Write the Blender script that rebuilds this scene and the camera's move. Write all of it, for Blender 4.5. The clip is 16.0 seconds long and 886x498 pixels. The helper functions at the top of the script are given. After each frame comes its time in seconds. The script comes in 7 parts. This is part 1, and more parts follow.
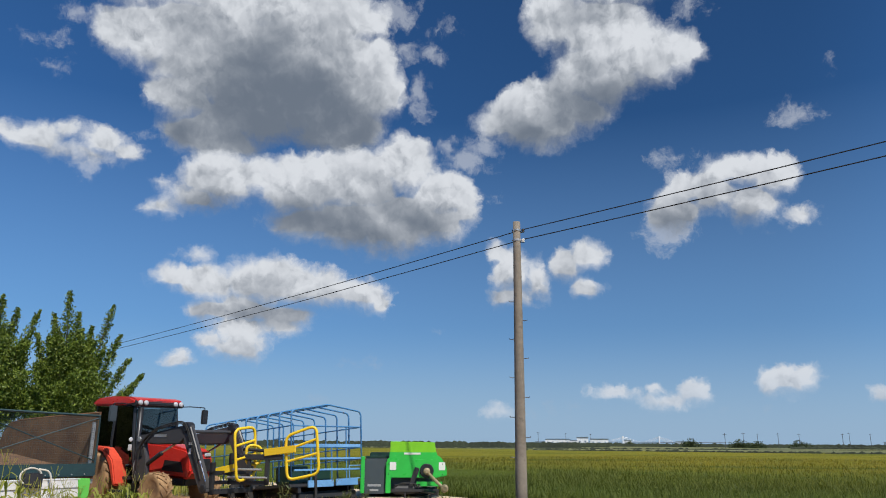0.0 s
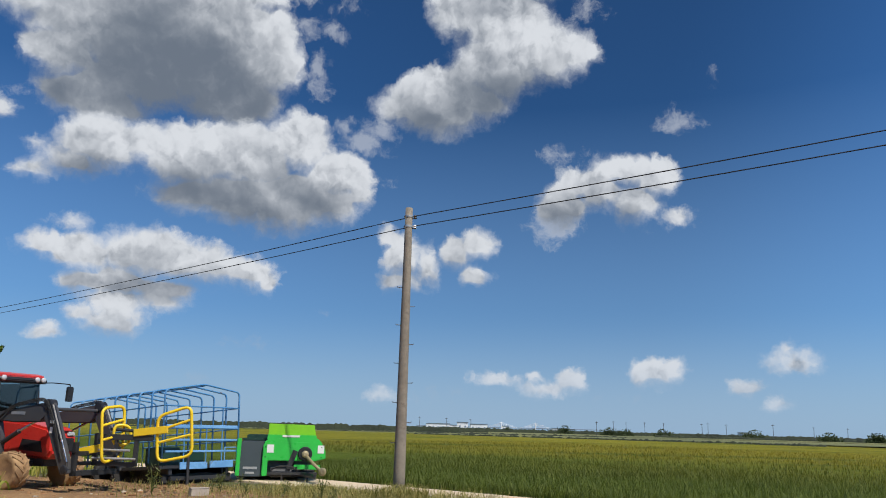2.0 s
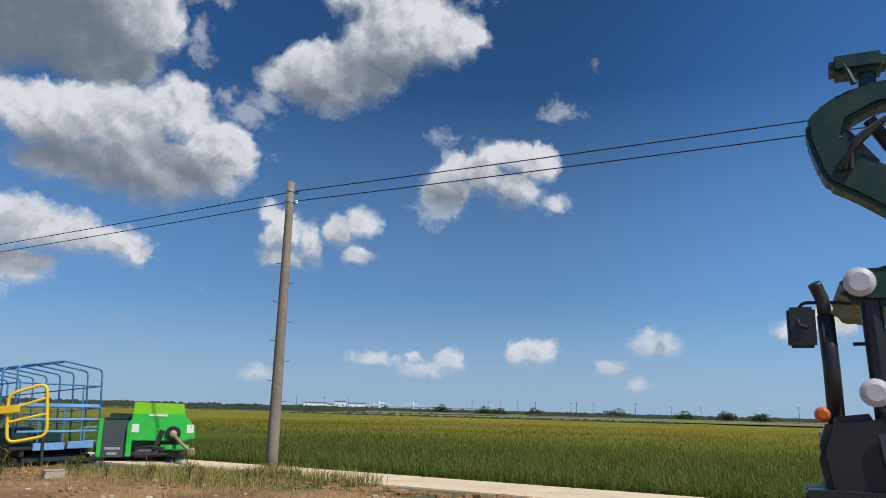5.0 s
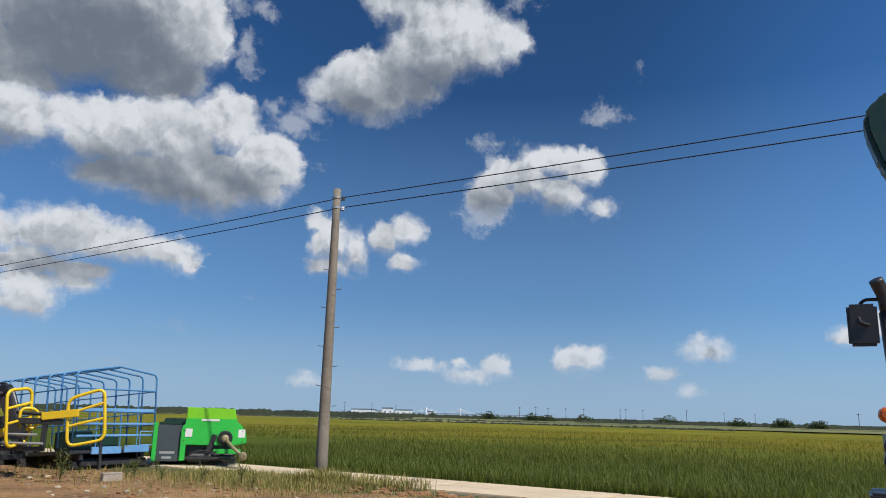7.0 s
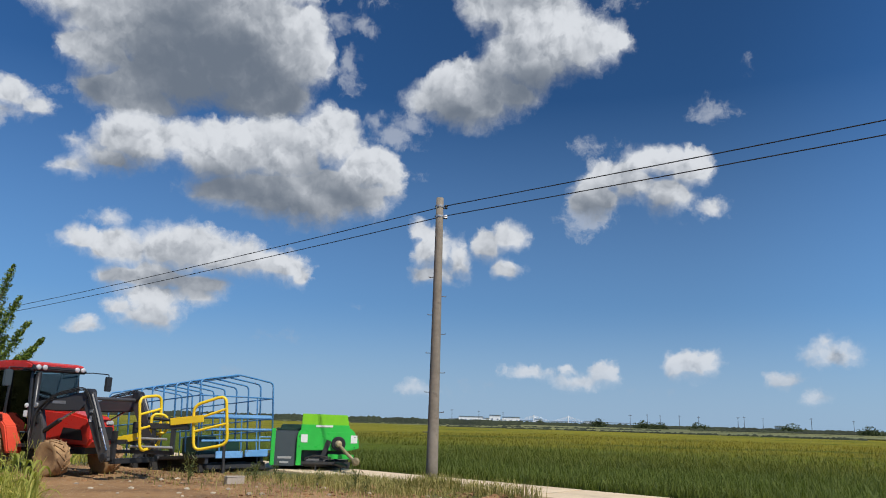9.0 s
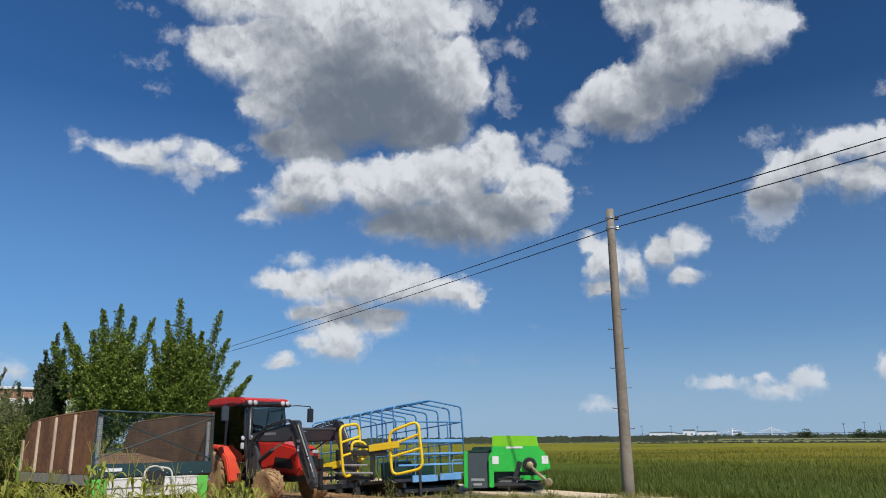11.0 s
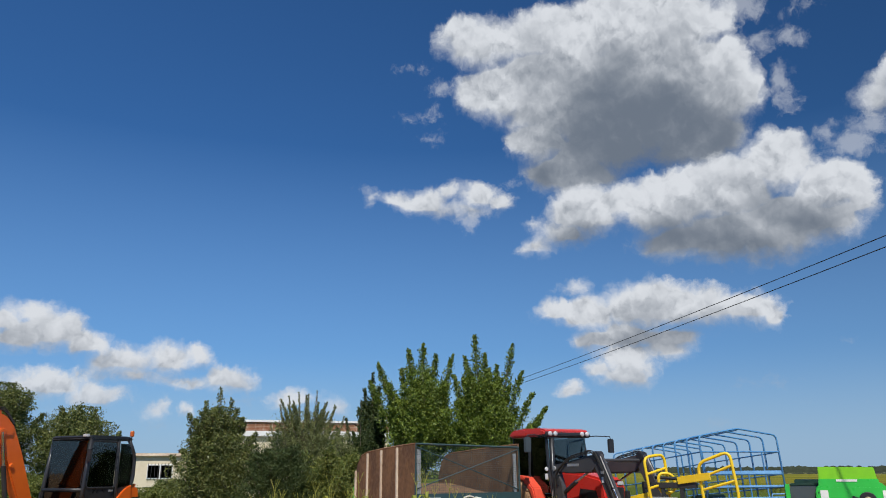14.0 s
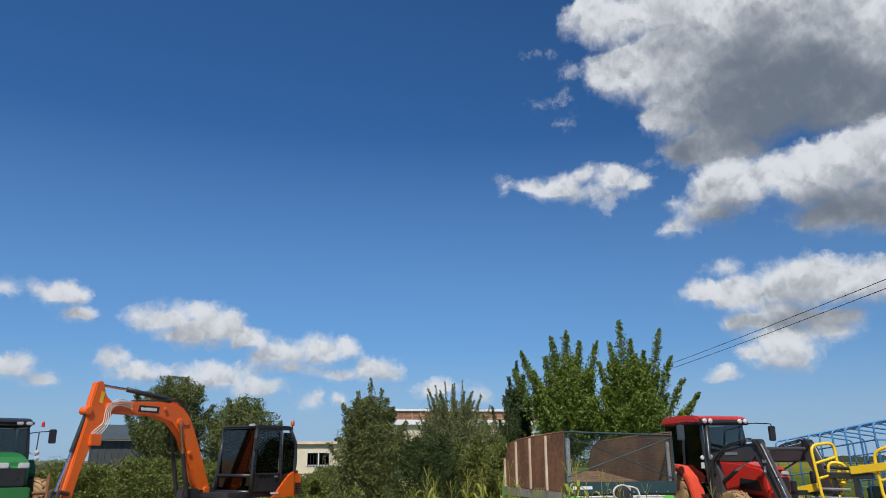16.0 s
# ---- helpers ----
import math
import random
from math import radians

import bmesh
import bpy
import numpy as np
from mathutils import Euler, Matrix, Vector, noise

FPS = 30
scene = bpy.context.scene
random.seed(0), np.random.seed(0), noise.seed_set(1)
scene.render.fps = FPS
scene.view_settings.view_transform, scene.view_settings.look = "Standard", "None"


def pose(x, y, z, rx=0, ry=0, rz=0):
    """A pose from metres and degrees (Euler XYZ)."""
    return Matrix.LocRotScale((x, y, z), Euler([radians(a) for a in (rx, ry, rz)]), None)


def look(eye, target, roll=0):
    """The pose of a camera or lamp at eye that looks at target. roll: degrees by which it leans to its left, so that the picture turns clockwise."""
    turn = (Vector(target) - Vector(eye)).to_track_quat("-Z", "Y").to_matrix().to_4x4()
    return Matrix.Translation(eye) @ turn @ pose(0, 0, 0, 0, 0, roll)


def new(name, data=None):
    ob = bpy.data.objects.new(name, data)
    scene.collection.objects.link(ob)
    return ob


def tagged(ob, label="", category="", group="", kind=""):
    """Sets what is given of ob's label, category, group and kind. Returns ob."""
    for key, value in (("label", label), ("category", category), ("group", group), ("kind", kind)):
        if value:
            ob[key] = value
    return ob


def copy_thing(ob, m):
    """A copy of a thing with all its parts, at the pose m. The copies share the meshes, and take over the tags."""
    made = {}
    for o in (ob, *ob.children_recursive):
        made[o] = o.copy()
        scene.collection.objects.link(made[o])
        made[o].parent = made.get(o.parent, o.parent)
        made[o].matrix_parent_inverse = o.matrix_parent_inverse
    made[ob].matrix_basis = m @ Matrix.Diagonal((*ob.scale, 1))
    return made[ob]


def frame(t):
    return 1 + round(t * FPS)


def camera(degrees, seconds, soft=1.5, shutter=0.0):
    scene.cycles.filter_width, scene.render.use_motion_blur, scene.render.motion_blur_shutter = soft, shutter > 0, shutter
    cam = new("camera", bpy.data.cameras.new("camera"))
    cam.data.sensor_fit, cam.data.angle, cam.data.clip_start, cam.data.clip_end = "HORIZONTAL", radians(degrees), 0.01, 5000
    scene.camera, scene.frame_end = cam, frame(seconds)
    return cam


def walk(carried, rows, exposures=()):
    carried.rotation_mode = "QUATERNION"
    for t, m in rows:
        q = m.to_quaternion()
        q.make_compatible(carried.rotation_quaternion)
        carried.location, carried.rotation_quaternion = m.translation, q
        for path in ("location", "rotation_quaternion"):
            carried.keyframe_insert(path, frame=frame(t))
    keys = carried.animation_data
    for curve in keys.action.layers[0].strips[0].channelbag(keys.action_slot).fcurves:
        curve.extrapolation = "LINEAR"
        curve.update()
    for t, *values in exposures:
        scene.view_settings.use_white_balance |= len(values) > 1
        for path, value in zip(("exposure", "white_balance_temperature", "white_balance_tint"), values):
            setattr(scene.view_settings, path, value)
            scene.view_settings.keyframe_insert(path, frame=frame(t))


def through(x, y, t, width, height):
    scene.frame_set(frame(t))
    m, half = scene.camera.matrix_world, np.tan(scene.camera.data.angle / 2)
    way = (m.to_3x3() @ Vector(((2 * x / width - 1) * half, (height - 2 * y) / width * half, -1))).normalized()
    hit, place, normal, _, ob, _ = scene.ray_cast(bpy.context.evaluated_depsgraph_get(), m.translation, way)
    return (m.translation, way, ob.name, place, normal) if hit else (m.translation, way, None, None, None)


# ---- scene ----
# camera and its walk
cam = camera(61.1, 16.0, soft=1.0)
PATH = [
    (0, (-0.068, -0.086, 1.691), (-0.075, 1.85, 2.192), 0.4),
    (0.5, (-0.053, -0.059, 1.698), (0.014, 1.879, 2.187), 0.6),
    (1, (-0.043, -0.043, 1.708), (0.098, 1.893, 2.186), 0.8),
    (1.5, (-0.046, -0.035, 1.718), (0.168, 1.896, 2.19), 1.2),
    (2, (-0.04, -0.038, 1.726), (0.241, 1.887, 2.191), 1.5),
    (2.5, (-0.035, -0.03, 1.732), (0.312, 1.887, 2.187), 1.7),
    (3, (-0.02, -0.008, 1.738), (0.392, 1.898, 2.183), 1.8),
    (3.5, (-0.003, 0.023, 1.734), (0.472, 1.917, 2.168), 1.7),
    (4, (0.005, 0.032, 1.746), (0.536, 1.914, 2.169), 1.5),
    (5.25, (0.011, 0.047, 1.71), (0.6, 1.914, 2.132), 1.45),
    (6.5, (0.015, 0.056, 1.67), (0.539, 1.937, 2.104), 1.4),
    (7, (0.001, 0.067, 1.675), (0.47, 1.962, 2.109), 1.5),
    (7.5, (-0.009, 0.066, 1.672), (0.401, 1.975, 2.108), 1.5),
    (8, (-0.02, 0.072, 1.668), (0.326, 1.992, 2.106), 1.7),
    (10.5, (-0.06, -0.038, 1.628), (-0.173, 1.902, 2.098), 0.1),
    (11, (-0.089, -0.048, 1.634), (-0.339, 1.874, 2.126), -0.6),
    (11.5, (-0.118, -0.045, 1.645), (-0.504, 1.848, 2.163), -1.0),
    (12, (-0.15, -0.064, 1.654), (-0.66, 1.792, 2.196), -1.3),
    (12.5, (-0.17, -0.093, 1.67), (-0.793, 1.723, 2.232), -1.2),
    (13, (-0.191, -0.131, 1.679), (-0.92, 1.641, 2.251), -1.0),
    (13.5, (-0.225, -0.15, 1.696), (-1.057, 1.576, 2.269), -0.7),
    (14, (-0.231, -0.161, 1.699), (-1.162, 1.515, 2.266), -0.4),
    (14.5, (-0.243, -0.155, 1.695), (-1.265, 1.47, 2.253), -0.3),
    (15, (-0.25, -0.165, 1.701), (-1.352, 1.41, 2.251), -0.3),
    (15.5, (-0.249, -0.185, 1.695), (-1.423, 1.34, 2.239), -0.3),
    (16, (-0.275, -0.188, 1.707), (-1.509, 1.29, 2.247), -0.2),
]
walk(cam, [(t, look(eye, target, roll)) for t, eye, target, roll in PATH])

# ---- world, sun and clouds ----
SUN_AZ, SUN_EL = 150.0, 55.0      # degrees clockwise from +y, and above the horizon


class Nodes:
    """A thin hand for laying out shader nodes."""

    def __init__(self, tree):
        self.tree = tree
        tree.nodes.clear()

    def add(self, kind, **settings):
        node = self.tree.nodes.new(kind)
        for key, value in settings.items():
            setattr(node, key, value)
        return node

    def wire(self, a, b):
        if hasattr(a, "is_output"):
            self.tree.links.new(a, b)
        else:
            b.default_value = a

    def math(self, op, a, b=0.0, c=0.0, clamp=False):
        node = self.add("ShaderNodeMath", operation=op, use_clamp=clamp)
        for n, v in enumerate((a, b, c)):
            self.wire(v, node.inputs[n])
        return node.outputs[0]

    def vec(self, op, a, b=(0, 0, 0)):
        node = self.add("ShaderNodeVectorMath", operation=op)
        self.wire(a, node.inputs[0])
        if op == "SCALE":
            self.wire(b, node.inputs["Scale"])
        elif op not in ("LENGTH",):
            self.wire(b, node.inputs[1])
        return node.outputs["Value" if op in ("LENGTH", "DOT_PRODUCT") else "Vector"]

    def noise(self, vector, scale, detail=4.0, rough=0.55, out="Fac"):
        node = self.add("ShaderNodeTexNoise")
        self.wire(vector, node.inputs["Vector"])
        node.inputs["Scale"].default_value, node.inputs["Detail"].default_value, node.inputs["Roughness"].default_value = scale, detail, rough
        return node.outputs[out]

    def span(self, value, a, b, c=0.0, d=1.0, smooth=True):
        node = self.add("ShaderNodeMapRange", interpolation_type="SMOOTHSTEP" if smooth else "LINEAR")
        for n, v in enumerate((value, a, b, c, d)):
            self.wire(v, node.inputs[n])
        return node.outputs[0]

    def mix(self, fac, a, b, blend="MIX"):
        node = self.add("ShaderNodeMix", data_type="RGBA", blend_type=blend)
        for v, n in ((fac, 0), (a, 6), (b, 7)):
            if isinstance(v, tuple) and len(v) == 3:
                v = (*v, 1)
            self.wire(v, node.inputs[n])
        return node.outputs[2]


world = bpy.data.worlds.new("sky")
scene.world = world
world.use_nodes = True
world.cycles.sampling_method = "MANUAL"
world.cycles.sample_map_resolution = 256
sky = Nodes(world.node_tree)

way = sky.add("ShaderNodeTexCoord").outputs["Generated"]
split = sky.add("ShaderNodeSeparateXYZ")
sky.wire(way, split.inputs[0])
azimuth = sky.math("MULTIPLY", sky.math("ARCTAN2", split.outputs[0], split.outputs[1]), 57.2958)
height = sky.math("MULTIPLY", sky.math("ARCSINE", split.outputs[2]), 57.2958)
place = sky.add("ShaderNodeCombineXYZ")
sky.wire(azimuth, place.inputs[0])
sky.wire(height, place.inputs[1])
flat = place.outputs[0]

# the place is pushed about a little, so that no outline stays smooth
coarse = sky.vec("SCALE", sky.vec("SUBTRACT", sky.noise(flat, 0.35, 2.0, 0.5, "Color"), (0.5, 0.5, 0.5)), 1.3)
fine = sky.vec("SCALE", sky.vec("SUBTRACT", sky.noise(flat, 1.3, 6.0, 0.6, "Color"), (0.5, 0.5, 0.5)), 1.0)
drawn = sky.vec("ADD", flat, sky.vec("ADD", coarse, fine))
calm = sky.vec("ADD", flat, coarse)


def cloud_layer(name):
    """A node group that holds the field of one layer of clouds: degrees inside the outline."""
    tree = bpy.data.node_groups.new(name, "ShaderNodeTree")
    tree.interface.new_socket("Place", in_out="INPUT", socket_type="NodeSocketVector")
    tree.interface.new_socket("Field", in_out="OUTPUT", socket_type="NodeSocketFloat")
    pen = Nodes(tree)
    return {"tree": tree, "pen": pen, "into": pen.add("NodeGroupInput").outputs[0], "out": pen.add("NodeGroupOutput").inputs[0], "sum": None}


def puffs(layer, rows):
    """Adds the puffs of a cloud (azimuth, height and two radii, in degrees) to a layer."""
    f = layer["pen"]
    for a, e, ra, re in rows:
        off = f.vec("MULTIPLY", f.vec("SUBTRACT", layer["into"], (a, e, 0)), (1 / ra, 1 / re, 0))
        one = f.math("MULTIPLY", f.math("SUBTRACT", 1.0, f.vec("LENGTH", off)), min(ra, re))
        layer["sum"] = one if layer["sum"] is None else f.math("SMOOTH_MAX", layer["sum"], one, 0.35)


BEHIND, BEFORE, VEIL = cloud_layer("far_clouds"), cloud_layer("near_clouds"), cloud_layer("cloud_shreds")
DEEP_BEHIND, DEEP_BEFORE = cloud_layer("far_cloud_depth"), cloud_layer("near_cloud_depth")
puffs(BEHIND, [   # great cloud, upper part
    (-25.2, 31.6, 4.15, 2.09),
    (-26.7, 32.7, 2.46, 1.20),
    (-19.8, 31.9, 4.84, 2.31),
    (-13.6, 31.9, 6.09, 2.94),
    (-9.0, 31.4, 4.05, 2.70),
    (-23.9, 28.1, 4.06, 2.48),
    (-18.6, 27.9, 6.11, 4.31),
    (-11.7, 27.3, 6.73, 5.03),
    (-6.5, 26.2, 3.31, 2.96),
    (-20.7, 24.5, 3.03, 2.32),
    (-15.6, 24.0, 4.99, 2.92),
    (-8.9, 23.7, 4.51, 2.84),
    (-5.9, 28.7, 1.93, 1.55),
    (-18.2, 22.0, 4.32, 2.33),
])
puffs(BEFORE, [   # great cloud, lower part
    (-3.4, 20.7, 2.85, 2.46),
    (-0.2, 18.4, 2.80, 2.14),
    (-7.3, 19.2, 4.12, 2.85),
    (-11.6, 18.8, 3.64, 2.71),
    (-5.6, 16.3, 6.94, 2.51),
    (-1.2, 16.6, 3.75, 2.04),
    (-17.5, 18.8, 3.34, 2.21),
    (-15.0, 19.3, 2.20, 1.69),
    (-10.5, 16.2, 3.77, 1.75),
    (1.3, 17.1, 1.52, 1.23),
    (-21.6, 16.5, 1.34, 0.86),
    (-21.9, 18.2, 0.90, 0.56),
    (-19.2, 17.4, 2.67, 1.28),
])
puffs(BEHIND, [   # ragged cloud under it
    (-20.3, 11.6, 1.82, 0.81),
    (-17.7, 11.2, 2.57, 1.61),
    (-13.8, 11.6, 3.78, 2.01),
    (-10.1, 11.3, 3.25, 1.73),
    (-6.6, 10.9, 2.34, 1.29),
    (-4.9, 10.3, 0.99, 0.80),
    (-15.2, 9.6, 3.77, 1.50),
    (-11.9, 9.4, 2.45, 0.99),
    (-18.7, 13.2, 1.22, 0.55),
    (-15.3, 8.5, 3.13, 1.33),
    (-12.6, 8.7, 2.46, 1.07),
    (-17.2, 9.4, 2.12, 1.26),
])
puffs(BEFORE, [   # its foot
    (-15.6, 6.8, 2.32, 1.28),
    (-17.2, 7.2, 1.26, 0.91),
    (-14.1, 7.2, 0.90, 0.82),
    (-19.6, 5.5, 1.05, 0.54),
    (-15.4, 7.5, 2.49, 1.24),
])
puffs(BEHIND, [   # small flat cloud
    (-33.0, 20.3, 1.58, 0.60),
    (-30.4, 20.0, 2.37, 1.16),
    (-28.6, 20.8, 0.92, 0.81),
    (-26.1, 20.4, 1.74, 1.03),
    (-24.4, 19.9, 1.14, 0.73),
    (-28.2, 19.4, 3.64, 0.77),
])
puffs(BEHIND, [   # tall cloud to the north
    (9.3, 31.0, 2.91, 2.27),
    (13.0, 30.3, 4.34, 2.72),
    (15.6, 28.1, 3.76, 2.67),
    (18.2, 27.8, 2.49, 1.86),
    (12.6, 27.2, 4.28, 3.00),
    (7.9, 24.4, 3.89, 2.95),
    (4.9, 23.9, 2.68, 1.59),
    (11.1, 24.8, 3.15, 1.72),
    (13.9, 33.7, 5.54, 2.24),
    (20.0, 27.7, 1.09, 0.77),
])
puffs(BEHIND, [   # cloud above the wires
    (22.2, 19.2, 2.59, 1.43),
    (24.8, 18.5, 1.77, 1.71),
    (19.1, 18.2, 2.35, 1.38),
    (23.3, 16.7, 2.21, 1.50),
    (17.7, 16.7, 1.96, 1.97),
    (26.7, 15.6, 1.01, 0.58),
    (20.6, 17.6, 2.38, 1.61),
])
puffs(BEHIND, [   # cloud behind the pole
    (5.1, 12.9, 1.58, 1.93),
    (7.1, 12.1, 1.13, 1.62),
    (5.1, 11.0, 1.74, 0.94),
    (4.1, 14.1, 0.97, 0.86),
    (11.1, 13.9, 1.54, 1.31),
    (9.4, 13.1, 1.29, 1.28),
    (10.9, 11.3, 1.14, 0.76),
])
puffs(BEFORE, [   # low clouds to the right
    (18.1, 3.8, 1.23, 0.87),
    (16.8, 3.2, 0.97, 0.44),
    (24.3, 4.4, 1.91, 1.03),
    (23.4, 3.9, 1.07, 0.53),
    (25.4, 4.8, 0.84, 0.68),
    (15.5, 3.9, 0.51, 0.32),
])
puffs(BEHIND, [   # low clouds further right
    (33.5, 5.1, 1.88, 0.97),
    (33.0, 5.9, 0.59, 0.65),
    (30.4, 3.4, 1.04, 0.69),
    (32.2, 2.1, 0.94, 0.52),
    (45.1, 6.5, 1.58, 1.42),
    (42.5, 5.8, 1.21, 0.76),
])
puffs(BEHIND, [   # pale heaps low down
    (12.6, 3.6, 1.70, 0.53),
    (15.4, 2.9, 1.34, 0.44),
    (4.1, 2.2, 1.17, 0.45),
])
puffs(BEFORE, [   # bank to the west
    (-58.2, 10.5, 1.97, 0.81),
    (-60.1, 9.7, 2.77, 1.12),
    (-56.9, 9.4, 2.39, 1.43),
    (-54.5, 8.5, 1.83, 1.07),
    (-51.9, 7.5, 2.88, 1.24),
    (-49.0, 7.9, 2.31, 1.34),
    (-47.2, 8.2, 0.85, 0.84),
    (-44.8, 6.6, 1.96, 1.13),
    (-47.7, 6.2, 1.76, 0.58),
    (-58.9, 8.8, 3.11, 0.97),
    (-51.1, 6.6, 3.30, 0.74),
])
puffs(BEHIND, [   # low heaps to the west
    (-61.6, 5.9, 2.58, 0.78),
    (-63.4, 6.6, 1.09, 0.69),
    (-57.1, 5.8, 2.81, 1.12),
    (-53.8, 5.1, 2.21, 0.73),
    (-49.9, 4.3, 1.15, 0.74),
    (-39.9, 5.0, 2.13, 0.58),
    (-37.1, 4.4, 1.18, 0.79),
    (-47.7, 4.2, 0.58, 0.57),
])
puffs(BEHIND, [   # far west
    (-67.4, 10.9, 1.73, 1.06),
    (-66.0, 9.7, 1.20, 0.73),
    (-68.6, 11.3, 1.02, 0.64),
    (-70.8, 11.0, 0.98, 0.63),
    (-69.6, 6.0, 1.55, 0.95),
    (-68.2, 5.3, 0.83, 0.48),
])
puffs(VEIL, [   # torn shreds
    (-30.1, 26.4, 1.98, 0.75),
    (-29.0, 28.5, 1.53, 0.83),
    (-0.6, 30.8, 1.62, 0.73),
    (-2.3, 26.1, 1.21, 1.92),
    (-3.5, 29.3, 1.67, 1.14),
    (-35.0, 20.4, 1.08, 0.85),
    (-23.2, 21.5, 0.83, 0.34),
    (-27.3, 18.3, 1.54, 0.86),
    (2.7, 22.2, 1.82, 1.35),
    (0.6, 22.2, 1.51, 0.96),
    (-32.0, 30.1, 1.44, 0.41),
])
puffs(VEIL, [   # shreds to the north
    (1.4, 21.1, 2.38, 1.36),
    (19.8, 30.8, 1.72, 0.90),
    (-4.4, 32.0, 2.41, 1.56),
    (-1.7, 29.3, 1.67, 1.01),
    (17.6, 20.4, 2.00, 0.81),
    (26.7, 22.4, 1.93, 1.06),
    (29.4, 25.8, 0.58, 0.87),
    (17.0, 15.3, 2.25, 1.65),
    (25.6, 15.5, 2.56, 0.93),
    (-19.2, 12.8, 1.39, 0.73),
    (3.2, 18.2, 0.90, 0.51),
    (-29.8, 24.7, 0.93, 0.51),
])
puffs(VEIL, [   # grey smudges
    (-5.7, 5.7, 1.87, 0.63),
    (-3.5, 4.3, 0.64, 0.38),
    (-1.0, 8.5, 0.61, 0.34),
    (0.2, 4.1, 0.94, 0.29),
    (-22.3, 3.6, 0.95, 0.35),
    (8.3, 2.4, 2.31, 0.69),
    (21.1, 2.4, 1.10, 0.38),
    (29.6, 3.4, 0.70, 0.61),
    (-9.5, 3.4, 1.24, 0.33),
    (28.8, 4.9, 0.98, 0.29),
])
puffs(VEIL, [   # smudges to the west
    (-65.9, 2.8, 1.36, 0.52),
    (-55.0, 4.5, 2.37, 0.88),
    (-58.5, 4.5, 2.67, 0.63),
    (-43.9, 5.0, 2.12, 0.91),
    (-49.3, 3.2, 1.64, 0.57),
    (-67.1, 5.1, 1.35, 0.45),
])
puffs(DEEP_BEHIND, [   # grey bases of the far layer
    (-12.9, 24.3, 7.56, 3.91),
    (-15.4, 27.3, 3.23, 2.05),
    (-20.5, 21.7, 2.75, 1.92),
    (-7.3, 22.9, 3.78, 2.22),
    (-11.1, 9.7, 5.08, 1.15),
    (-13.9, 11.1, 2.51, 1.00),
    (-27.9, 18.9, 3.41, 0.69),
])
puffs(DEEP_BEHIND, [   # grey bases to the north
    (7.6, 23.2, 4.55, 1.75),
    (12.2, 25.0, 4.02, 1.71),
    (16.0, 25.6, 2.61, 1.20),
    (17.7, 16.0, 2.45, 1.97),
    (22.8, 15.7, 2.29, 1.19),
    (21.4, 17.6, 2.36, 0.88),
    (5.1, 11.2, 1.96, 1.28),
    (9.7, 12.3, 1.29, 0.76),
    (10.9, 10.9, 0.93, 0.38),
])
puffs(DEEP_BEHIND, [   # low grey bases
    (33.4, 4.4, 2.03, 0.56),
    (30.4, 2.9, 1.04, 0.37),
    (43.5, 5.5, 2.37, 0.83),
])
puffs(DEEP_BEHIND, [   # western grey bases
    (-57.0, 4.8, 3.11, 0.56),
    (-62.0, 5.3, 2.75, 0.46),
    (-53.8, 4.5, 2.00, 0.40),
    (-67.1, 9.5, 2.07, 0.53),
    (-69.4, 5.3, 1.62, 0.44),
    (-63.5, 6.2, 1.08, 0.54),
])
puffs(DEEP_BEFORE, [   # grey bases of the near layer
    (-6.5, 15.3, 7.76, 1.95),
    (-2.4, 16.5, 3.62, 1.78),
    (-10.9, 16.4, 3.57, 1.67),
    (-18.5, 17.1, 2.89, 1.62),
    (-15.5, 6.0, 2.27, 0.57),
    (-19.5, 5.2, 1.01, 0.29),
])
puffs(DEEP_BEFORE, [   # low grey bases nearby
    (24.2, 3.6, 1.97, 0.42),
    (18.0, 3.1, 1.30, 0.31),
])
puffs(DEEP_BEFORE, [   # bases of the western bank
    (-58.1, 8.6, 3.52, 0.73),
    (-60.0, 8.8, 2.30, 0.48),
    (-51.9, 6.5, 3.28, 0.58),
    (-54.8, 7.7, 2.01, 0.57),
    (-47.7, 6.9, 1.69, 0.42),
    (-44.8, 5.8, 1.87, 0.38),
])
for layer in (BEHIND, BEFORE, VEIL, DEEP_BEHIND, DEEP_BEFORE):
    layer["pen"].wire(layer["sum"], layer["out"])


def field(layer, vector):
    node = sky.add("ShaderNodeGroup", node_tree=layer["tree"])
    sky.wire(vector, node.inputs[0])
    return node.outputs[0]


def billow(vector):
    """Heaped round bulges, large and small."""
    node = sky.add("ShaderNodeTexVoronoi", voronoi_dimensions="2D", feature="SMOOTH_F1", normalize=True)
    sky.wire(vector, node.inputs["Vector"])
    for key, value in (("Scale", 0.42), ("Detail", 2.0), ("Roughness", 0.5), ("Lacunarity", 2.6), ("Smoothness", 0.85)):
        node.inputs[key].default_value = value
    return sky.math("SUBTRACT", 0.45, node.outputs["Distance"])


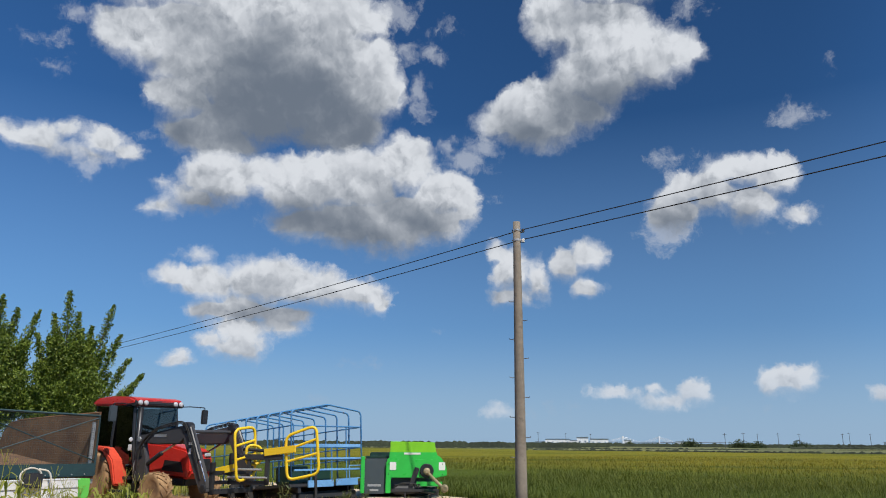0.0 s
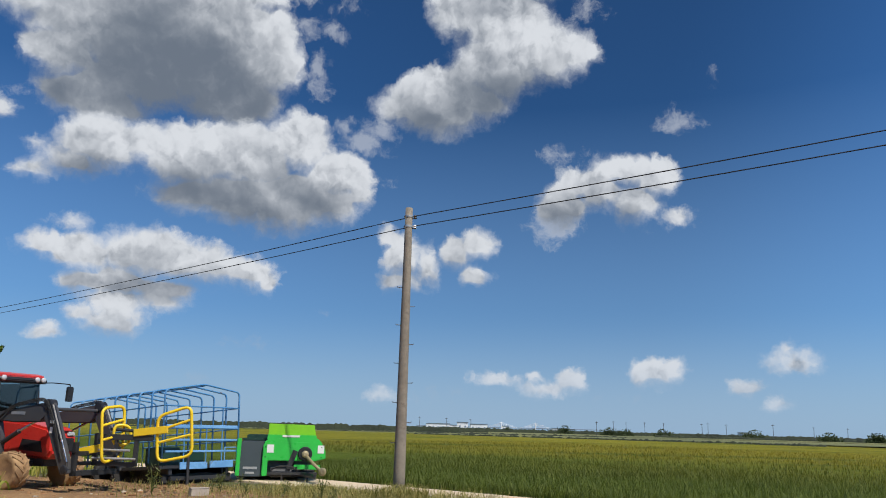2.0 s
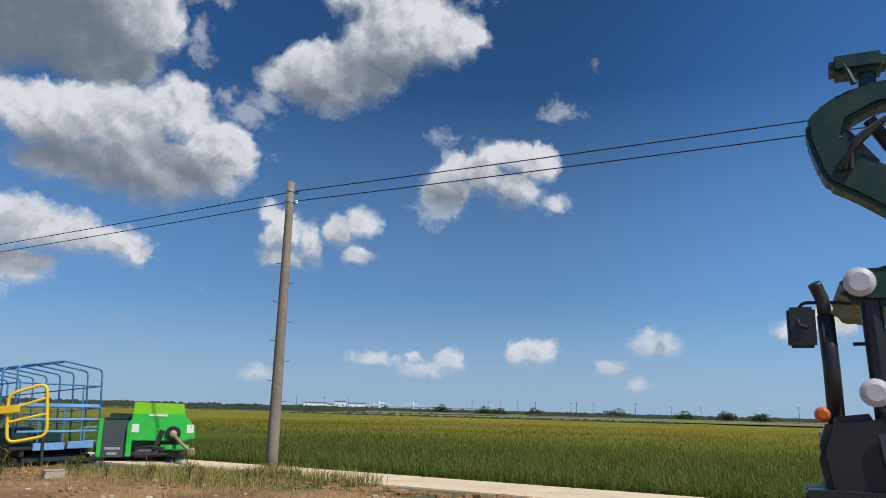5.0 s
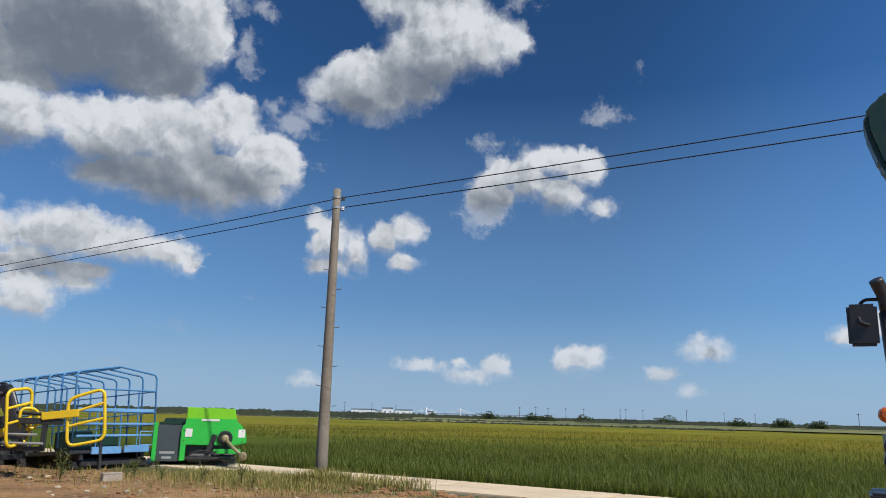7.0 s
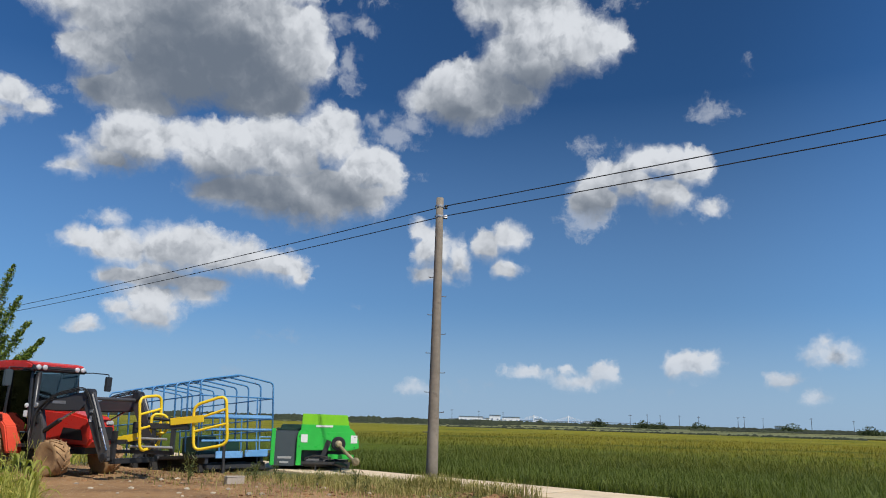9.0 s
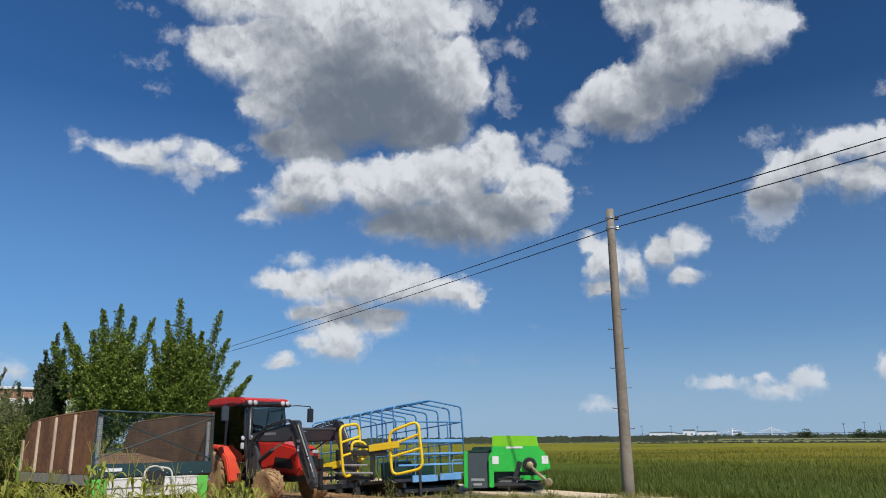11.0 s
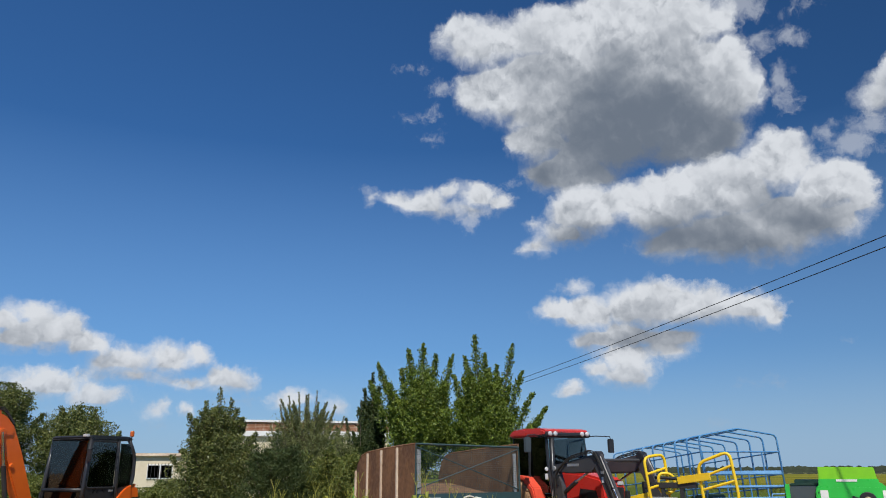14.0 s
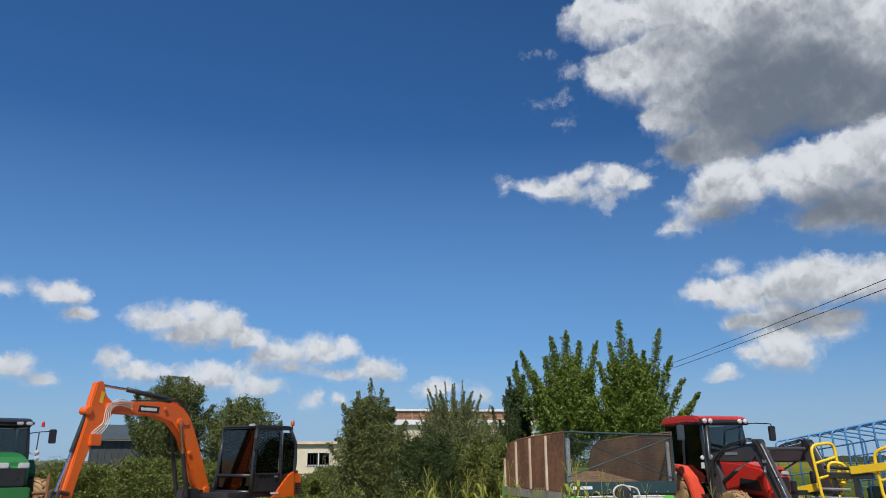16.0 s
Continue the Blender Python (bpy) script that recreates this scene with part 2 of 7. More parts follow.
# the sun stands behind the eye: clouds are lit from above, from the right to the east and from the left to the west
toward = sky.add("ShaderNodeCombineXYZ")
sky.wire(sky.math("MULTIPLY", sky.math("ADD", azimuth, 28.0), 0.022), toward.inputs[0])
toward.inputs[1].default_value = 1.0
sunward = toward.outputs[0]
heaped = billow(drawn)
relief = sky.math("SUBTRACT", heaped, billow(sky.vec("ADD", drawn, sky.vec("SCALE", sunward, 0.6))))
frayed = sky.math("SUBTRACT", sky.noise(drawn, 0.55, 10.0, 0.68), 0.5)
mottled = sky.math("SUBTRACT", sky.noise(calm, 0.26, 4.0, 0.5), 0.5)
wispy = sky.span(sky.noise(sky.vec("ADD", flat, (31.0, 7.0, 0.0)), 0.22, 2.0), 0.4, 0.62)


def cloud_look(layer, deep):
    """The cover and the colour of a layer: tops white and crisp, parts with much cloud over them grey and soft."""
    here = field(layer, drawn)
    under = sky.span(sky.math("SUBTRACT", field(layer, sky.vec("ADD", calm, (0.0, 0.7, 0.0))), field(layer, calm)), -0.1, 0.55)
    loose = sky.math("MAXIMUM", under, sky.math("MULTIPLY", wispy, 0.6))
    body = sky.math("ADD", sky.math("SUBTRACT", here, 0.08), sky.math("ADD", sky.math("MULTIPLY", heaped, 0.6), sky.math("MULTIPLY", frayed, sky.math("ADD", 1.3, sky.math("MULTIPLY", loose, 0.5)))))
    cover = sky.span(body, -0.25, sky.math("ADD", 0.35, sky.math("MULTIPLY", loose, 1.1)))
    over = sky.math("ADD", sky.span(field(layer, sky.vec("ADD", calm, sky.vec("SCALE", sunward, 0.9))), -0.3, 1.0, 0.0, 0.16),
                    sky.span(field(layer, sky.vec("ADD", calm, sky.vec("SCALE", sunward, 2.4))), -0.6, 2.4, 0.0, 0.3))
    core = sky.span(sky.math("ADD", field(deep, calm), sky.math("MULTIPLY", mottled, 2.4)), -1.4, 2.6, 0.0, 0.46)
    depth = sky.math("ADD", over, core)
    lit = sky.math("SUBTRACT", sky.math("ADD", 0.9, sky.math("MULTIPLY", mottled, 0.75)), depth)
    bulge = sky.math("MULTIPLY", sky.math("MULTIPLY", relief, sky.span(mottled, -0.15, 0.12, 0.7, 1.7)), sky.span(depth, 0.1, 0.75, 1.0, 0.3))
    lit = sky.span(sky.math("ADD", lit, sky.math("ADD", bulge, sky.math("MULTIPLY", frayed, 0.12))), -0.02, 1.0)
    return cover, sky.mix(lit, (0.15, 0.183, 0.235), (0.69, 0.72, 0.765))


far_cover, far_colour = cloud_look(BEHIND, DEEP_BEHIND)
near_cover, near_colour = cloud_look(BEFORE, DEEP_BEFORE)
shred = sky.math("ADD", field(VEIL, drawn), sky.math("MULTIPLY", frayed, 4.2))
veil_cover = sky.math("MULTIPLY", sky.span(shred, 0.0, 1.3), sky.span(height, 4.0, 16.0, 0.32, 0.48))

nishita = sky.add("ShaderNodeTexSky", sky_type="NISHITA", sun_disc=False, sun_elevation=radians(SUN_EL), sun_rotation=radians(SUN_AZ),
                  air_density=1.0, dust_density=0.6, ozone_density=3.0)
blue = sky.mix(1.0, sky.vec("SCALE", nishita.outputs[0], 0.06), (0.365, 0.76, 1.16), "MULTIPLY")
blue = sky.vec("SCALE", blue, sky.math("ADD", sky.span(split.outputs[0], -0.85, 0.3, 1.42, 0.90), sky.span(split.outputs[0], 0.38, 0.74, 0.0, 0.6)))
blue = sky.mix(sky.span(height, 0.0, 24.0, 0.55, 0.0, smooth=False), blue, (0.255, 0.46, 0.78))
blue = sky.mix(sky.span(height, 0.0, 9.0, 0.6, 0.0), blue, (0.375, 0.50, 0.64))
haze = sky.span(height, 0.0, 9.0, 0.45, 0.0)
low = sky.span(height, -0.5, 5.0, 0.5, 1.0)
seen = blue
for cover, colour in ((veil_cover, sky.mix(sky.span(height, 3.0, 14.0), (0.36, 0.40, 0.47), (0.62, 0.65, 0.70))), (far_cover, far_colour), (near_cover, near_colour)):
    seen = sky.mix(sky.math("MULTIPLY", cover, low), seen, sky.mix(haze, colour, (0.46, 0.56, 0.69)))
back = sky.add("ShaderNodeBackground")
sky.wire(seen, back.inputs[0])
sky.wire(back.outputs[0], sky.add("ShaderNodeOutputWorld").inputs[0])

sun = new("sun", bpy.data.lights.new("sun", "SUN"))
sun.data.energy, sun.data.angle, sun.data.color = 4.7, radians(0.53), (1.0, 0.95, 0.87)
sun.matrix_world = look((0, 0, 60), (-60 * math.sin(radians(SUN_AZ)) * math.cos(radians(SUN_EL)), -60 * math.cos(radians(SUN_AZ)) * math.cos(radians(SUN_EL)), 60 - 60 * math.sin(radians(SUN_EL))))
scene.view_settings.exposure = 0.0

# ---- materials ----


def material(name, colour, rough=0.6, metal=0.0, other=None, grain=6.0, blotch=0.8, bump=0.15, stain=None, stain_at=0.62, vary=0.0, coat=0.0):
    """A surface with coarse blotches, fine grain, a third stain colour and a little relief; vary: spread from piece to piece."""
    m = bpy.data.materials.new(name)
    m.use_nodes = True
    n = Nodes(m.node_tree)
    shader = n.add("ShaderNodeBsdfPrincipled")
    n.wire(shader.outputs[0], n.add("ShaderNodeOutputMaterial").inputs[0])
    at = n.add("ShaderNodeTexCoord").outputs["Object"]
    other = other or tuple(c * 0.7 for c in colour)
    big, small = n.noise(at, blotch, 4.0), n.noise(at, grain, 6.0, 0.65)
    mixed = n.mix(n.span(n.math("ADD", n.math("MULTIPLY", big, 0.65), n.math("MULTIPLY", small, 0.35)), 0.36, 0.64), colour, other)
    if stain:
        spots = n.noise(n.vec("ADD", at, (7.3, 1.7, 4.4)), grain * 0.45, 7.0, 0.7)
        mixed = n.mix(n.span(spots, stain_at, stain_at + 0.09), mixed, stain)
    if vary:
        seed = n.add("ShaderNodeNewGeometry").outputs["Random Per Island"]
        mixed = n.mix(1.0, mixed, n.mix(seed, (1 - vary, 1 - vary, 1 - vary), (1 + vary, 1 + vary, 1 + vary * 0.6)), "MULTIPLY")
    n.wire(mixed, shader.inputs["Base Color"])
    n.wire(n.span(small, 0.3, 0.7, max(0.03, rough - 0.1), min(1.0, rough + 0.12)), shader.inputs["Roughness"])
    shader.inputs["Metallic"].default_value = metal
    shader.inputs["Coat Weight"].default_value = coat
    shader.inputs["Coat Roughness"].default_value = 0.3
    if bump:
        relief = n.add("ShaderNodeBump")
        relief.inputs["Strength"].default_value, relief.inputs["Distance"].default_value = bump, 0.02
        n.wire(small, relief.inputs["Height"])
        n.wire(relief.outputs[0], shader.inputs["Normal"])
    return m


def leaf_material(name, colour, other, rough=0.5, through=0.35):
    m = bpy.data.materials.new(name)
    m.use_nodes = True
    n = Nodes(m.node_tree)
    seed = n.add("ShaderNodeNewGeometry").outputs["Random Per Island"]
    tone = n.mix(seed, colour, other)
    shader, glow, both = n.add("ShaderNodeBsdfPrincipled"), n.add("ShaderNodeBsdfTranslucent"), n.add("ShaderNodeMixShader")
    n.wire(tone, shader.inputs["Base Color"])
    shader.inputs["Roughness"].default_value = rough
    shader.inputs["Specular IOR Level"].default_value = 0.25
    n.wire(n.mix(1.0, tone, (1.1, 1.25, 0.5), "MULTIPLY"), glow.inputs[0])
    both.inputs[0].default_value = through
    n.wire(shader.outputs[0], both.inputs[1])
    n.wire(glow.outputs[0], both.inputs[2])
    n.wire(both.outputs[0], n.add("ShaderNodeOutputMaterial").inputs[0])
    return m


def glass_material(name, tint, rough=0.03):
    m = bpy.data.materials.new(name)
    m.use_nodes = True
    n = Nodes(m.node_tree)
    clear, gloss, both = n.add("ShaderNodeBsdfTransparent"), n.add("ShaderNodeBsdfGlossy"), n.add("ShaderNodeMixShader")
    clear.inputs[0].default_value = (*tint, 1)
    gloss.inputs["Roughness"].default_value = rough
    n.wire(n.math("ADD", n.math("MULTIPLY", n.add("ShaderNodeFresnel").outputs[0], 0.95), 0.035), both.inputs[0])
    n.wire(clear.outputs[0], both.inputs[1])
    n.wire(gloss.outputs[0], both.inputs[2])
    n.wire(both.outputs[0], n.add("ShaderNodeOutputMaterial").inputs[0])
    return m


CONCRETE = material("weathered_concrete", (0.27, 0.23, 0.18), 0.85, other=(0.19, 0.16, 0.125), grain=9, blotch=1.2, stain=(0.16, 0.13, 0.10), stain_at=0.6)
ROAD = material("pale_concrete", (0.68, 0.55, 0.38), 0.9, other=(0.58, 0.455, 0.30), grain=5, blotch=0.5, stain=(0.33, 0.25, 0.16), stain_at=0.6)
SOIL = material("brown_soil", (0.33, 0.175, 0.075), 0.95, other=(0.18, 0.09, 0.04), grain=7, blotch=0.7, bump=0.9, stain=(0.36, 0.25, 0.15), stain_at=0.58)
STEEL = material("dark_steel", (0.035, 0.037, 0.042), 0.45, 0.3, other=(0.055, 0.052, 0.05), grain=12, stain=(0.12, 0.085, 0.05), stain_at=0.66)
CABLE = material("black_cable", (0.012, 0.012, 0.014), 0.6, bump=0)
GALVANISED = material("weathered_galvanised_sheet", (0.80, 0.79, 0.75), 0.5, 0.0, other=(0.66, 0.65, 0.60), grain=8, blotch=1.5, stain=(0.30, 0.24, 0.17), stain_at=0.64)
RUBBER = material("black_rubber", (0.02, 0.02, 0.02), 0.8, other=(0.035, 0.033, 0.03))
MUD_TYRE = material("muddy_rubber", (0.40, 0.25, 0.12), 0.95, other=(0.24, 0.145, 0.075), grain=8, blotch=2, bump=0.6, stain=(0.04, 0.035, 0.03), stain_at=0.60)
RED = material("red_paint", (0.62, 0.035, 0.025), 0.35, other=(0.52, 0.03, 0.02), coat=0.3, bump=0.02, stain=(0.3, 0.11, 0.06), stain_at=0.68)
# lighter than RED: the strong sun on the mudguards is in this colour
ORANGE_RED = material("bright_red_paint", (0.72, 0.09, 0.045), 0.45, other=(0.6, 0.06, 0.03), bump=0.02)
BLACK = material("black_paint", (0.018, 0.019, 0.021), 0.35, other=(0.028, 0.028, 0.03), bump=0.02, stain=(0.07, 0.055, 0.04), stain_at=0.7)
GREY_ARM = material("charcoal_paint", (0.055, 0.055, 0.06), 0.42, other=(0.075, 0.07, 0.066), bump=0.03, stain=(0.14, 0.10, 0.07), stain_at=0.66)
YELLOW = material("yellow_paint", (0.84, 0.58, 0.02), 0.4, other=(0.78, 0.50, 0.02), bump=0.03, stain=(0.25, 0.14, 0.05), stain_at=0.68)
BLUE = material("worn_blue_paint", (0.05, 0.19, 0.42), 0.42, other=(0.09, 0.27, 0.50), bump=0.08, grain=14, stain=(0.11, 0.06, 0.04), stain_at=0.58)
PALE_BLUE = material("pale_blue_paint", (0.20, 0.42, 0.70), 0.5, other=(0.12, 0.30, 0.55), bump=0.08, grain=11, stain=(0.16, 0.08, 0.045), stain_at=0.6)
GREEN = material("bright_green_paint", (0.035, 0.52, 0.07), 0.35, other=(0.03, 0.45, 0.055), coat=0.2, bump=0.02, stain=(0.05, 0.25, 0.05), stain_at=0.7)
LIME = material("lime_paint", (0.23, 0.60, 0.02), 0.4, other=(0.19, 0.53, 0.02), bump=0.02)
FLUO = material("light_green_paint", (0.16, 0.62, 0.10), 0.5, other=(0.12, 0.52, 0.07), bump=0.05, stain=(0.2, 0.2, 0.1), stain_at=0.64)
SLATE = material("slate_paint", (0.05, 0.065, 0.075), 0.5, other=(0.06, 0.078, 0.085), bump=0.02)
TEAL = material("dark_teal_paint", (0.022, 0.055, 0.06), 0.5, other=(0.018, 0.045, 0.05), bump=0.03, stain=(0.10, 0.09, 0.07), stain_at=0.66)
DEERGREEN = material("deep_green_paint", (0.03, 0.19, 0.05), 0.35, other=(0.025, 0.16, 0.04), coat=0.3, bump=0.01)
DARKGREEN = material("dark_green_paint", (0.012, 0.045, 0.03), 0.4, other=(0.02, 0.05, 0.035), bump=0.03, stain=(0.06, 0.05, 0.035), stain_at=0.64)
ORANGE = material("orange_paint", (0.80, 0.15, 0.012), 0.38, other=(0.74, 0.125, 0.01), coat=0.15, bump=0.02, stain=(0.45, 0.10, 0.02), stain_at=0.7)
RUST = material("rusted_steel", (0.25, 0.12, 0.05), 0.9, other=(0.125, 0.06, 0.03), grain=10, blotch=1.6, bump=0.4, stain=(0.28, 0.15, 0.08), stain_at=0.6)
MANURE = material("dry_compost", (0.21, 0.12, 0.06), 1.0, other=(0.125, 0.07, 0.038), grain=18, blotch=2, bump=1.0, stain=(0.36, 0.25, 0.15), stain_at=0.62)
RIB = material("worn_cream_steel", (0.68, 0.58, 0.45), 0.8, other=(0.5, 0.38, 0.28), grain=8, bump=0.2, stain=(0.18, 0.09, 0.05), stain_at=0.6)
ZINC = material("galvanised_steel", (0.50, 0.50, 0.49), 0.45, 0.55, other=(0.40, 0.40, 0.39), grain=9, blotch=2, bump=0.08, stain=(0.33, 0.28, 0.2), stain_at=0.66)
CHROME = material("polished_rod", (0.75, 0.75, 0.76), 0.18, 1.0, bump=0)
WHITE = material("white_paint", (0.78, 0.78, 0.76), 0.5, other=(0.70, 0.69, 0.66), bump=0.02)
LAMP = material("clear_lamp_lens", (0.62, 0.63, 0.64), 0.12, other=(0.5, 0.5, 0.5), bump=0.02, coat=1.0)
AMBER = material("amber_lens", (0.55, 0.11, 0.01), 0.35, other=(0.42, 0.08, 0.008), bump=0, coat=0.2)
CREAM = material("cream_render", (0.72, 0.63, 0.46), 0.85, other=(0.64, 0.55, 0.39), grain=4, blotch=0.4, stain=(0.42, 0.34, 0.25), stain_at=0.66)
BRICK = material("brown_brick", (0.32, 0.135, 0.065), 0.9, other=(0.25, 0.10, 0.05), grain=5, blotch=0.4)
SHED = material("dark_sheet", (0.06, 0.062, 0.068), 0.7, other=(0.045, 0.047, 0.05), grain=3)
BLOCK = material("cinder_block", (0.46, 0.40, 0.33), 0.95, other=(0.36, 0.30, 0.24), grain=14, bump=0.5)
STONE = material("pale_stone", (0.45, 0.38, 0.30), 0.9, other=(0.32, 0.25, 0.18), grain=9, bump=0.4, vary=0.25)
BARK = material("grey_bark", (0.13, 0.10, 0.075), 0.95, other=(0.19, 0.16, 0.125), grain=16, bump=0.8)
HOSE = material("white_hose", (0.72, 0.68, 0.58), 0.5, other=(0.6, 0.55, 0.45), bump=0.02)
BRASS = material("worn_shaft_guard", (0.44, 0.37, 0.22), 0.5, 0.2, other=(0.3, 0.24, 0.13), bump=0.1)
INTERIOR = material("cab_interior", (0.03, 0.03, 0.033), 0.8, bump=0)
GLASS = glass_material("tinted_glass", (0.55, 0.66, 0.67))
DARK_GLASS = glass_material("dark_tinted_glass", (0.07, 0.10, 0.10))
HAZE_WHITE = material("distant_white_wall", (0.86, 0.87, 0.88), 0.9, blotch=0.02, grain=0.2, bump=0)
HAZE_GREY = material("distant_grey", (0.24, 0.30, 0.38), 0.9, blotch=0.02, grain=0.2, bump=0)
FAR_POLE = material("distant_pole", (0.085, 0.09, 0.10), 0.9, bump=0)

# ---- modelling ----


def part(name, bm, mat, parent=None, label="", smooth=False):
    """Links a bmesh as one mesh object, under a thing or a part if given."""
    me = bpy.data.meshes.new(name)
    bm.to_mesh(me)
    bm.free()
    me.materials.append(mat)
    if smooth:
        me.polygons.foreach_set("use_smooth", [True] * len(me.polygons))
    ob = new(name, me)
    ob.parent = parent
    if label:
        ob["label"] = label
    return ob


def thing(name, at, label, category, group="", kind="", scale=1.0):
    """An Empty at a thing's base that holds its parts."""
    ob = new(name)
    ob.empty_display_size = 0.2
    ob.matrix_world = at @ Matrix.Scale(scale, 4)
    return tagged(ob, label, category, group, kind)


def block(*spans, bevel=0.012, turn=None):
    """One or more bevelled boxes, each given as two opposite corners."""
    bm = bmesh.new()
    for lo, hi in spans:
        made = bmesh.ops.create_cube(bm, size=1)["verts"]
        for v in made:
            v.co = Vector([(a + b) / 2 + c * (b - a) for c, a, b in zip(v.co, lo, hi)])
        if bevel:
            edges = {e for v in made for e in v.link_edges}
            least = min(abs(b - a) for a, b in zip(lo, hi))
            bmesh.ops.bevel(bm, geom=list(edges), offset=min(bevel, least * 0.3), segments=2, affect="EDGES")
    if turn is not None:
        bm.transform(turn)
    return bm


def tube(*paths, radius=0.02, sides=8, closed=False, ends=True, taper=None):
    """Round bars that follow the points of each path."""
    bm = bmesh.new()
    for path in paths:
        pts = [Vector(p) for p in path]
        rings, last = [], None
        for i, p in enumerate(pts):
            if closed:
                ahead = pts[(i + 1) % len(pts)] - pts[i - 1]
            else:
                ahead = pts[min(i + 1, len(pts) - 1)] - pts[max(i - 1, 0)]
            ahead.normalize()
            side = last - ahead * last.dot(ahead) if last is not None else ahead.cross(Vector((0, 0, 1)) if abs(ahead.z) < 0.95 else Vector((1, 0, 0)))
            side.normalize()
            last = side
            up = ahead.cross(side)
            r = radius if taper is None else radius + (taper - radius) * i / max(1, len(pts) - 1)
            rings.append([bm.verts.new(p + (side * math.cos(a) + up * math.sin(a)) * r) for a in (2 * math.pi * k / sides for k in range(sides))])
        pairs = list(zip(rings, rings[1:])) + ([(rings[-1], rings[0])] if closed else [])
        for a, b in pairs:
            for k in range(sides):
                bm.faces.new((a[k], a[(k + 1) % sides], b[(k + 1) % sides], b[k]))
        if ends and not closed:
            bm.faces.new(rings[0][::-1])
            bm.faces.new(rings[-1])
    bmesh.ops.recalc_face_normals(bm, faces=bm.faces)
    return bm


def rounded(points, r, steps=4, closed=True):
    """A path with its corners rounded off."""
    pts, out = [Vector(p) for p in points], []
    for i, p in enumerate(pts):
        if not closed and i in (0, len(pts) - 1):
            out.append(p)
            continue
        a, b = pts[i - 1], pts[(i + 1) % len(pts)]
        da, db = (a - p), (b - p)
        k = min(r, da.length * 0.45, db.length * 0.45)
        p0, p1 = p + da.normalized() * k, p + db.normalized() * k
        for s in range(steps + 1):
            u = s / steps
            out.append(p0 * (1 - u) ** 2 + p * 2 * u * (1 - u) + p1 * u * u)
    return out


def plate(outline, lo, hi, axis="y", bevel=0.01):
    """A flat outline (two coordinates a point) thickened along an axis from lo to hi."""
    lay = {"y": lambda a, b, c: (a, c, b), "x": lambda a, b, c: (c, a, b), "z": lambda a, b, c: (a, b, c)}[axis]
    bm = bmesh.new()
    one = [bm.verts.new(lay(a, b, lo)) for a, b in outline]
    two = [bm.verts.new(lay(a, b, hi)) for a, b in outline]
    bm.faces.new(one)
    bm.faces.new(two[::-1])
    for i in range(len(one)):
        j = (i + 1) % len(one)
        bm.faces.new((one[j], one[i], two[i], two[j]))
    bmesh.ops.recalc_face_normals(bm, faces=bm.faces)
    if bevel:
        bmesh.ops.bevel(bm, geom=list(bm.edges), offset=min(bevel, abs(hi - lo) * 0.3), segments=2, affect="EDGES")
    return bm


def turned(profile, sides=24, at=(0, 0, 0), axis="z"):
    """A turned body: pairs of radius and height about an axis."""
    bm = bmesh.new()
    rings = []
    for r, h in profile:
        ring = []
        for k in range(sides):
            a = 2 * math.pi * k / sides
            c, s = r * math.cos(a), r * math.sin(a)
            p = {"z": (c, s, h), "y": (c, h, s), "x": (h, c, s)}[axis]
            ring.append(bm.verts.new(Vector(p) + Vector(at)))
        rings.append(ring)
    for a, b in zip(rings, rings[1:]):
        for k in range(sides):
            bm.faces.new((a[k], a[(k + 1) % sides], b[(k + 1) % sides], b[k]))
    bm.faces.new(rings[0][::-1])
    bm.faces.new(rings[-1])
    bmesh.ops.recalc_face_normals(bm, faces=bm.faces)
    return bm


def merged(*bms):
    """Several bmeshes as one."""
    out = bmesh.new()
    for bm in bms:
        me = bpy.data.meshes.new("piece")
        bm.to_mesh(me)
        bm.free()
        out.from_mesh(me)
        bpy.data.meshes.remove(me)
    return out


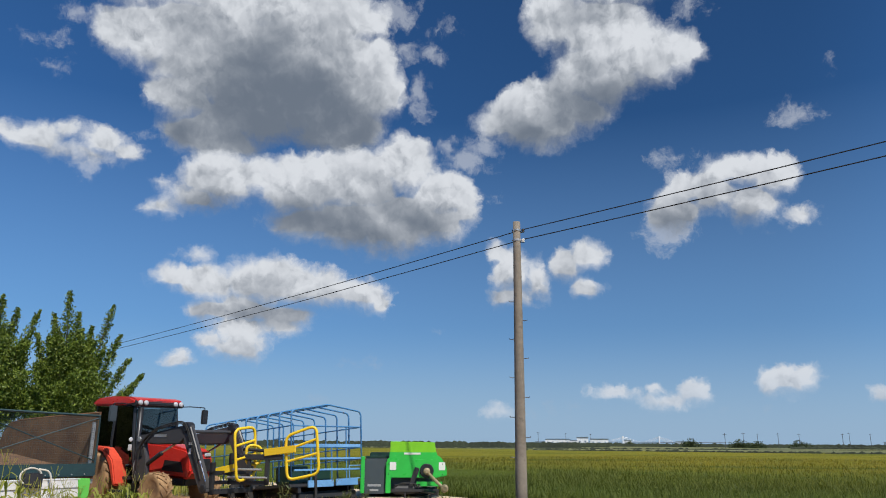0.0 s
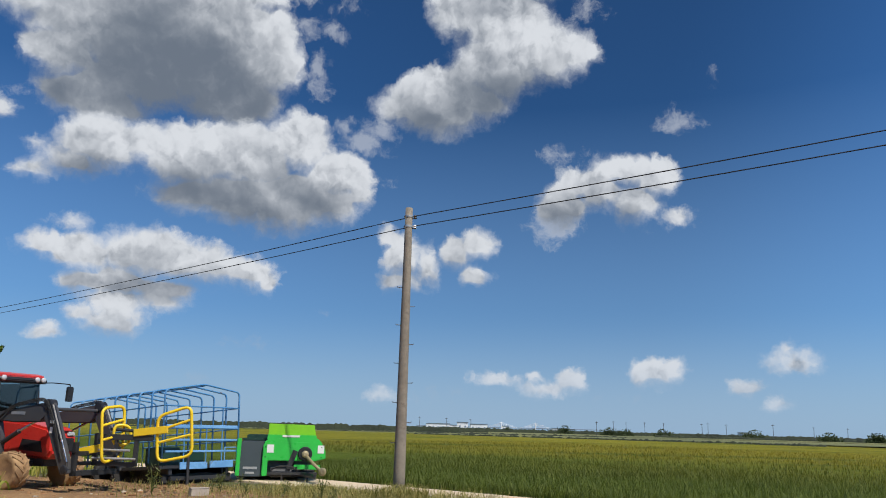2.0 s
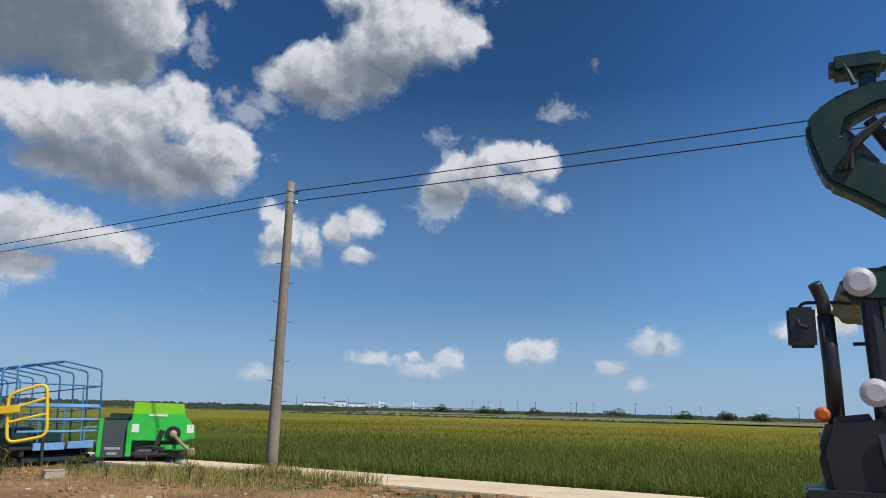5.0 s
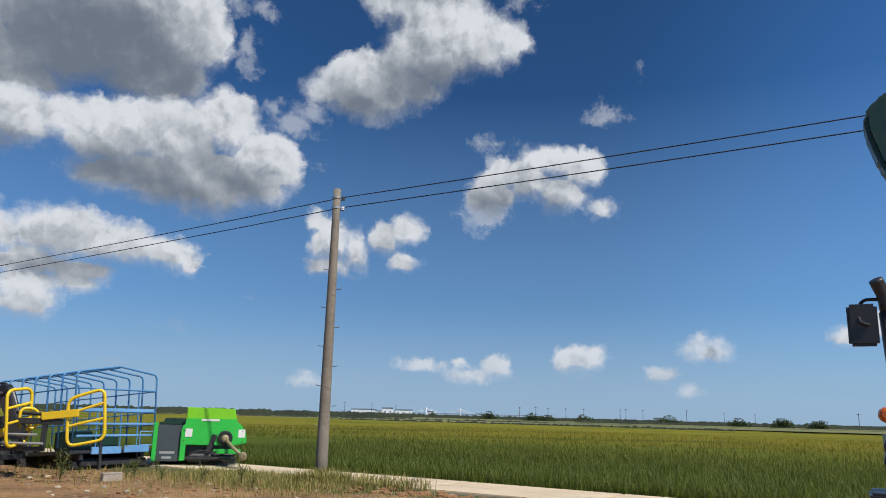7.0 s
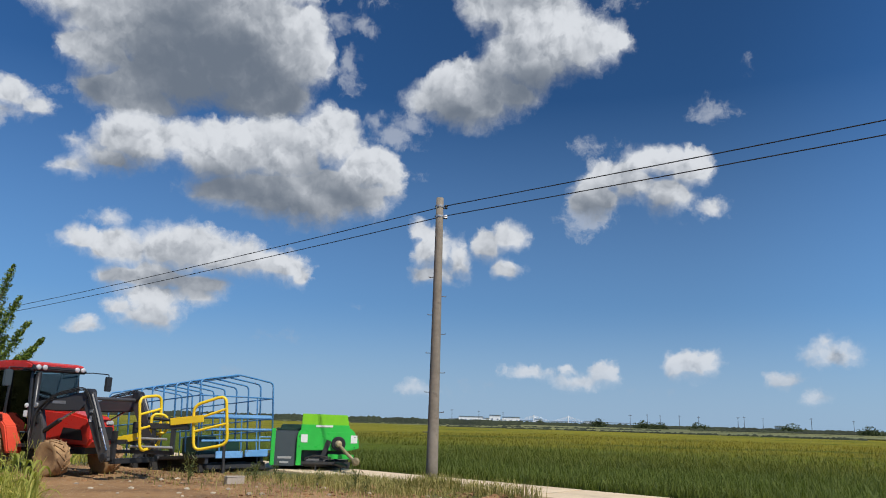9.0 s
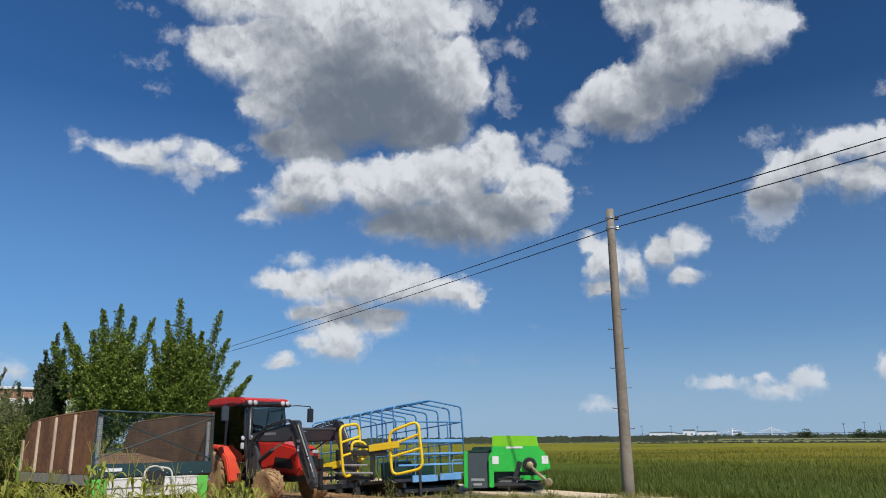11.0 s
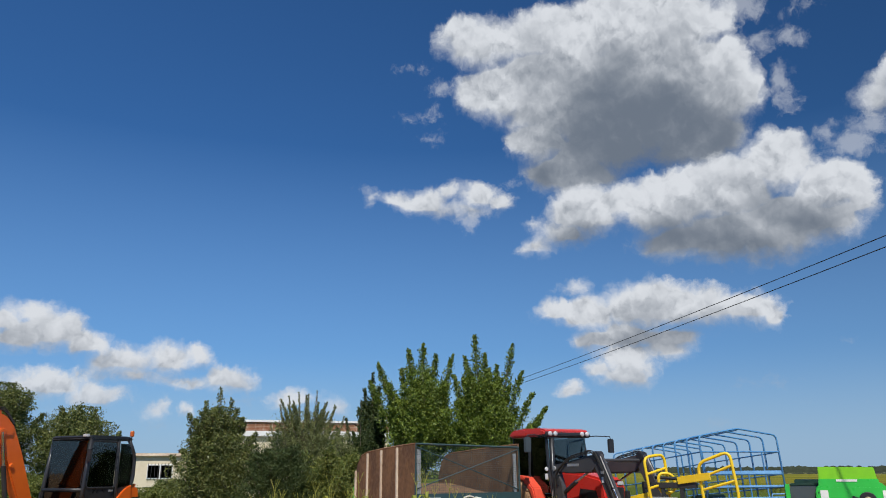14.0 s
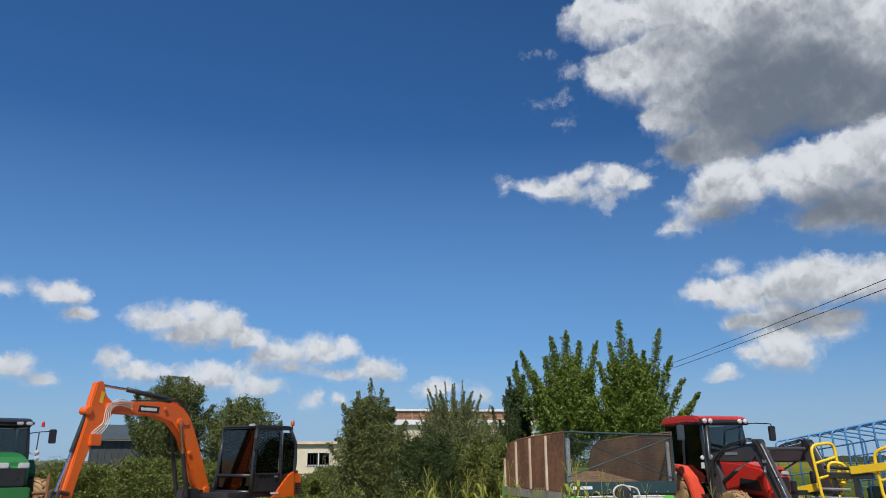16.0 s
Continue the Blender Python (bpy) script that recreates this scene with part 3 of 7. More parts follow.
def wheel(parent, at, radius, width, tyre_mat, rim_mat, lugs=18):
    """A farm wheel about the y axis: lugged tyre with its rim and hub."""
    w = width / 2
    bm = turned([(radius * 0.55, -w * 0.8), (radius * 0.8, -w), (radius * 0.9, -w * 0.86), (radius * 0.925, -w * 0.4), (radius * 0.93, 0), (radius * 0.925, w * 0.4), (radius * 0.9, w * 0.86), (radius * 0.8, w), (radius * 0.55, w * 0.8)], 36, at, "y")
    ob = part("wheel", turned([(radius * 0.16, -w * 0.75), (radius * 0.18, -w * 0.6), (radius * 0.18, w * 0.6), (radius * 0.16, w * 0.75)], 16, at, "y"), STEEL, parent)
    part("tyre", bm, tyre_mat, ob, "mud-caked lugged farm tyre" if tyre_mat is MUD_TYRE else "", smooth=True)
    for side in (-1, 1):
        reach, lug = 2 * math.pi / lugs, bmesh.new()
        p = [lug.verts.new(((r - (radius * 0.05 if yy else 0)) * math.cos(ang + da), yy, (r - (radius * 0.05 if yy else 0)) * math.sin(ang + da)))
             for ang, yy in ((0.0, 0.0), (reach, side * w * 0.95)) for r in (radius * 0.9, radius) for da in (-0.05, 0.05)]
        for f in ((0, 1, 3, 2), (4, 6, 7, 5), (0, 2, 6, 4), (1, 5, 7, 3), (2, 3, 7, 6), (0, 4, 5, 1)):
            lug.faces.new([p[i] for i in f])
        bmesh.ops.recalc_face_normals(lug, faces=lug.faces)
        first = part("lug", lug, tyre_mat, ob)
        for k in range(lugs):
            bar = first if k == 0 else new("lug", first.data)
            bar.parent = ob
            bar.matrix_local = Matrix.Translation(at) @ Matrix.Rotation(-reach * (k + (0.5 if side > 0 else 0)), 4, "Y")
    part("rim", turned([(radius * 0.2, -w * 0.5), (radius * 0.5, -w * 0.55), (radius * 0.58, -w * 0.82), (radius * 0.6, -w * 0.7), (radius * 0.6, w * 0.7), (radius * 0.58, w * 0.82), (radius * 0.5, w * 0.55), (radius * 0.2, w * 0.5)], 28, at, "y"), rim_mat, ob)
    return ob


def quads_mesh(name, corners, mat, parent=None, smooth=False):
    """One mesh from an array of quads, n x 4 x 3."""
    n = len(corners)
    me = bpy.data.meshes.new(name)
    me.vertices.add(4 * n)
    me.vertices.foreach_set("co", np.asarray(corners, np.float32).ravel())
    me.loops.add(4 * n)
    me.loops.foreach_set("vertex_index", np.arange(4 * n, dtype=np.int32))
    me.polygons.add(n)
    me.polygons.foreach_set("loop_start", np.arange(0, 4 * n, 4, dtype=np.int32))
    me.polygons.foreach_set("loop_total", np.full(n, 4, dtype=np.int32))
    me.update(calc_edges=True)
    me.validate()
    me.materials.append(mat)
    ob = new(name, me)
    ob.parent = parent
    return ob

# ---- land: ground, road, rice, distance ----
ALONG, ACROSS = Vector((0.691, -0.722, 0)), Vector((0.722, 0.691, 0))    # the lane's own directions
ROAD_NEAR, ROAD_FAR = 15.0, 17.45                                        # its edges, measured across from the origin


def lane(a, c, z=0.0):
    """A place by metres along the lane and across it."""
    p = ALONG * a + ACROSS * c
    return Vector((p.x, p.y, z))


def ground_height(x, y):
    c = x * ACROSS.x + y * ACROSS.y
    drop = min(max((c - ROAD_FAR - 0.1) / 0.7, 0.0), 1.0)
    bumps = noise.noise((x * 0.35, y * 0.35, 0)) * 0.05 + noise.noise((x * 1.4, y * 1.4, 5)) * 0.035
    if ROAD_NEAR - 0.4 < c < ROAD_FAR + 0.3:
        bumps = -0.03
    return bumps - 0.45 * drop if c < 200 else -0.45


def ground_material():
    m = bpy.data.materials.new("yard_and_verge")
    m.use_nodes = True
    n = Nodes(m.node_tree)
    shader = n.add("ShaderNodeBsdfPrincipled")
    n.wire(shader.outputs[0], n.add("ShaderNodeOutputMaterial").inputs[0])
    at = n.add("ShaderNodeTexCoord").outputs["Object"]
    big, small = n.noise(at, 0.5, 5.0), n.noise(at, 5.0, 8.0, 0.7)
    soil = n.mix(n.span(big, 0.35, 0.65), (0.40, 0.225, 0.095), (0.24, 0.13, 0.055))
    soil = n.mix(n.span(small, 0.52, 0.68), soil, (0.50, 0.34, 0.18))
    grass = n.mix(n.span(small, 0.35, 0.65), (0.075, 0.095, 0.025), (0.13, 0.12, 0.045))
    ragged = n.math("MULTIPLY", n.math("SUBTRACT", big, 0.5), 3.0)
    across = n.math("ADD", n.vec("DOT_PRODUCT", at, tuple(ACROSS)), ragged)
    along = n.math("ADD", n.vec("DOT_PRODUCT", at, tuple(ALONG)), ragged)
    green = n.math("MAXIMUM", n.span(across, 12.9, 13.7), n.span(along, -23.0, -25.0))
    n.wire(n.mix(green, soil, grass), shader.inputs["Base Color"])
    shader.inputs["Roughness"].default_value = 0.95
    relief = n.add("ShaderNodeBump")
    relief.inputs["Strength"].default_value, relief.inputs["Distance"].default_value = 1.0, 0.14
    n.wire(small, relief.inputs["Height"])
    n.wire(relief.outputs[0], shader.inputs["Normal"])
    return m


def build_ground():
    bm = bmesh.new()
    radii = [0.0] + [1.2 * 1.085 ** k for k in range(102)]
    count, rings = 168, []
    for r in radii:
        rings.append([bm.verts.new((x, y, ground_height(x, y))) for x, y in ((r * math.sin(2 * math.pi * k / count), r * math.cos(2 * math.pi * k / count)) for k in range(count if r else 1))])
    for k in range(count):
        bm.faces.new((rings[0][0], rings[1][(k + 1) % count], rings[1][k]))
    for a, b in zip(rings[1:], rings[2:]):
        for k in range(count):
            bm.faces.new((a[k], a[(k + 1) % count], b[(k + 1) % count], b[k]))
    bmesh.ops.recalc_face_normals(bm, faces=bm.faces)
    tagged(part("ground", bm, ground_material(), smooth=True), "brown soil yard with rough green verges", "ground", kind="structure")


build_ground()

road = tagged(new("road"), "pale concrete farm lane with mud along its edge", "road", kind="structure")


def rice_tone(n, at):
    """Rice, greener near the lane and riper and yellower in bands further out."""
    turned_at = n.vec("MULTIPLY", at, (0.3, 1.0, 1.0))
    big = n.noise(turned_at, 0.05, 4.0)
    across = n.math("ADD", n.vec("DOT_PRODUCT", at, tuple(ACROSS)), n.math("MULTIPLY", n.math("SUBTRACT", big, 0.5), 60.0))
    tone = n.mix(n.span(across, 24.0, 62.0), (0.105, 0.142, 0.017), (0.255, 0.222, 0.022))
    return n.mix(n.span(n.noise(turned_at, 0.1, 4.0), 0.48, 0.64, 0.0, 0.8), tone, (0.085, 0.11, 0.012))


def rice_material(name):
    m = bpy.data.materials.new(name)
    m.use_nodes = True
    n = Nodes(m.node_tree)
    shader = n.add("ShaderNodeBsdfPrincipled")
    n.wire(shader.outputs[0], n.add("ShaderNodeOutputMaterial").inputs[0])
    at = n.add("ShaderNodeTexCoord").outputs["Object"]
    tone = n.mix(n.span(n.noise(at, 2.2, 6.0, 0.7), 0.35, 0.68, 0.0, 0.55), rice_tone(n, at), (0.07, 0.10, 0.01))
    n.wire(tone, shader.inputs["Base Color"])
    shader.inputs["Roughness"].default_value = 0.95
    shader.inputs["Specular IOR Level"].default_value = 0.1
    relief = n.add("ShaderNodeBump")
    relief.inputs["Strength"].default_value, relief.inputs["Distance"].default_value = 1.0, 0.25
    n.wire(n.noise(at, 3.5, 8.0, 0.75), relief.inputs["Height"])
    n.wire(relief.outputs[0], shader.inputs["Normal"])
    return m


def blade_material(name):
    m = bpy.data.materials.new(name)
    m.use_nodes = True
    n = Nodes(m.node_tree)
    seed = n.add("ShaderNodeNewGeometry").outputs["Random Per Island"]
    tone = n.mix(1.0, rice_tone(n, n.add("ShaderNodeTexCoord").outputs["Object"]), n.mix(seed, (0.6, 0.65, 0.6), (1.55, 1.4, 1.5)), "MULTIPLY")
    shader, glow, both = n.add("ShaderNodeBsdfPrincipled"), n.add("ShaderNodeBsdfTranslucent"), n.add("ShaderNodeMixShader")
    n.wire(tone, shader.inputs["Base Color"])
    shader.inputs["Roughness"].default_value = 0.7
    n.wire(tone, glow.inputs[0])
    both.inputs[0].default_value = 0.4
    n.wire(shader.outputs[0], both.inputs[1])
    n.wire(glow.outputs[0], both.inputs[2])
    n.wire(both.outputs[0], n.add("ShaderNodeOutputMaterial").inputs[0])
    return m


RICE = rice_material("rice_canopy")
BLADE = blade_material("rice_blade")
DRY_BLADE = leaf_material("verge_grass", (0.19, 0.19, 0.045), (0.46, 0.37, 0.16), 0.7, 0.3)
WEED = leaf_material("weed_leaf", (0.21, 0.26, 0.04), (0.55, 0.47, 0.13), 0.55, 0.4)


def build_rice():
    """The canopy of the field as one uneven sheet."""
    bm = bmesh.new()
    alongs = [-300 + 8 * k for k in range(32)] + [-44 + 1.0 * k for k in range(90)] + [46 + 9 * k for k in range(45)]
    acrosses = [17.75, 18.0] + [18.6 * 1.045 ** k for k in range(52)]
    rows = []
    for c in acrosses:
        row = []
        for a in alongs:
            p = lane(a, c)
            z = -0.4 if c < 17.8 else 0.12 + 0.07 * noise.noise((p.x * 0.8, p.y * 0.8, 2)) + 0.06 * noise.noise((p.x * 0.15, p.y * 0.15, 8))
            row.append(bm.verts.new((p.x, p.y, z)))
        rows.append(row)
    for a, b in zip(rows, rows[1:]):
        for k in range(len(alongs) - 1):
            bm.faces.new((a[k], a[k + 1], b[k + 1], b[k]))
    bmesh.ops.recalc_face_normals(bm, faces=bm.faces)
    tagged(part("rice_canopy", bm, RICE, smooth=True), "green rice canopy ripening to yellow in a wide paddy", "rice field", kind="stuff")


build_rice()


def blades(name, places, heights, width, lean, mat, seed, label, category):
    """Bent tapering blades, two quads each, in one mesh."""
    rng = np.random.default_rng(seed)
    n = len(places)
    turn = rng.uniform(0, 2 * np.pi, n)
    side = np.stack([np.cos(turn), np.sin(turn), 0 * turn], 1) * (width * rng.uniform(0.6, 1.3, n))[:, None]
    out = np.stack([-np.sin(turn), np.cos(turn), 0 * turn], 1) * (heights * lean * rng.uniform(0.1, 1.0, n))[:, None]
    up = np.stack([0 * turn, 0 * turn, heights], 1)
    base, mid, tip = places, places + up * 0.6 + out * 0.35, places + up + out
    lower = np.stack([base - side, base + side, mid + side * 0.8, mid - side * 0.8], 1)
    upper = np.stack([mid - side * 0.8, mid + side * 0.8, tip + side * 0.12, tip - side * 0.12], 1)
    ob = quads_mesh(name, np.concatenate([lower, upper], 1).reshape(-1, 4, 3), mat)
    return tagged(ob, label, category, kind="stuff")


def scatter(count, a0, a1, c0, c1, seed, power=1.0, z=0.0):
    rng = np.random.default_rng(seed)
    a, c = rng.uniform(a0, a1, count), c0 + (c1 - c0) * rng.uniform(0, 1, count) ** power
    xy = a[:, None] * np.array(ALONG[:2]) + c[:, None] * np.array(ACROSS[:2])
    return np.concatenate([xy, np.full((count, 1), z)], 1)


rng = np.random.default_rng(11)
spots = scatter(120000, -26, 30, 17.7, 36.0, 1, 1.4, -0.08)
blades("rice_plants", spots, rng.uniform(0.24, 0.5, len(spots)), 0.01, 0.7, BLADE, 2, "dense upright green rice blades along the paddy edge", "rice")
spots = scatter(60000, -60, 70, 35.0, 95.0, 3, 1.4, -0.03)
blades("rice_plants", spots, rng.uniform(0.2, 0.42, len(spots)), 0.022, 0.6, BLADE, 4, "green rice blades further out in the paddy", "rice")
spots = np.concatenate([scatter(6500, -16.3, -11.7, 12.6, 15.3, 5, 0.7, 0.0), scatter(4200, -17.5, -10.5, 11.2, 15.2, 15, 0.55, 0.0), scatter(2600, -21.0, -4.0, 9.5, 14.0, 16, 0.8, 0.0)])
blades("verge_grass", spots, rng.uniform(0.05, 0.26, len(spots)) * rng.uniform(0.4, 1.0, len(spots)), 0.007, 0.9, DRY_BLADE, 6, "rough dry green grass on the verge by the lane", "grass")
spots = np.concatenate([scatter(900, -13.0, -11.9, 14.0, 15.0, 7), scatter(500, -11.6, -9.5, 14.2, 15.0, 8)])
blades("grass_tuft", spots, rng.uniform(0.2, 0.42, len(spots)), 0.008, 0.9, DRY_BLADE, 9, "taller grass tuft round the foot of the pole", "grass")
rng = np.random.default_rng(19)
az, far = np.radians(rng.uniform(-50, -21, 9000)), rng.uniform(11.0, 15.0, 9000)
spots = np.stack([far * np.sin(az), far * np.cos(az), 0 * az], 1)
blades("tall_weeds", spots, rng.uniform(0.25, 0.8, len(spots)), 0.012, 0.6, WEED, 20, "tall yellowing weeds before the trailer", "weeds")
spots = scatter(26000, -60, -23.5, -6, 15, 12, 1.0, 0.0)
blades("rough_grass", spots, rng.uniform(0.15, 0.6, len(spots)), 0.014, 0.8, WEED, 13, "tall rough green grass in the unmown yard", "grass")


def build_stones():
    bm = bmesh.new()
    pick = random.Random(5)
    for _ in range(170):
        p = lane(pick.uniform(-18, 6), pick.uniform(8, 13.2))
        r = pick.uniform(0.015, 0.06)
        made = bmesh.ops.create_icosphere(bm, subdivisions=1, radius=r)["verts"]
        for v in made:
            v.co = Vector((v.co.x * 1.3, v.co.y, v.co.z * 0.7)) * pick.uniform(0.8, 1.2) + p + Vector((0, 0, r * 0.4))
    tagged(part("stones", bm, STONE), "small pale stones and clods scattered on the soil", "stones", kind="stuff")
    bm = bmesh.new()
    for k in range(1500):
        p = lane(pick.uniform(-14, 8), 14.2 + pick.gauss(0, 0.35)) if k < 420 else lane(pick.uniform(-22, 8), pick.uniform(8.5, 14.2))
        r = pick.uniform(0.03, 0.11) if k < 420 else pick.uniform(0.012, 0.05)
        made = bmesh.ops.create_icosphere(bm, subdivisions=1, radius=r)["verts"]
        for v in made:
            v.co = Vector((v.co.x * 1.4, v.co.y, v.co.z * 0.6)) * pick.uniform(0.75, 1.25) + p + Vector((0, 0, r * 0.2))
    tagged(part("mud_clods", bm, SOIL), "broken brown mud clods along the lane edge", "mud", kind="stuff")


build_stones()


def bearing(az, d, z=0.0):
    """A place by compass bearing from +y and distance."""
    return Vector((d * math.sin(radians(az)), d * math.cos(radians(az)), z))


# banks and hedges out on the plain
FAR_LEAF = leaf_material("distant_foliage", (0.045, 0.065, 0.03), (0.075, 0.095, 0.04), 0.9, 0.1)
HEDGE = material("distant_scrub", (0.03, 0.04, 0.018), 0.95, other=(0.014, 0.02, 0.011), grain=0.7, blotch=0.06, bump=1.0)
STUBBLE = material("distant_field", (0.19, 0.185, 0.055), 0.95, other=(0.10, 0.115, 0.04), grain=0.25, blotch=0.012, bump=0.5)


def hedge(name, a0, a1, d0, d1, low, high, seed, label, step=0.12, depth=6.0):
    """A long uneven belt of scrub seen from afar."""
    bm = bmesh.new()
    rows, n = [], max(8, int(abs(a1 - a0) / step))
    for k in range(n + 1):
        u = k / n
        az, d = a0 + (a1 - a0) * u, d0 + (d1 - d0) * u
        rough = 0.5 + 0.5 * noise.noise((az * 3.1, seed, 0)) + 0.3 * noise.noise((az * 11.0, seed, 3)) + 0.25 * noise.noise((az * 0.7, seed, 9))
        h = low + (high - low) * max(0.0, min(1.3, rough))
        rows.append([bm.verts.new(bearing(az, d - 0.3 * depth, -0.5)), bm.verts.new(bearing(az, d - 0.1 * depth, h * 0.7)), bm.verts.new(bearing(az, d, h)), bm.verts.new(bearing(az, d + depth, -0.5))])
    for a, b in zip(rows, rows[1:]):
        for k in range(3):
            bm.faces.new((a[k], a[k + 1], b[k + 1], b[k]))
    bmesh.ops.recalc_face_normals(bm, faces=bm.faces)
    return tagged(part(name, bm, HEDGE), label, "hedge", kind="stuff")


hedge("paddy_bank", 6, 35, 200, 172, 0.0, 0.9, 1, "low dark green bank between two paddies")
hedge("paddy_bank", -14, 22, 240, 300, -0.1, 1.0, 2, "low weedy bank at the far side of the paddy")
hedge("far_hedge", -22, 12, 330, 420, 1.6, 3.4, 3, "dark green hedge line across the plain")
hedge("far_hedge", 9, 34, 620, 760, 0.9, 4.2, 4, "low dark hedge on the far side of the fields")
hedge("far_hedge", 24, 62, 420, 520, 0.3, 2.1, 5, "scrubby treeline low on the horizon")
hedge("far_hedge", -95, -18, 160, 160, 0.4, 2.0, 6, "low green scrub beyond the yard")
hedge("far_hedge", -30, 70, 1350, 1350, 1.0, 5.5, 7, "hazy wooded horizon", depth=30)
for a0, a1, d0, d1 in ((-10, 70, 215, 330), (10, 70, 350, 600)):
    bm = bmesh.new()
    inner = [bm.verts.new(bearing(a0 + (a1 - a0) * k / 40, d0, 0.1)) for k in range(41)]
    outer = [bm.verts.new(bearing(a0 + (a1 - a0) * k / 40, d1, 0.1)) for k in range(41)]
    for k in range(40):
        bm.faces.new((inner[k], outer[k], outer[k + 1], inner[k + 1]))
    tagged(part("far_paddy", bm, STUBBLE), "distant pale ripe paddy", "field", kind="stuff")


def far_pole(az, d, top, thick=0.16):
    ob = thing("utility_pole", Matrix.Translation(bearing(az, d, -0.5)), "thin dark utility pole far across the paddies", "pole", "far poles")
    part("shaft", tube([(0, 0, 0), (0, 0, top)], radius=thick, taper=thick * 0.7, sides=6), FAR_POLE, ob)
    part("crossarm", block(((-0.9, -0.08, top - 0.7), (0.9, 0.08, top - 0.5)), bevel=0), FAR_POLE, ob)


for az, d, top in ((6.9, 520, 11), (8.9, 560, 11), (10.7, 600, 11), (19.9, 420, 9), (21.1, 520, 11), (22.0, 620, 12), (23.3, 540, 11), (24.6, 500, 10), (27.2, 480, 10), (27.6, 520, 11), (28.8, 560, 11), (31.8, 460, 10), (34.3, 600, 11), (36.3, 640, 11), (42.6, 330, 8)):
    far_pole(az, d, top * 0.9, 0.1 + d * 0.00012)


def far_building(az, d, wide, tall, deep, mat, label):
    ob = thing("warehouse", Matrix.Translation(bearing(az, d, -0.5)) @ Matrix.Rotation(radians(-az), 4, "Z"), label, "building", "far buildings")
    part("wall", block(((-wide / 2, 0, 0), (wide / 2, deep, tall)), bevel=0), mat, ob)
    part("roof", plate([(-wide / 2 - 1, tall), (wide / 2 + 1, tall), (wide / 2, tall + tall * 0.07), (-wide / 2, tall + tall * 0.07)], -1, deep + 1, "y", 0), HAZE_GREY, ob)
    for k in range(max(2, int(wide / 9))):
        x = -wide / 2 + (k + 0.5) * wide / max(2, int(wide / 9))
        part("window", block(((x - 1.6, -0.25, tall * 0.35), (x + 1.6, -0.05, tall * 0.6)), bevel=0), HAZE_GREY, ob)


far_building(8.3, 1450, 45, 11, 20, HAZE_WHITE, "long white warehouse low on the horizon")
far_building(9.3, 1480, 30, 9, 20, HAZE_WHITE, "small white shed low on the horizon")
far_building(10.1, 1420, 20, 14, 20, HAZE_WHITE, "bright white block on the horizon")
far_building(11.3, 1500, 34, 12, 20, HAZE_WHITE, "white factory hall on the horizon")
far_building(13.3, 1500, 14, 10, 20, HAZE_WHITE, "white tank house on the horizon")
far_building(17.2, 1500, 30, 8, 20, HAZE_WHITE, "white shed beyond far trees")
far_building(29.9, 900, 12, 6, 12, HAZE_WHITE, "small white house among far scrub")


def suspension_bridge():
    """The faint cable-stayed bridge on the horizon."""
    ob = thing("cable_stayed_bridge", Matrix.Translation(bearing(14.25, 3000, 0)) @ Matrix.Rotation(radians(-14.25), 4, "Z"), "pale hazy cable-stayed bridge with two towers far off", "bridge")
    part("deck", block(((-400, -6, 9), (300, 6, 12)), bevel=0), HAZE_GREY, ob)
    for x in (-66, 66):
        part("tower", merged(tube([(x - 1, -10, -3), (x - 1, -3, 32)], radius=2.2, sides=6), tube([(x - 1, 10, -3), (x - 1, 3, 32)], radius=2.2, sides=6)), HAZE_WHITE, ob)
        part("stay_cables", tube(*[[(x, 0, 31 - 2 * k), (x + s * (60 - 9 * k), 0, 12)] for k in range(5) for s in (-1, 1)], radius=0.35, sides=4), HAZE_WHITE, ob)
    for k in range(14):
        part("pier", block(((-390 + 50 * k, -3, -3), (-386 + 50 * k, 3, 9)), bevel=0), HAZE_GREY, ob)


suspension_bridge()

# ---- trees and shrubs ----
GINKGO = leaf_material("ginkgo_leaf", (0.043, 0.083, 0.014), (0.22, 0.28, 0.042), 0.4, 0.14)
DEEP_LEAF = leaf_material("dark_leaf", (0.045, 0.072, 0.02), (0.21, 0.22, 0.07), 0.35, 0.12)
WILLOW = leaf_material("grey_green_leaf", (0.07, 0.095, 0.03), (0.27, 0.28, 0.11), 0.45, 0.15)
NEEDLE = leaf_material("pine_needle", (0.026, 0.046, 0.013), (0.075, 0.1, 0.03), 0.6, 0.1)
SCRUB = leaf_material("scrub_leaf", (0.055, 0.085, 0.016), (0.21, 0.22, 0.052), 0.5, 0.15)


def leaf_quads(centres, size, rng, droop=0.25, slim=0.62):
    """Small quads turned every way, about the given places."""
    n = len(centres)
    one = rng.normal(size=(n, 3))
    one /= np.linalg.norm(one, axis=1)[:, None]
    two = np.cross(one, rng.normal(size=(n, 3)))
    two /= np.linalg.norm(two, axis=1)[:, None]
    one[:, 2] -= droop
    s = size * rng.uniform(0.6, 1.3, n)[:, None]
    a, b = one * s, two * s * slim
    return np.stack([centres - a, centres + b, centres + a, centres - b], 1)


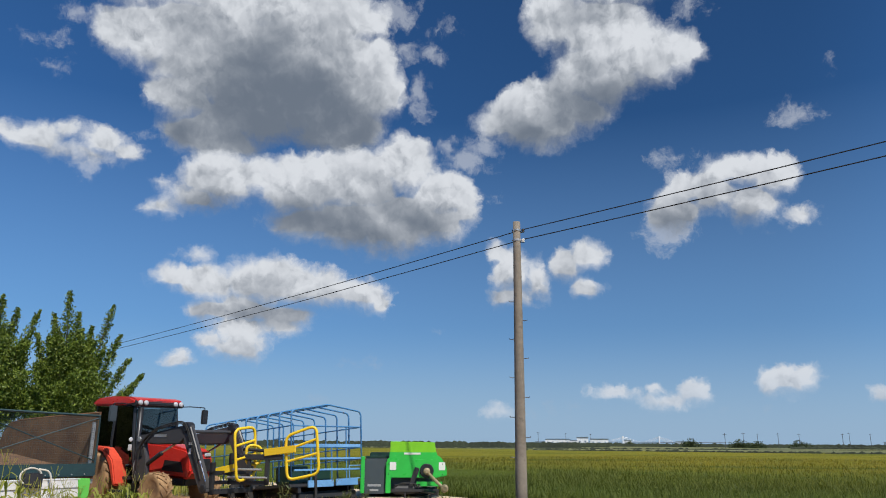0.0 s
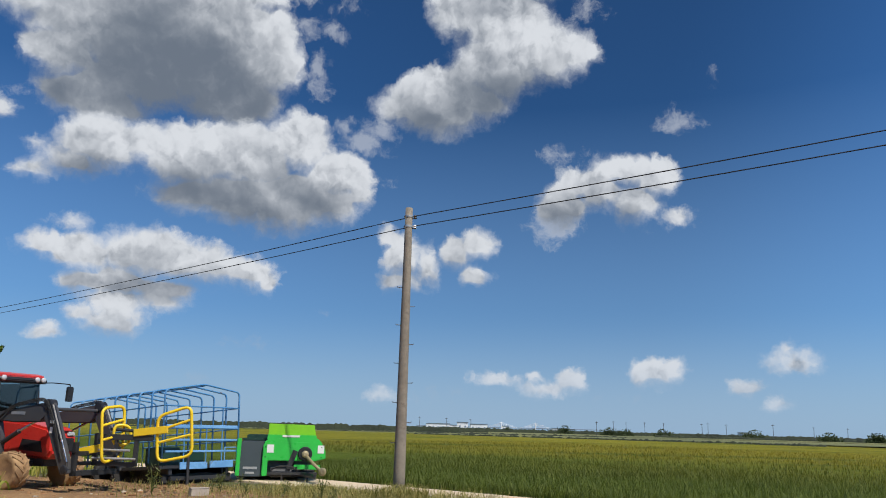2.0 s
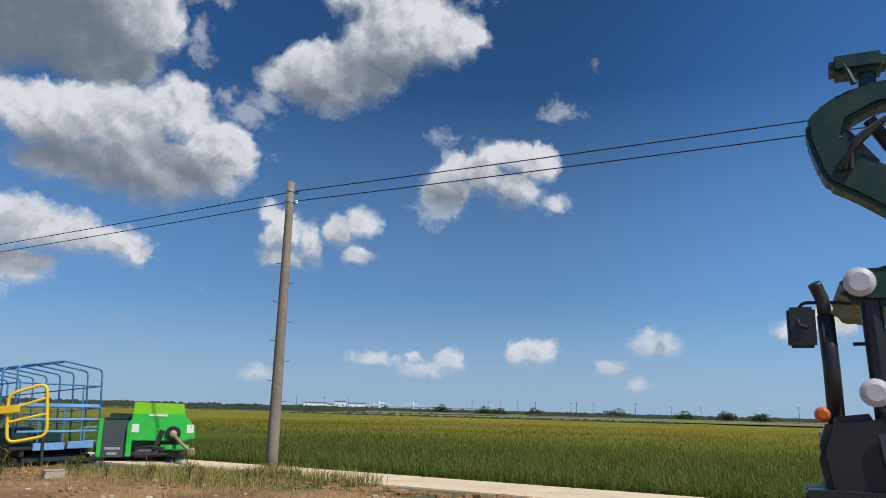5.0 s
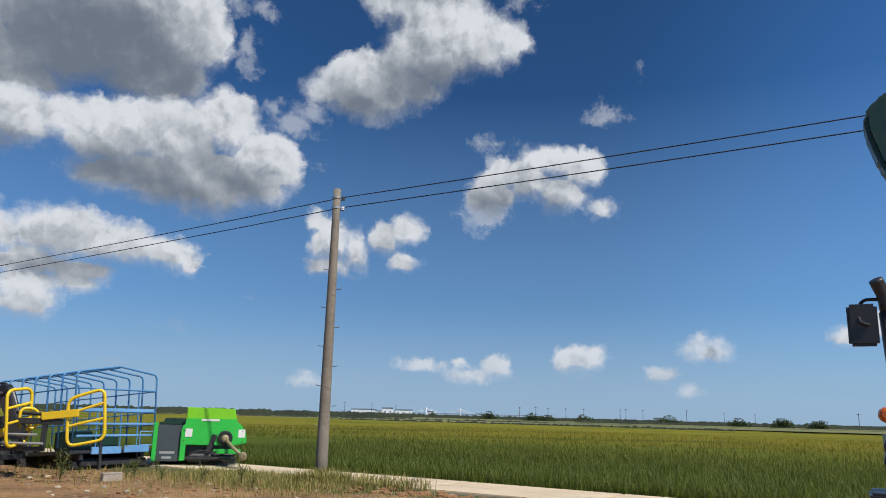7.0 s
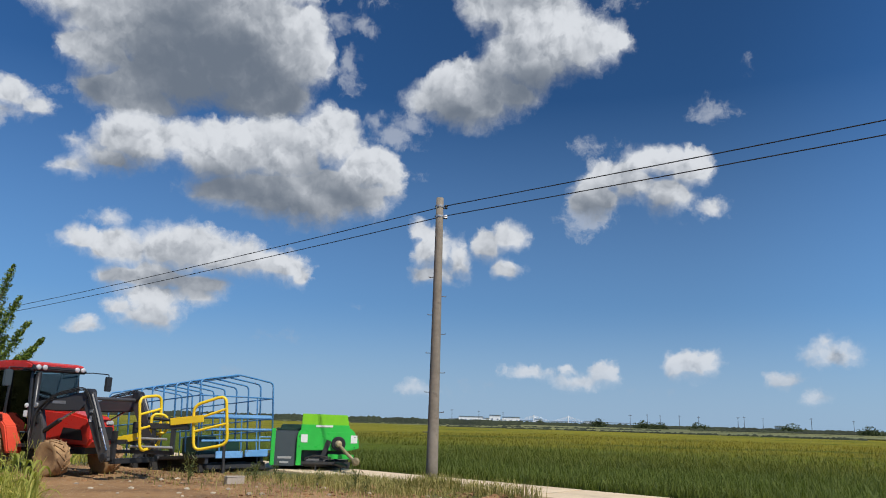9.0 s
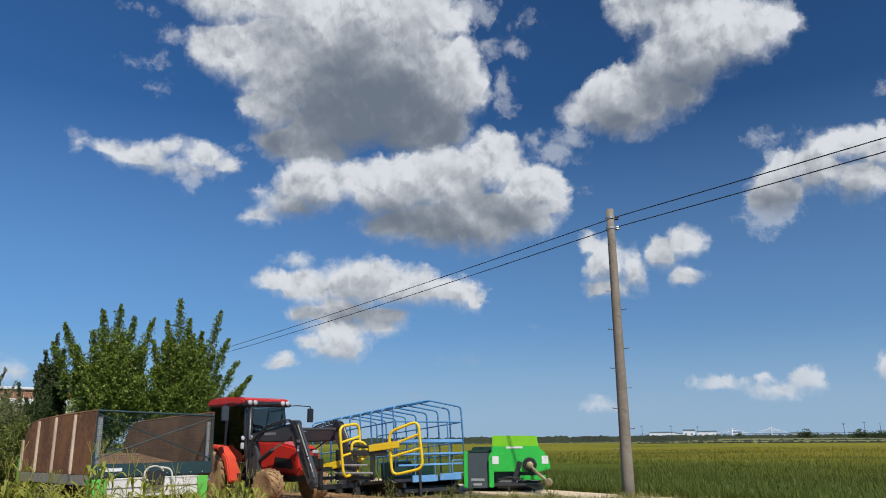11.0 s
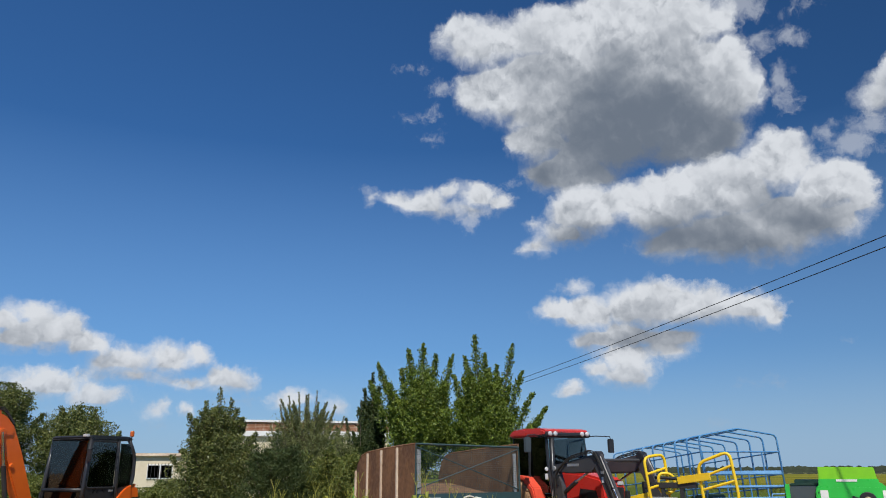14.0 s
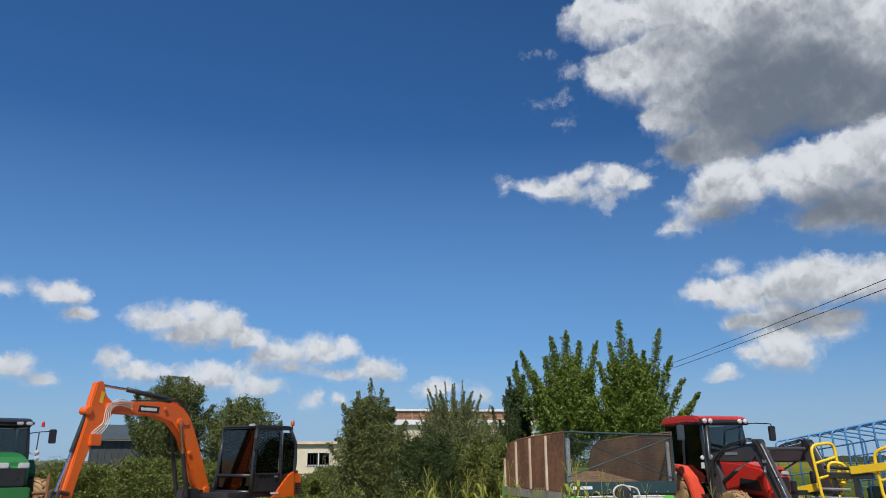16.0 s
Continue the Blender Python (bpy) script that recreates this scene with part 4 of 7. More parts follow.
def tree(name, at, limbs, leaf_mat, leaves, size, seed, label, category="tree", along=0.16, trunk=0.12, bare=0.25, filling=None, slim=0.62):
    """limbs: (start height, tip x, tip y, tip z). Leaves sit in sleeves round the limbs, and in filling: (x, y, z, radius, count) clumps."""
    rng = np.random.default_rng(seed)
    if size < 0.2:
        leaves, size = int(leaves * 2.0), size * 0.72
        filling = [(x, y, z, r, int(n * 2.0)) for x, y, z, r, n in filling or ()]
    root = thing(name, Matrix.Translation(at), label, category)
    top = max(l[3] for l in limbs)
    part("trunk", tube([(0, 0, -0.3), (0.03, 0.02, top * 0.3), (-0.02, 0.03, top * 0.6)], radius=trunk, taper=trunk * 0.45, sides=8), BARK, root, smooth=True)
    cloud = []
    for h, x, y, z in limbs:
        a, b = np.array((0, 0, h)), np.array((x, y, z))
        mid = (a + b) / 2 + np.array((x * 0.06, y * 0.06, -0.04 * (z - h)))
        pts = [a * (1 - u) ** 2 + mid * 2 * u * (1 - u) + b * u * u for u in np.linspace(0, 1, 7)]
        part("limb", tube([tuple(p) for p in pts], radius=trunk * 0.42, taper=0.012, sides=5), BARK, root, smooth=True)
        n = int(leaves / len(limbs))
        knots = bare + (1 - bare) * np.linspace(0.02, 0.985, 34) ** 0.85
        knot = rng.integers(0, 34, n)
        u = np.clip(knots[knot] + rng.normal(size=n) * 0.02, 0, 1)
        line = a * ((1 - u) ** 2)[:, None] + mid * (2 * u * (1 - u))[:, None] + b * (u * u)[:, None]
        wide = along * (1.25 - u) * (0.7 + 0.3 * np.sin(u * 31 + h * 7))
        # short side shoots give the limb a knotted outline
        aim = knot * 2.4 + seed + h * 5
        off = np.stack([np.cos(aim), np.sin(aim), 0.55 + 0 * u], 1) * (along * 2.6 * (1.1 - u) * rng.uniform(0, 1, n))[:, None]
        cloud.append(line + off + rng.normal(size=(n, 3)) * wide[:, None] * 0.5)
    for x, y, z, r, n in filling or ():
        p = rng.normal(size=(n, 3))
        p = p / np.linalg.norm(p, axis=1)[:, None] * (rng.uniform(0.35, 1.0, n) ** 0.5)[:, None] * r * np.array((1, 1, 0.85))
        lump = 1 + 0.35 * np.sin(p[:, :1] * 5 / r + seed) * np.cos(p[:, 2:] * 6 / r + x)
        cloud.append(np.array((x, y, z)) + p * lump)
    centres = np.concatenate(cloud)
    centres = centres[centres[:, 2] > 0.05]
    ob = quads_mesh("crown", leaf_quads(centres, size, rng, slim=slim), leaf_mat, root)
    return root


def side_on(az, tip):
    """Turns (sideways, depth, height) into place offsets as seen from the origin along a bearing."""
    s, d, h = tip
    a = radians(az)
    return (s * math.cos(a) + d * math.sin(a), -s * math.sin(a) + d * math.cos(a), h)


def limbs_of(az, rows, count, reach, low, top, seed):
    """Named limb tips (start, sideways, depth, height) and further random ones."""
    pick = random.Random(seed)
    out = [(r[0], *side_on(az, r[1:])) for r in rows]
    for _ in range(count):
        t = pick.uniform(0, 2 * math.pi)
        f = pick.uniform(0, 1)
        k = reach * (1 - 0.55 * f) * pick.uniform(0.6, 1)
        out.append((low + (top - low) * f * 0.55, k * math.cos(t), k * math.sin(t), low + 0.9 + (top - low - 0.9) * (0.35 + 0.6 * f) * pick.uniform(0.75, 1)))
    return out


tree("ginkgo_tree", bearing(-26.6, 32), limbs_of(-26.6, [(2.4, -0.32, 0, 7.25), (2.0, -0.75, 0.3, 6.4), (2.4, 0.09, 0.2, 6.5), (1.6, 1.3, 0, 6.85), (2.0, 0.63, 0.4, 6.0), (1.4, 1.66, 0, 5.7), (1.2, 2.05, -0.2, 4.75), (1.0, 2.63, 0.1, 4.2), (1.0, 2.34, -0.4, 3.8), (1.8, -1.25, 0.2, 5.6), (0.9, 1.87, 0.4, 3.4), (1.4, 1.1, -0.6, 5.1),
     (2.0, 0.3, -0.7, 5.5), (1.8, -0.5, -0.6, 5.6), (1.5, 0.8, -0.8, 4.4), (1.5, -1.1, -0.4, 4.4), (1.2, 1.4, 0.3, 4.2), (1.2, 0.2, -1.0, 4.2)], 26, 1.9, 0.9, 6.0, 3),
     GINKGO, 52000, 0.06, 3, "leafy green ginkgo with spiky upswept limbs", along=0.29, trunk=0.16, bare=0.1,
     filling=[(-0.2, 0, 2.7, 1.4, 3000), (-0.6, 0.2, 4.2, 0.9, 1500), (0.6, -0.3, 3.6, 0.9, 1400), (-0.4, 0, 5.2, 0.5, 500), (0.5, 0, 4.7, 0.5, 500)])
tree("ginkgo_tree", bearing(-31.4, 32.5), limbs_of(-31.4, [(1.6, -2.15, 0, 5.4), (1.8, -1.79, 0.1, 6.15), (2.2, -0.46, 0, 6.75), (2.4, 0.18, 0.1, 7.0), (2.2, 0.73, -0.1, 6.5), (1.8, 1.45, 0.2, 6.55), (1.4, -1.29, -0.4, 5.25), (1.6, 1.1, -0.5, 5.4), (2.0, -0.78, 0.4, 5.95), (1.8, 0.3, -0.7, 5.8), (1.5, -0.4, -0.9, 5.0)], 32, 2.2, 0.9, 6.3, 8),
     GINKGO, 56000, 0.06, 8, "dense green ginkgo standing behind the spreader trailer", along=0.29, trunk=0.16, bare=0.12,
     filling=[(0, 0, 2.8, 1.7, 3400), (-0.5, 0.2, 4.1, 1.2, 2200), (0.5, -0.2, 4.6, 1.0, 1700), (0.0, 0, 5.5, 0.7, 800), (1.2, 0, 3.6, 0.9, 1300)])
tree("fir_tree", bearing(-34.9, 34), limbs_of(-34.9, [(2, 0, 0, 5.9), (2, 0.3, 0, 5.3), (2, -0.35, 0, 5.2), (1.5, -0.6, 0, 4.4), (1.5, 0.6, 0, 4.3)], 14, 0.8, 1.0, 5.4, 5),
     NEEDLE, 7000, 0.07, 5, "slim dark conifer beside the ginkgo", along=0.2, trunk=0.08)
tree("broadleaf_tree", bearing(-46.0, 27), limbs_of(-46, [(1, 0.0, 0, 4.45), (0.8, -0.45, 0, 4.0), (0.8, 0.4, 0.1, 4.1), (0.6, 0.8, 0, 3.2), (0.6, -0.9, 0, 3.1)], 36, 1.7, 0.4, 4.3, 21),
     DEEP_LEAF, 24000, 0.046, 21, "dense dark green conical broadleaf tree", along=0.24, trunk=0.09, bare=0.1,
     filling=[(0, 0, 1.0, 1.45, 7500), (0.1, 0, 1.9, 1.2, 6000), (0, 0, 2.8, 0.8, 3200), (0, 0, 3.5, 0.4, 900)])
tree("willow_shrub", bearing(-39.7, 28), limbs_of(-39.7, [(0.2, s, d, h) for s, d, h in ((-1.0, 0, 4.0), (-0.7, 0.3, 4.35), (-0.35, 0, 4.45), (0, 0.2, 4.4), (0.3, 0, 4.5), (0.6, 0.2, 4.1), (0.95, 0, 4.0), (1.3, 0, 3.6), (-1.3, 0.2, 3.3), (1.5, 0.3, 3.1))], 70, 1.9, 0.2, 4.75, 31),
     WILLOW, 30000, 0.045, 31, "feathery grey-green willow shrub with upright shoots", "shrub", along=0.1, trunk=0.07, bare=0.25, slim=0.35,
     filling=[(0, 0, 1.2, 1.5, 4200), (0.5, 0, 1.9, 1.1, 2600), (-0.5, 0, 2.0, 1.1, 2400), (0, 0, 2.7, 1.35, 3400), (1.1, 0, 2.4, 0.9, 1500), (-1.0, 0, 2.5, 0.8, 1400)])
tree("pine_shrub", bearing(-41.9, 24.5), limbs_of(-41.9, [(0.3, 0, 0, 2.8), (0.3, -0.6, 0, 2.5), (0.3, 0.6, 0, 2.5)], 18, 1.3, 0.2, 2.7, 41),
     NEEDLE, 8000, 0.075, 41, "low dark green pine shrub", "shrub", along=0.3, trunk=0.06, slim=0.2, filling=[(0, 0, 0.9, 1.2, 4200), (0.2, 0, 1.6, 0.95, 2600)])
tree("young_pine", bearing(-35.8, 29), limbs_of(-35.8, [(0.8, 0, 0, 4.25), (1.0, -0.55, 0, 3.6), (1.0, 0.45, 0, 3.75), (0.9, -0.9, 0.1, 3.3), (0.8, 0.25, 0.3, 3.2)], 9, 0.8, 0.6, 3.4, 51),
     NEEDLE, 6000, 0.09, 51, "young pine with upright candle shoots", "tree", along=0.13, trunk=0.06, slim=0.16)
tree("shade_tree", bearing(-59.9, 38), limbs_of(-59.9, [(1.5, -0.2, 0, 5.45), (1.2, -1.6, 0, 4.8), (1.2, 1.3, 0.2, 5.1), (1.0, -2.0, 0, 3.9), (1, 1.9, 0, 4.2), (1.3, 0.6, 0, 5.45)], 16, 2.2, 1.0, 5.2, 61),
     DEEP_LEAF, 24000, 0.056, 61, "open dark green tree behind the excavator", along=0.36, trunk=0.14, bare=0.2, filling=[(0, 0, 3.6, 1.5, 4600), (-1.0, 0, 3.0, 1.0, 2600), (1.1, 0, 3.5, 1.0, 2600), (0, 0, 2.0, 1.3, 3600), (0.2, 0, 4.75, 0.95, 2600), (-1.1, 0.1, 4.2, 0.9, 2000), (1.2, 0.1, 4.6, 0.75, 1700)])
tree("shade_tree", bearing(-55.2, 37), limbs_of(-55.2, [(1.0, -0.5, 0, 4.4), (1, 0.8, 0, 4.35), (1, -1.5, 0, 3.7), (1, 1.9, 0, 3.4), (1, 0.2, 0, 4.5)], 16, 2.0, 0.8, 4.2, 71),
     DEEP_LEAF, 24000, 0.056, 71, "rounded dark green tree behind the cab", along=0.36, trunk=0.13, bare=0.15, filling=[(0, 0, 2.6, 1.5, 6000), (1.0, 0, 2.2, 1.2, 3600), (-1.1, 0, 2.2, 1.2, 3600), (0.2, 0, 1.2, 1.4, 3600), (0.3, 0, 3.75, 0.95, 2600), (-0.9, 0, 3.5, 0.85, 2000), (1.3, 0, 3.3, 0.85, 2000)])
for az, d, h, w, mat, seed, label in ((-61.5, 31, 1.9, 1.7, SCRUB, 81, "bright green weedy shrub behind the boom"), (-58.0, 32, 2.0, 1.6, SCRUB, 82, "leafy green shrub in rough grass"),
                                     (-64.5, 33, 1.6, 1.6, SCRUB, 83, "low green shrub by the dark shed"), (-48.6, 34, 1.5, 1.2, DEEP_LEAF, 84, "low dark shrub below the cream wall"),
                                     (-38.0, 25, 2.75, 1.7, SCRUB, 85, "tangled green shrub below the willow"), (-36.2, 24, 2.35, 1.4, SCRUB, 86, "leafy green shrub behind the trailer tail"),
                                     (-37.6, 29, 3.3, 1.8, DEEP_LEAF, 187, "dark green shrub below the flat-roofed building"), (-33.6, 29, 2.6, 1.5, DEEP_LEAF, 87, "dark green shrub at the foot of the ginkgo"), (-50.0, 30, 1.0, 1.3, SCRUB, 88, "low bright shrub in rough grass"),
                                     (-53.5, 34, 1.3, 1.6, SCRUB, 89, "low weedy shrub behind the excavator"), (-66.5, 40, 1.4, 2.0, SCRUB, 90, "low shrub beyond the green tractor")):
    tree("shrub", bearing(az, d), limbs_of(az, [(0.1, 0, 0, h * 0.95)], 9, w, 0.1, h, seed), mat, 5200, 0.046, seed, label, "shrub", along=0.28, trunk=0.04, bare=0.1,
         filling=[(0, 0, h * 0.4, w * 0.75, 4400), (w * 0.4, 0, h * 0.3, w * 0.55, 1900), (-w * 0.4, 0.1, h * 0.3, w * 0.55, 1900)])
for az, d, h, w, seed in ((13.4, 700, 5, 8, 91), (17.6, 620, 6, 14, 92), (20.8, 500, 3.6, 12, 93), (21.9, 480, 3, 10, 97), (24.6, 520, 2.8, 13, 94), (30.5, 470, 2.8, 14, 98), (38.0, 430, 4.4, 11, 95), (40.2, 430, 3.6, 10, 96), (35.2, 440, 2.6, 12, 99)):
    h *= 0.68
    tree("far_tree", bearing(az, d, -0.4), limbs_of(az, [(1, 0, 0, h)], 8, w * 0.4, 0.5, h, seed), FAR_LEAF, 900, 0.45, seed, "dark rounded tree far across the fields", "tree", along=w * 0.12, trunk=0.25,
         filling=[(0, 0, h * 0.55, w * 0.4, 500), (w * 0.3, 0, h * 0.4, w * 0.3, 300), (-w * 0.3, 0, h * 0.4, w * 0.3, 300)])


def corn_stalk(at, tall, seed):
    """A withered maize stalk with long arching leaves and a tassel."""
    rng = random.Random(seed)
    ob = thing("maize_plant", at, "yellowing green maize stalk with drooping leaves", "maize", "maize in front of the trailer")
    part("stalk", tube([(0, 0, -0.05), (0.02, 0, tall * 0.5), (0.03, 0.02, tall)], radius=0.012, taper=0.005, sides=5), WEED, ob)
    for k in range(7):
        a, h = k * 2.5 + rng.uniform(-0.5, 0.5), tall * (0.15 + 0.11 * k)
        r, up = rng.uniform(0.25, 0.5), rng.uniform(0.1, 0.32)
        c, s = math.cos(a), math.sin(a)
        bm = bmesh.new()
        rows = []
        for u in (0, 0.25, 0.5, 0.75, 1):
            w = 0.028 * math.sin(math.pi * min(1, 0.12 + u * 0.9)) + 0.002
            x, z = r * u, h + up * math.sin(u * 2.6) - 0.12 * u * u
            rows.append([bm.verts.new((c * x - s * w, s * x + c * w, z)), bm.verts.new((c * x, s * x, z - w * 0.4)), bm.verts.new((c * x + s * w, s * x - c * w, z))])
        for p, q in zip(rows, rows[1:]):
            bm.faces.new((p[0], p[1], q[1], q[0]))
            bm.faces.new((p[1], p[2], q[2], q[1]))
        part("leaf", bm, WEED, ob)
    part("tassel", tube(*[[(0.03, 0.02, tall), (0.03 + 0.09 * math.cos(a), 0.02 + 0.09 * math.sin(a), tall + 0.2)] for a in (0.4, 1.7, 3.0, 4.2, 5.4)], radius=0.003, sides=4), WEED, ob)
    return ob


pick = random.Random(17)
stalks = [corn_stalk(Matrix.Translation(bearing(-30, 14.0)), 1.35, 1), corn_stalk(Matrix.Translation(bearing(-27, 13.6)), 1.1, 2), corn_stalk(Matrix.Translation(bearing(-24, 14.2)), 0.9, 3)]
for k in range(84):
    az = pick.uniform(-43, -21)
    d = pick.uniform(12.6, 15.2)
    size = pick.uniform(0.7, 1.12) * (1.0 if az < -30 else 0.82)
    copy_thing(stalks[k % 3], Matrix.Translation(bearing(az, d)) @ Matrix.Rotation(pick.uniform(0, 6.28), 4, "Z")).scale = (size, size, size)

# ---- pole and wires ----


def concrete_pole():
    ob = thing("utility_pole", Matrix.Translation((1.87, 19.65, 0)), "tall weathered grey concrete utility pole with step bolts", "pole")
    part("shaft", tube(*[[(0, 0, -0.3 + 7.87 * k / 8) for k in range(9)]], radius=0.155, taper=0.098, sides=20), CONCRETE, ob, smooth=True)
    for k in range(9):
        h, s = 1.35 + 0.5 * k, 1 if k % 2 else -1
        r = 0.15 - 0.0065 * h
        part("step_bolt", tube([(s * r * 0.8, -0.02, h), (s * (r + 0.115), -0.02, h), (s * (r + 0.12), -0.02, h + 0.025)], radius=0.011, sides=6), STEEL, ob)
    for h in (7.33, 7.05):
        part("clamp_band", turned([(0.108, h - 0.03), (0.114, h - 0.026), (0.114, h + 0.026), (0.108, h + 0.03)], 20), ZINC, ob, "pale galvanised clamp band")
        part("insulator", turned([(0.02, h - 0.05), (0.05, h - 0.045), (0.032, h - 0.015), (0.05, h + 0.01), (0.03, h + 0.04), (0.012, h + 0.05)], 14, (0.17, -0.03, 0)), WHITE if h < 7.2 else STEEL, ob)
        part("bracket", block(((0.08, -0.05, h - 0.065), (0.2, -0.01, h - 0.05)), bevel=0.004), STEEL, ob)
        part("bolt_end", block(((-0.13, -0.02, h - 0.02), (-0.1, 0.02, h + 0.02)), bevel=0.004), STEEL, ob)


concrete_pole()
tail = thing("utility_pole", Matrix.Translation((1.87 - 0.675 * 62, 19.65 + 0.738 * 62, 0)), "distant concrete pole hidden among the trees", "pole")
part("shaft", tube([(0, 0, -0.3), (0, 0, 7.6)], radius=0.15, taper=0.1, sides=12), CONCRETE, tail)
near_pole = thing("utility_pole", Matrix.Translation((1.87 + 0.68 * 46, 19.65 - 0.733 * 46, 0)), "concrete pole that carries the wires on", "pole")
part("shaft", tube([(0, 0, -0.3), (0, 0, 7.7)], radius=0.15, taper=0.1, sides=12), CONCRETE, near_pole)
for h in (7.36, 7.08):
    for dx, dy, length, sag, rise in ((-0.675, 0.738, 62, 0.35, -0.05), (0.68, -0.733, 46, 0.25, 0.1)):
        side = 0.17
        pts = [(1.87 + side + dx * length * u, 19.65 + dy * length * u, h + rise * u - sag * 4 * u * (1 - u)) for u in (k / 14 for k in range(15))]
        tagged(part("power_line", tube(pts, radius=0.0125, sides=6), CABLE), "thin black wire strung between concrete poles", "wire", "wires on the pole")


# ---- the red tractor with its loader ----


def red_tractor():
    at = pose(-9.35, 22.7, 0, 0, 0, -31)
    ob = thing("tractor", at, "red and black farm tractor, muddy, with a charcoal front loader", "tractor", scale=1.07)
    for y in (-0.82, 0.82):
        wheel(ob, (0, y, 0.66), 0.7, 0.46, MUD_TYRE, ORANGE_RED, 18)
        wheel(ob, (2.25, y * 0.95, 0.4), 0.46, 0.4, MUD_TYRE, RUST, 14)
    part("chassis", block(((-0.4, -0.3, 0.5), (2.7, 0.3, 0.95)), ((0.1, -0.72, 0.72), (0.5, 0.72, 0.86)), ((2.2, -0.7, 0.5), (2.4, 0.7, 0.62)), bevel=0.03), STEEL, ob)
    part("floor_step", block(((0.55, -0.78, 0.62), (1.15, 0.78, 0.7)), ((0.6, -0.98, 0.32), (1.0, -0.78, 0.37)), bevel=0.01), BLACK, ob)
    # cab: posts, roof, glass
    roof = plate([(-0.62, 2.5), (1.1, 2.5), (1.16, 2.56), (1.12, 2.66), (0.9, 2.72), (0.1, 2.745), (-0.5, 2.70), (-0.64, 2.6)], -0.8, 0.8, "y", 0.05)
    roof_ob = part("roof", roof, RED, ob, "bright red cab roof with rounded edges", smooth=False)
    part("roof_visor", plate([(0.7, 2.47), (1.16, 2.47), (1.2, 2.53), (1.12, 2.63), (0.92, 2.64)], -0.78, 0.78, "y", 0.02), BLACK, roof_ob)
    for y in (-0.66, -0.48, 0.48, 0.66):
        part("work_lamp", turned([(0.055, 1.15), (0.068, 1.17), (0.068, 1.195), (0.05, 1.215), (0.012, 1.225)], 16, (0, y, 2.565), "x"), LAMP, roof_ob, "round clear work lamp")
    for x, y, r in ((-0.55, 0.7, 0.04), (1.02, 0.7, 0.045), (0.3, 0.76, 0.035)):
        for s in (-1, 1):
            lean = 0.08 if x > 1 else 0
            part("cab_post", tube([(x + lean + (0.12 if x > 1 else 0), s * y, 0.95), (x + lean, s * y, 1.6), (x - lean * 0.5, s * (y - 0.04), 2.52)], radius=r, sides=8), BLACK, ob)
    part("windscreen", plate([(-0.66, 1.35), (0.66, 1.35), (0.64, 2.5), (-0.64, 2.5)], 1.06, 1.075, "x", 0), GLASS, ob, "dark tinted windscreen")
    part("rear_window", plate([(-0.62, 1.4), (0.62, 1.4), (0.62, 2.48), (-0.62, 2.48)], -0.6, -0.585, "x", 0), DARK_GLASS, ob)
    for s in (-1, 1):
        y = s * 0.71
        part("cab_door", plate([(0.3, 0.98), (1.04, 1.0), (1.0, 2.48), (0.3, 2.48)], y - 0.008, y + 0.008, "y", 0), DARK_GLASS, ob, "glazed cab door")
        part("quarter_window", plate([(-0.5, 1.3), (0.26, 1.2), (0.26, 2.48), (-0.5, 2.48)], y - 0.008, y + 0.008, "y", 0), DARK_GLASS, ob)
        # the mudguard's sunlit look comes from its brighter red
        part("fender", plate([(-0.85, 0.75), (-0.68, 1.2), (-0.25, 1.46), (0.35, 1.42), (0.75, 1.12), (0.98, 0.5), (0.88, 0.46), (0.6, 1.02), (0.28, 1.32), (-0.2, 1.36), (-0.58, 1.14), (-0.75, 0.72)], s * 0.62, s * 1.02, "y", 0.03), ORANGE_RED, ob, "red mudguard in a brighter, sunlit tone")
        part("fender_panel", plate([(-0.5, 1.0), (-0.3, 1.4), (0.25, 1.4), (0.62, 0.85), (0.5, 0.7), (-0.3, 0.8)], s * 0.6, s * 0.64, "y", 0.01), RED, ob)
    part("seat", merged(block(((-0.2, -0.26, 1.15), (0.3, 0.26, 1.3)), ((-0.28, -0.25, 1.3), (-0.14, 0.25, 1.95)), bevel=0.05)), INTERIOR, ob)
    part("steering_wheel", tube(rounded([(0.62 + 0.04 * math.sin(a), 0.19 * math.cos(a), 1.62 + 0.19 * math.sin(a)) for a in (k * math.pi / 6 for k in range(12))], 0.04), radius=0.014, closed=True), INTERIOR, ob)
    part("dashboard", block(((0.68, -0.3, 1.0), (0.98, 0.3, 1.52)), bevel=0.05), INTERIOR, ob)
    # hood
    hood = plate([(1.1, 0.72), (2.85, 0.66), (2.98, 0.85), (2.94, 1.2), (2.78, 1.38), (2.1, 1.5), (1.1, 1.56)], -0.36, 0.36, "y", 0.06)
    hood_ob = part("hood", hood, RED, ob, "glossy red engine hood")
    part("grille", block(((2.92, -0.26, 0.84), (2.99, 0.26, 1.16)), bevel=0.02), BLACK, hood_ob)
    for s in (-1, 1):
        part("headlamp", block(((2.88, s * 0.2 - 0.1, 1.2), (2.95, s * 0.2 + 0.1, 1.3)), bevel=0.02), LAMP, hood_ob)
        part("side_vent", plate([(1.9, 0.86), (2.7, 0.82), (2.6, 1.08), (1.98, 1.12)], s * 0.345, s * 0.372, "y", 0.004), BLACK, hood_ob, "black louvred side vent")
    part("exhaust", tube([(1.2, -0.52, 0.95), (1.2, -0.56, 1.2), (1.12, -0.58, 1.35), (1.12, -0.58, 2.45)], radius=0.07, sides=12), BLACK, ob, "tall black exhaust stack", smooth=True)
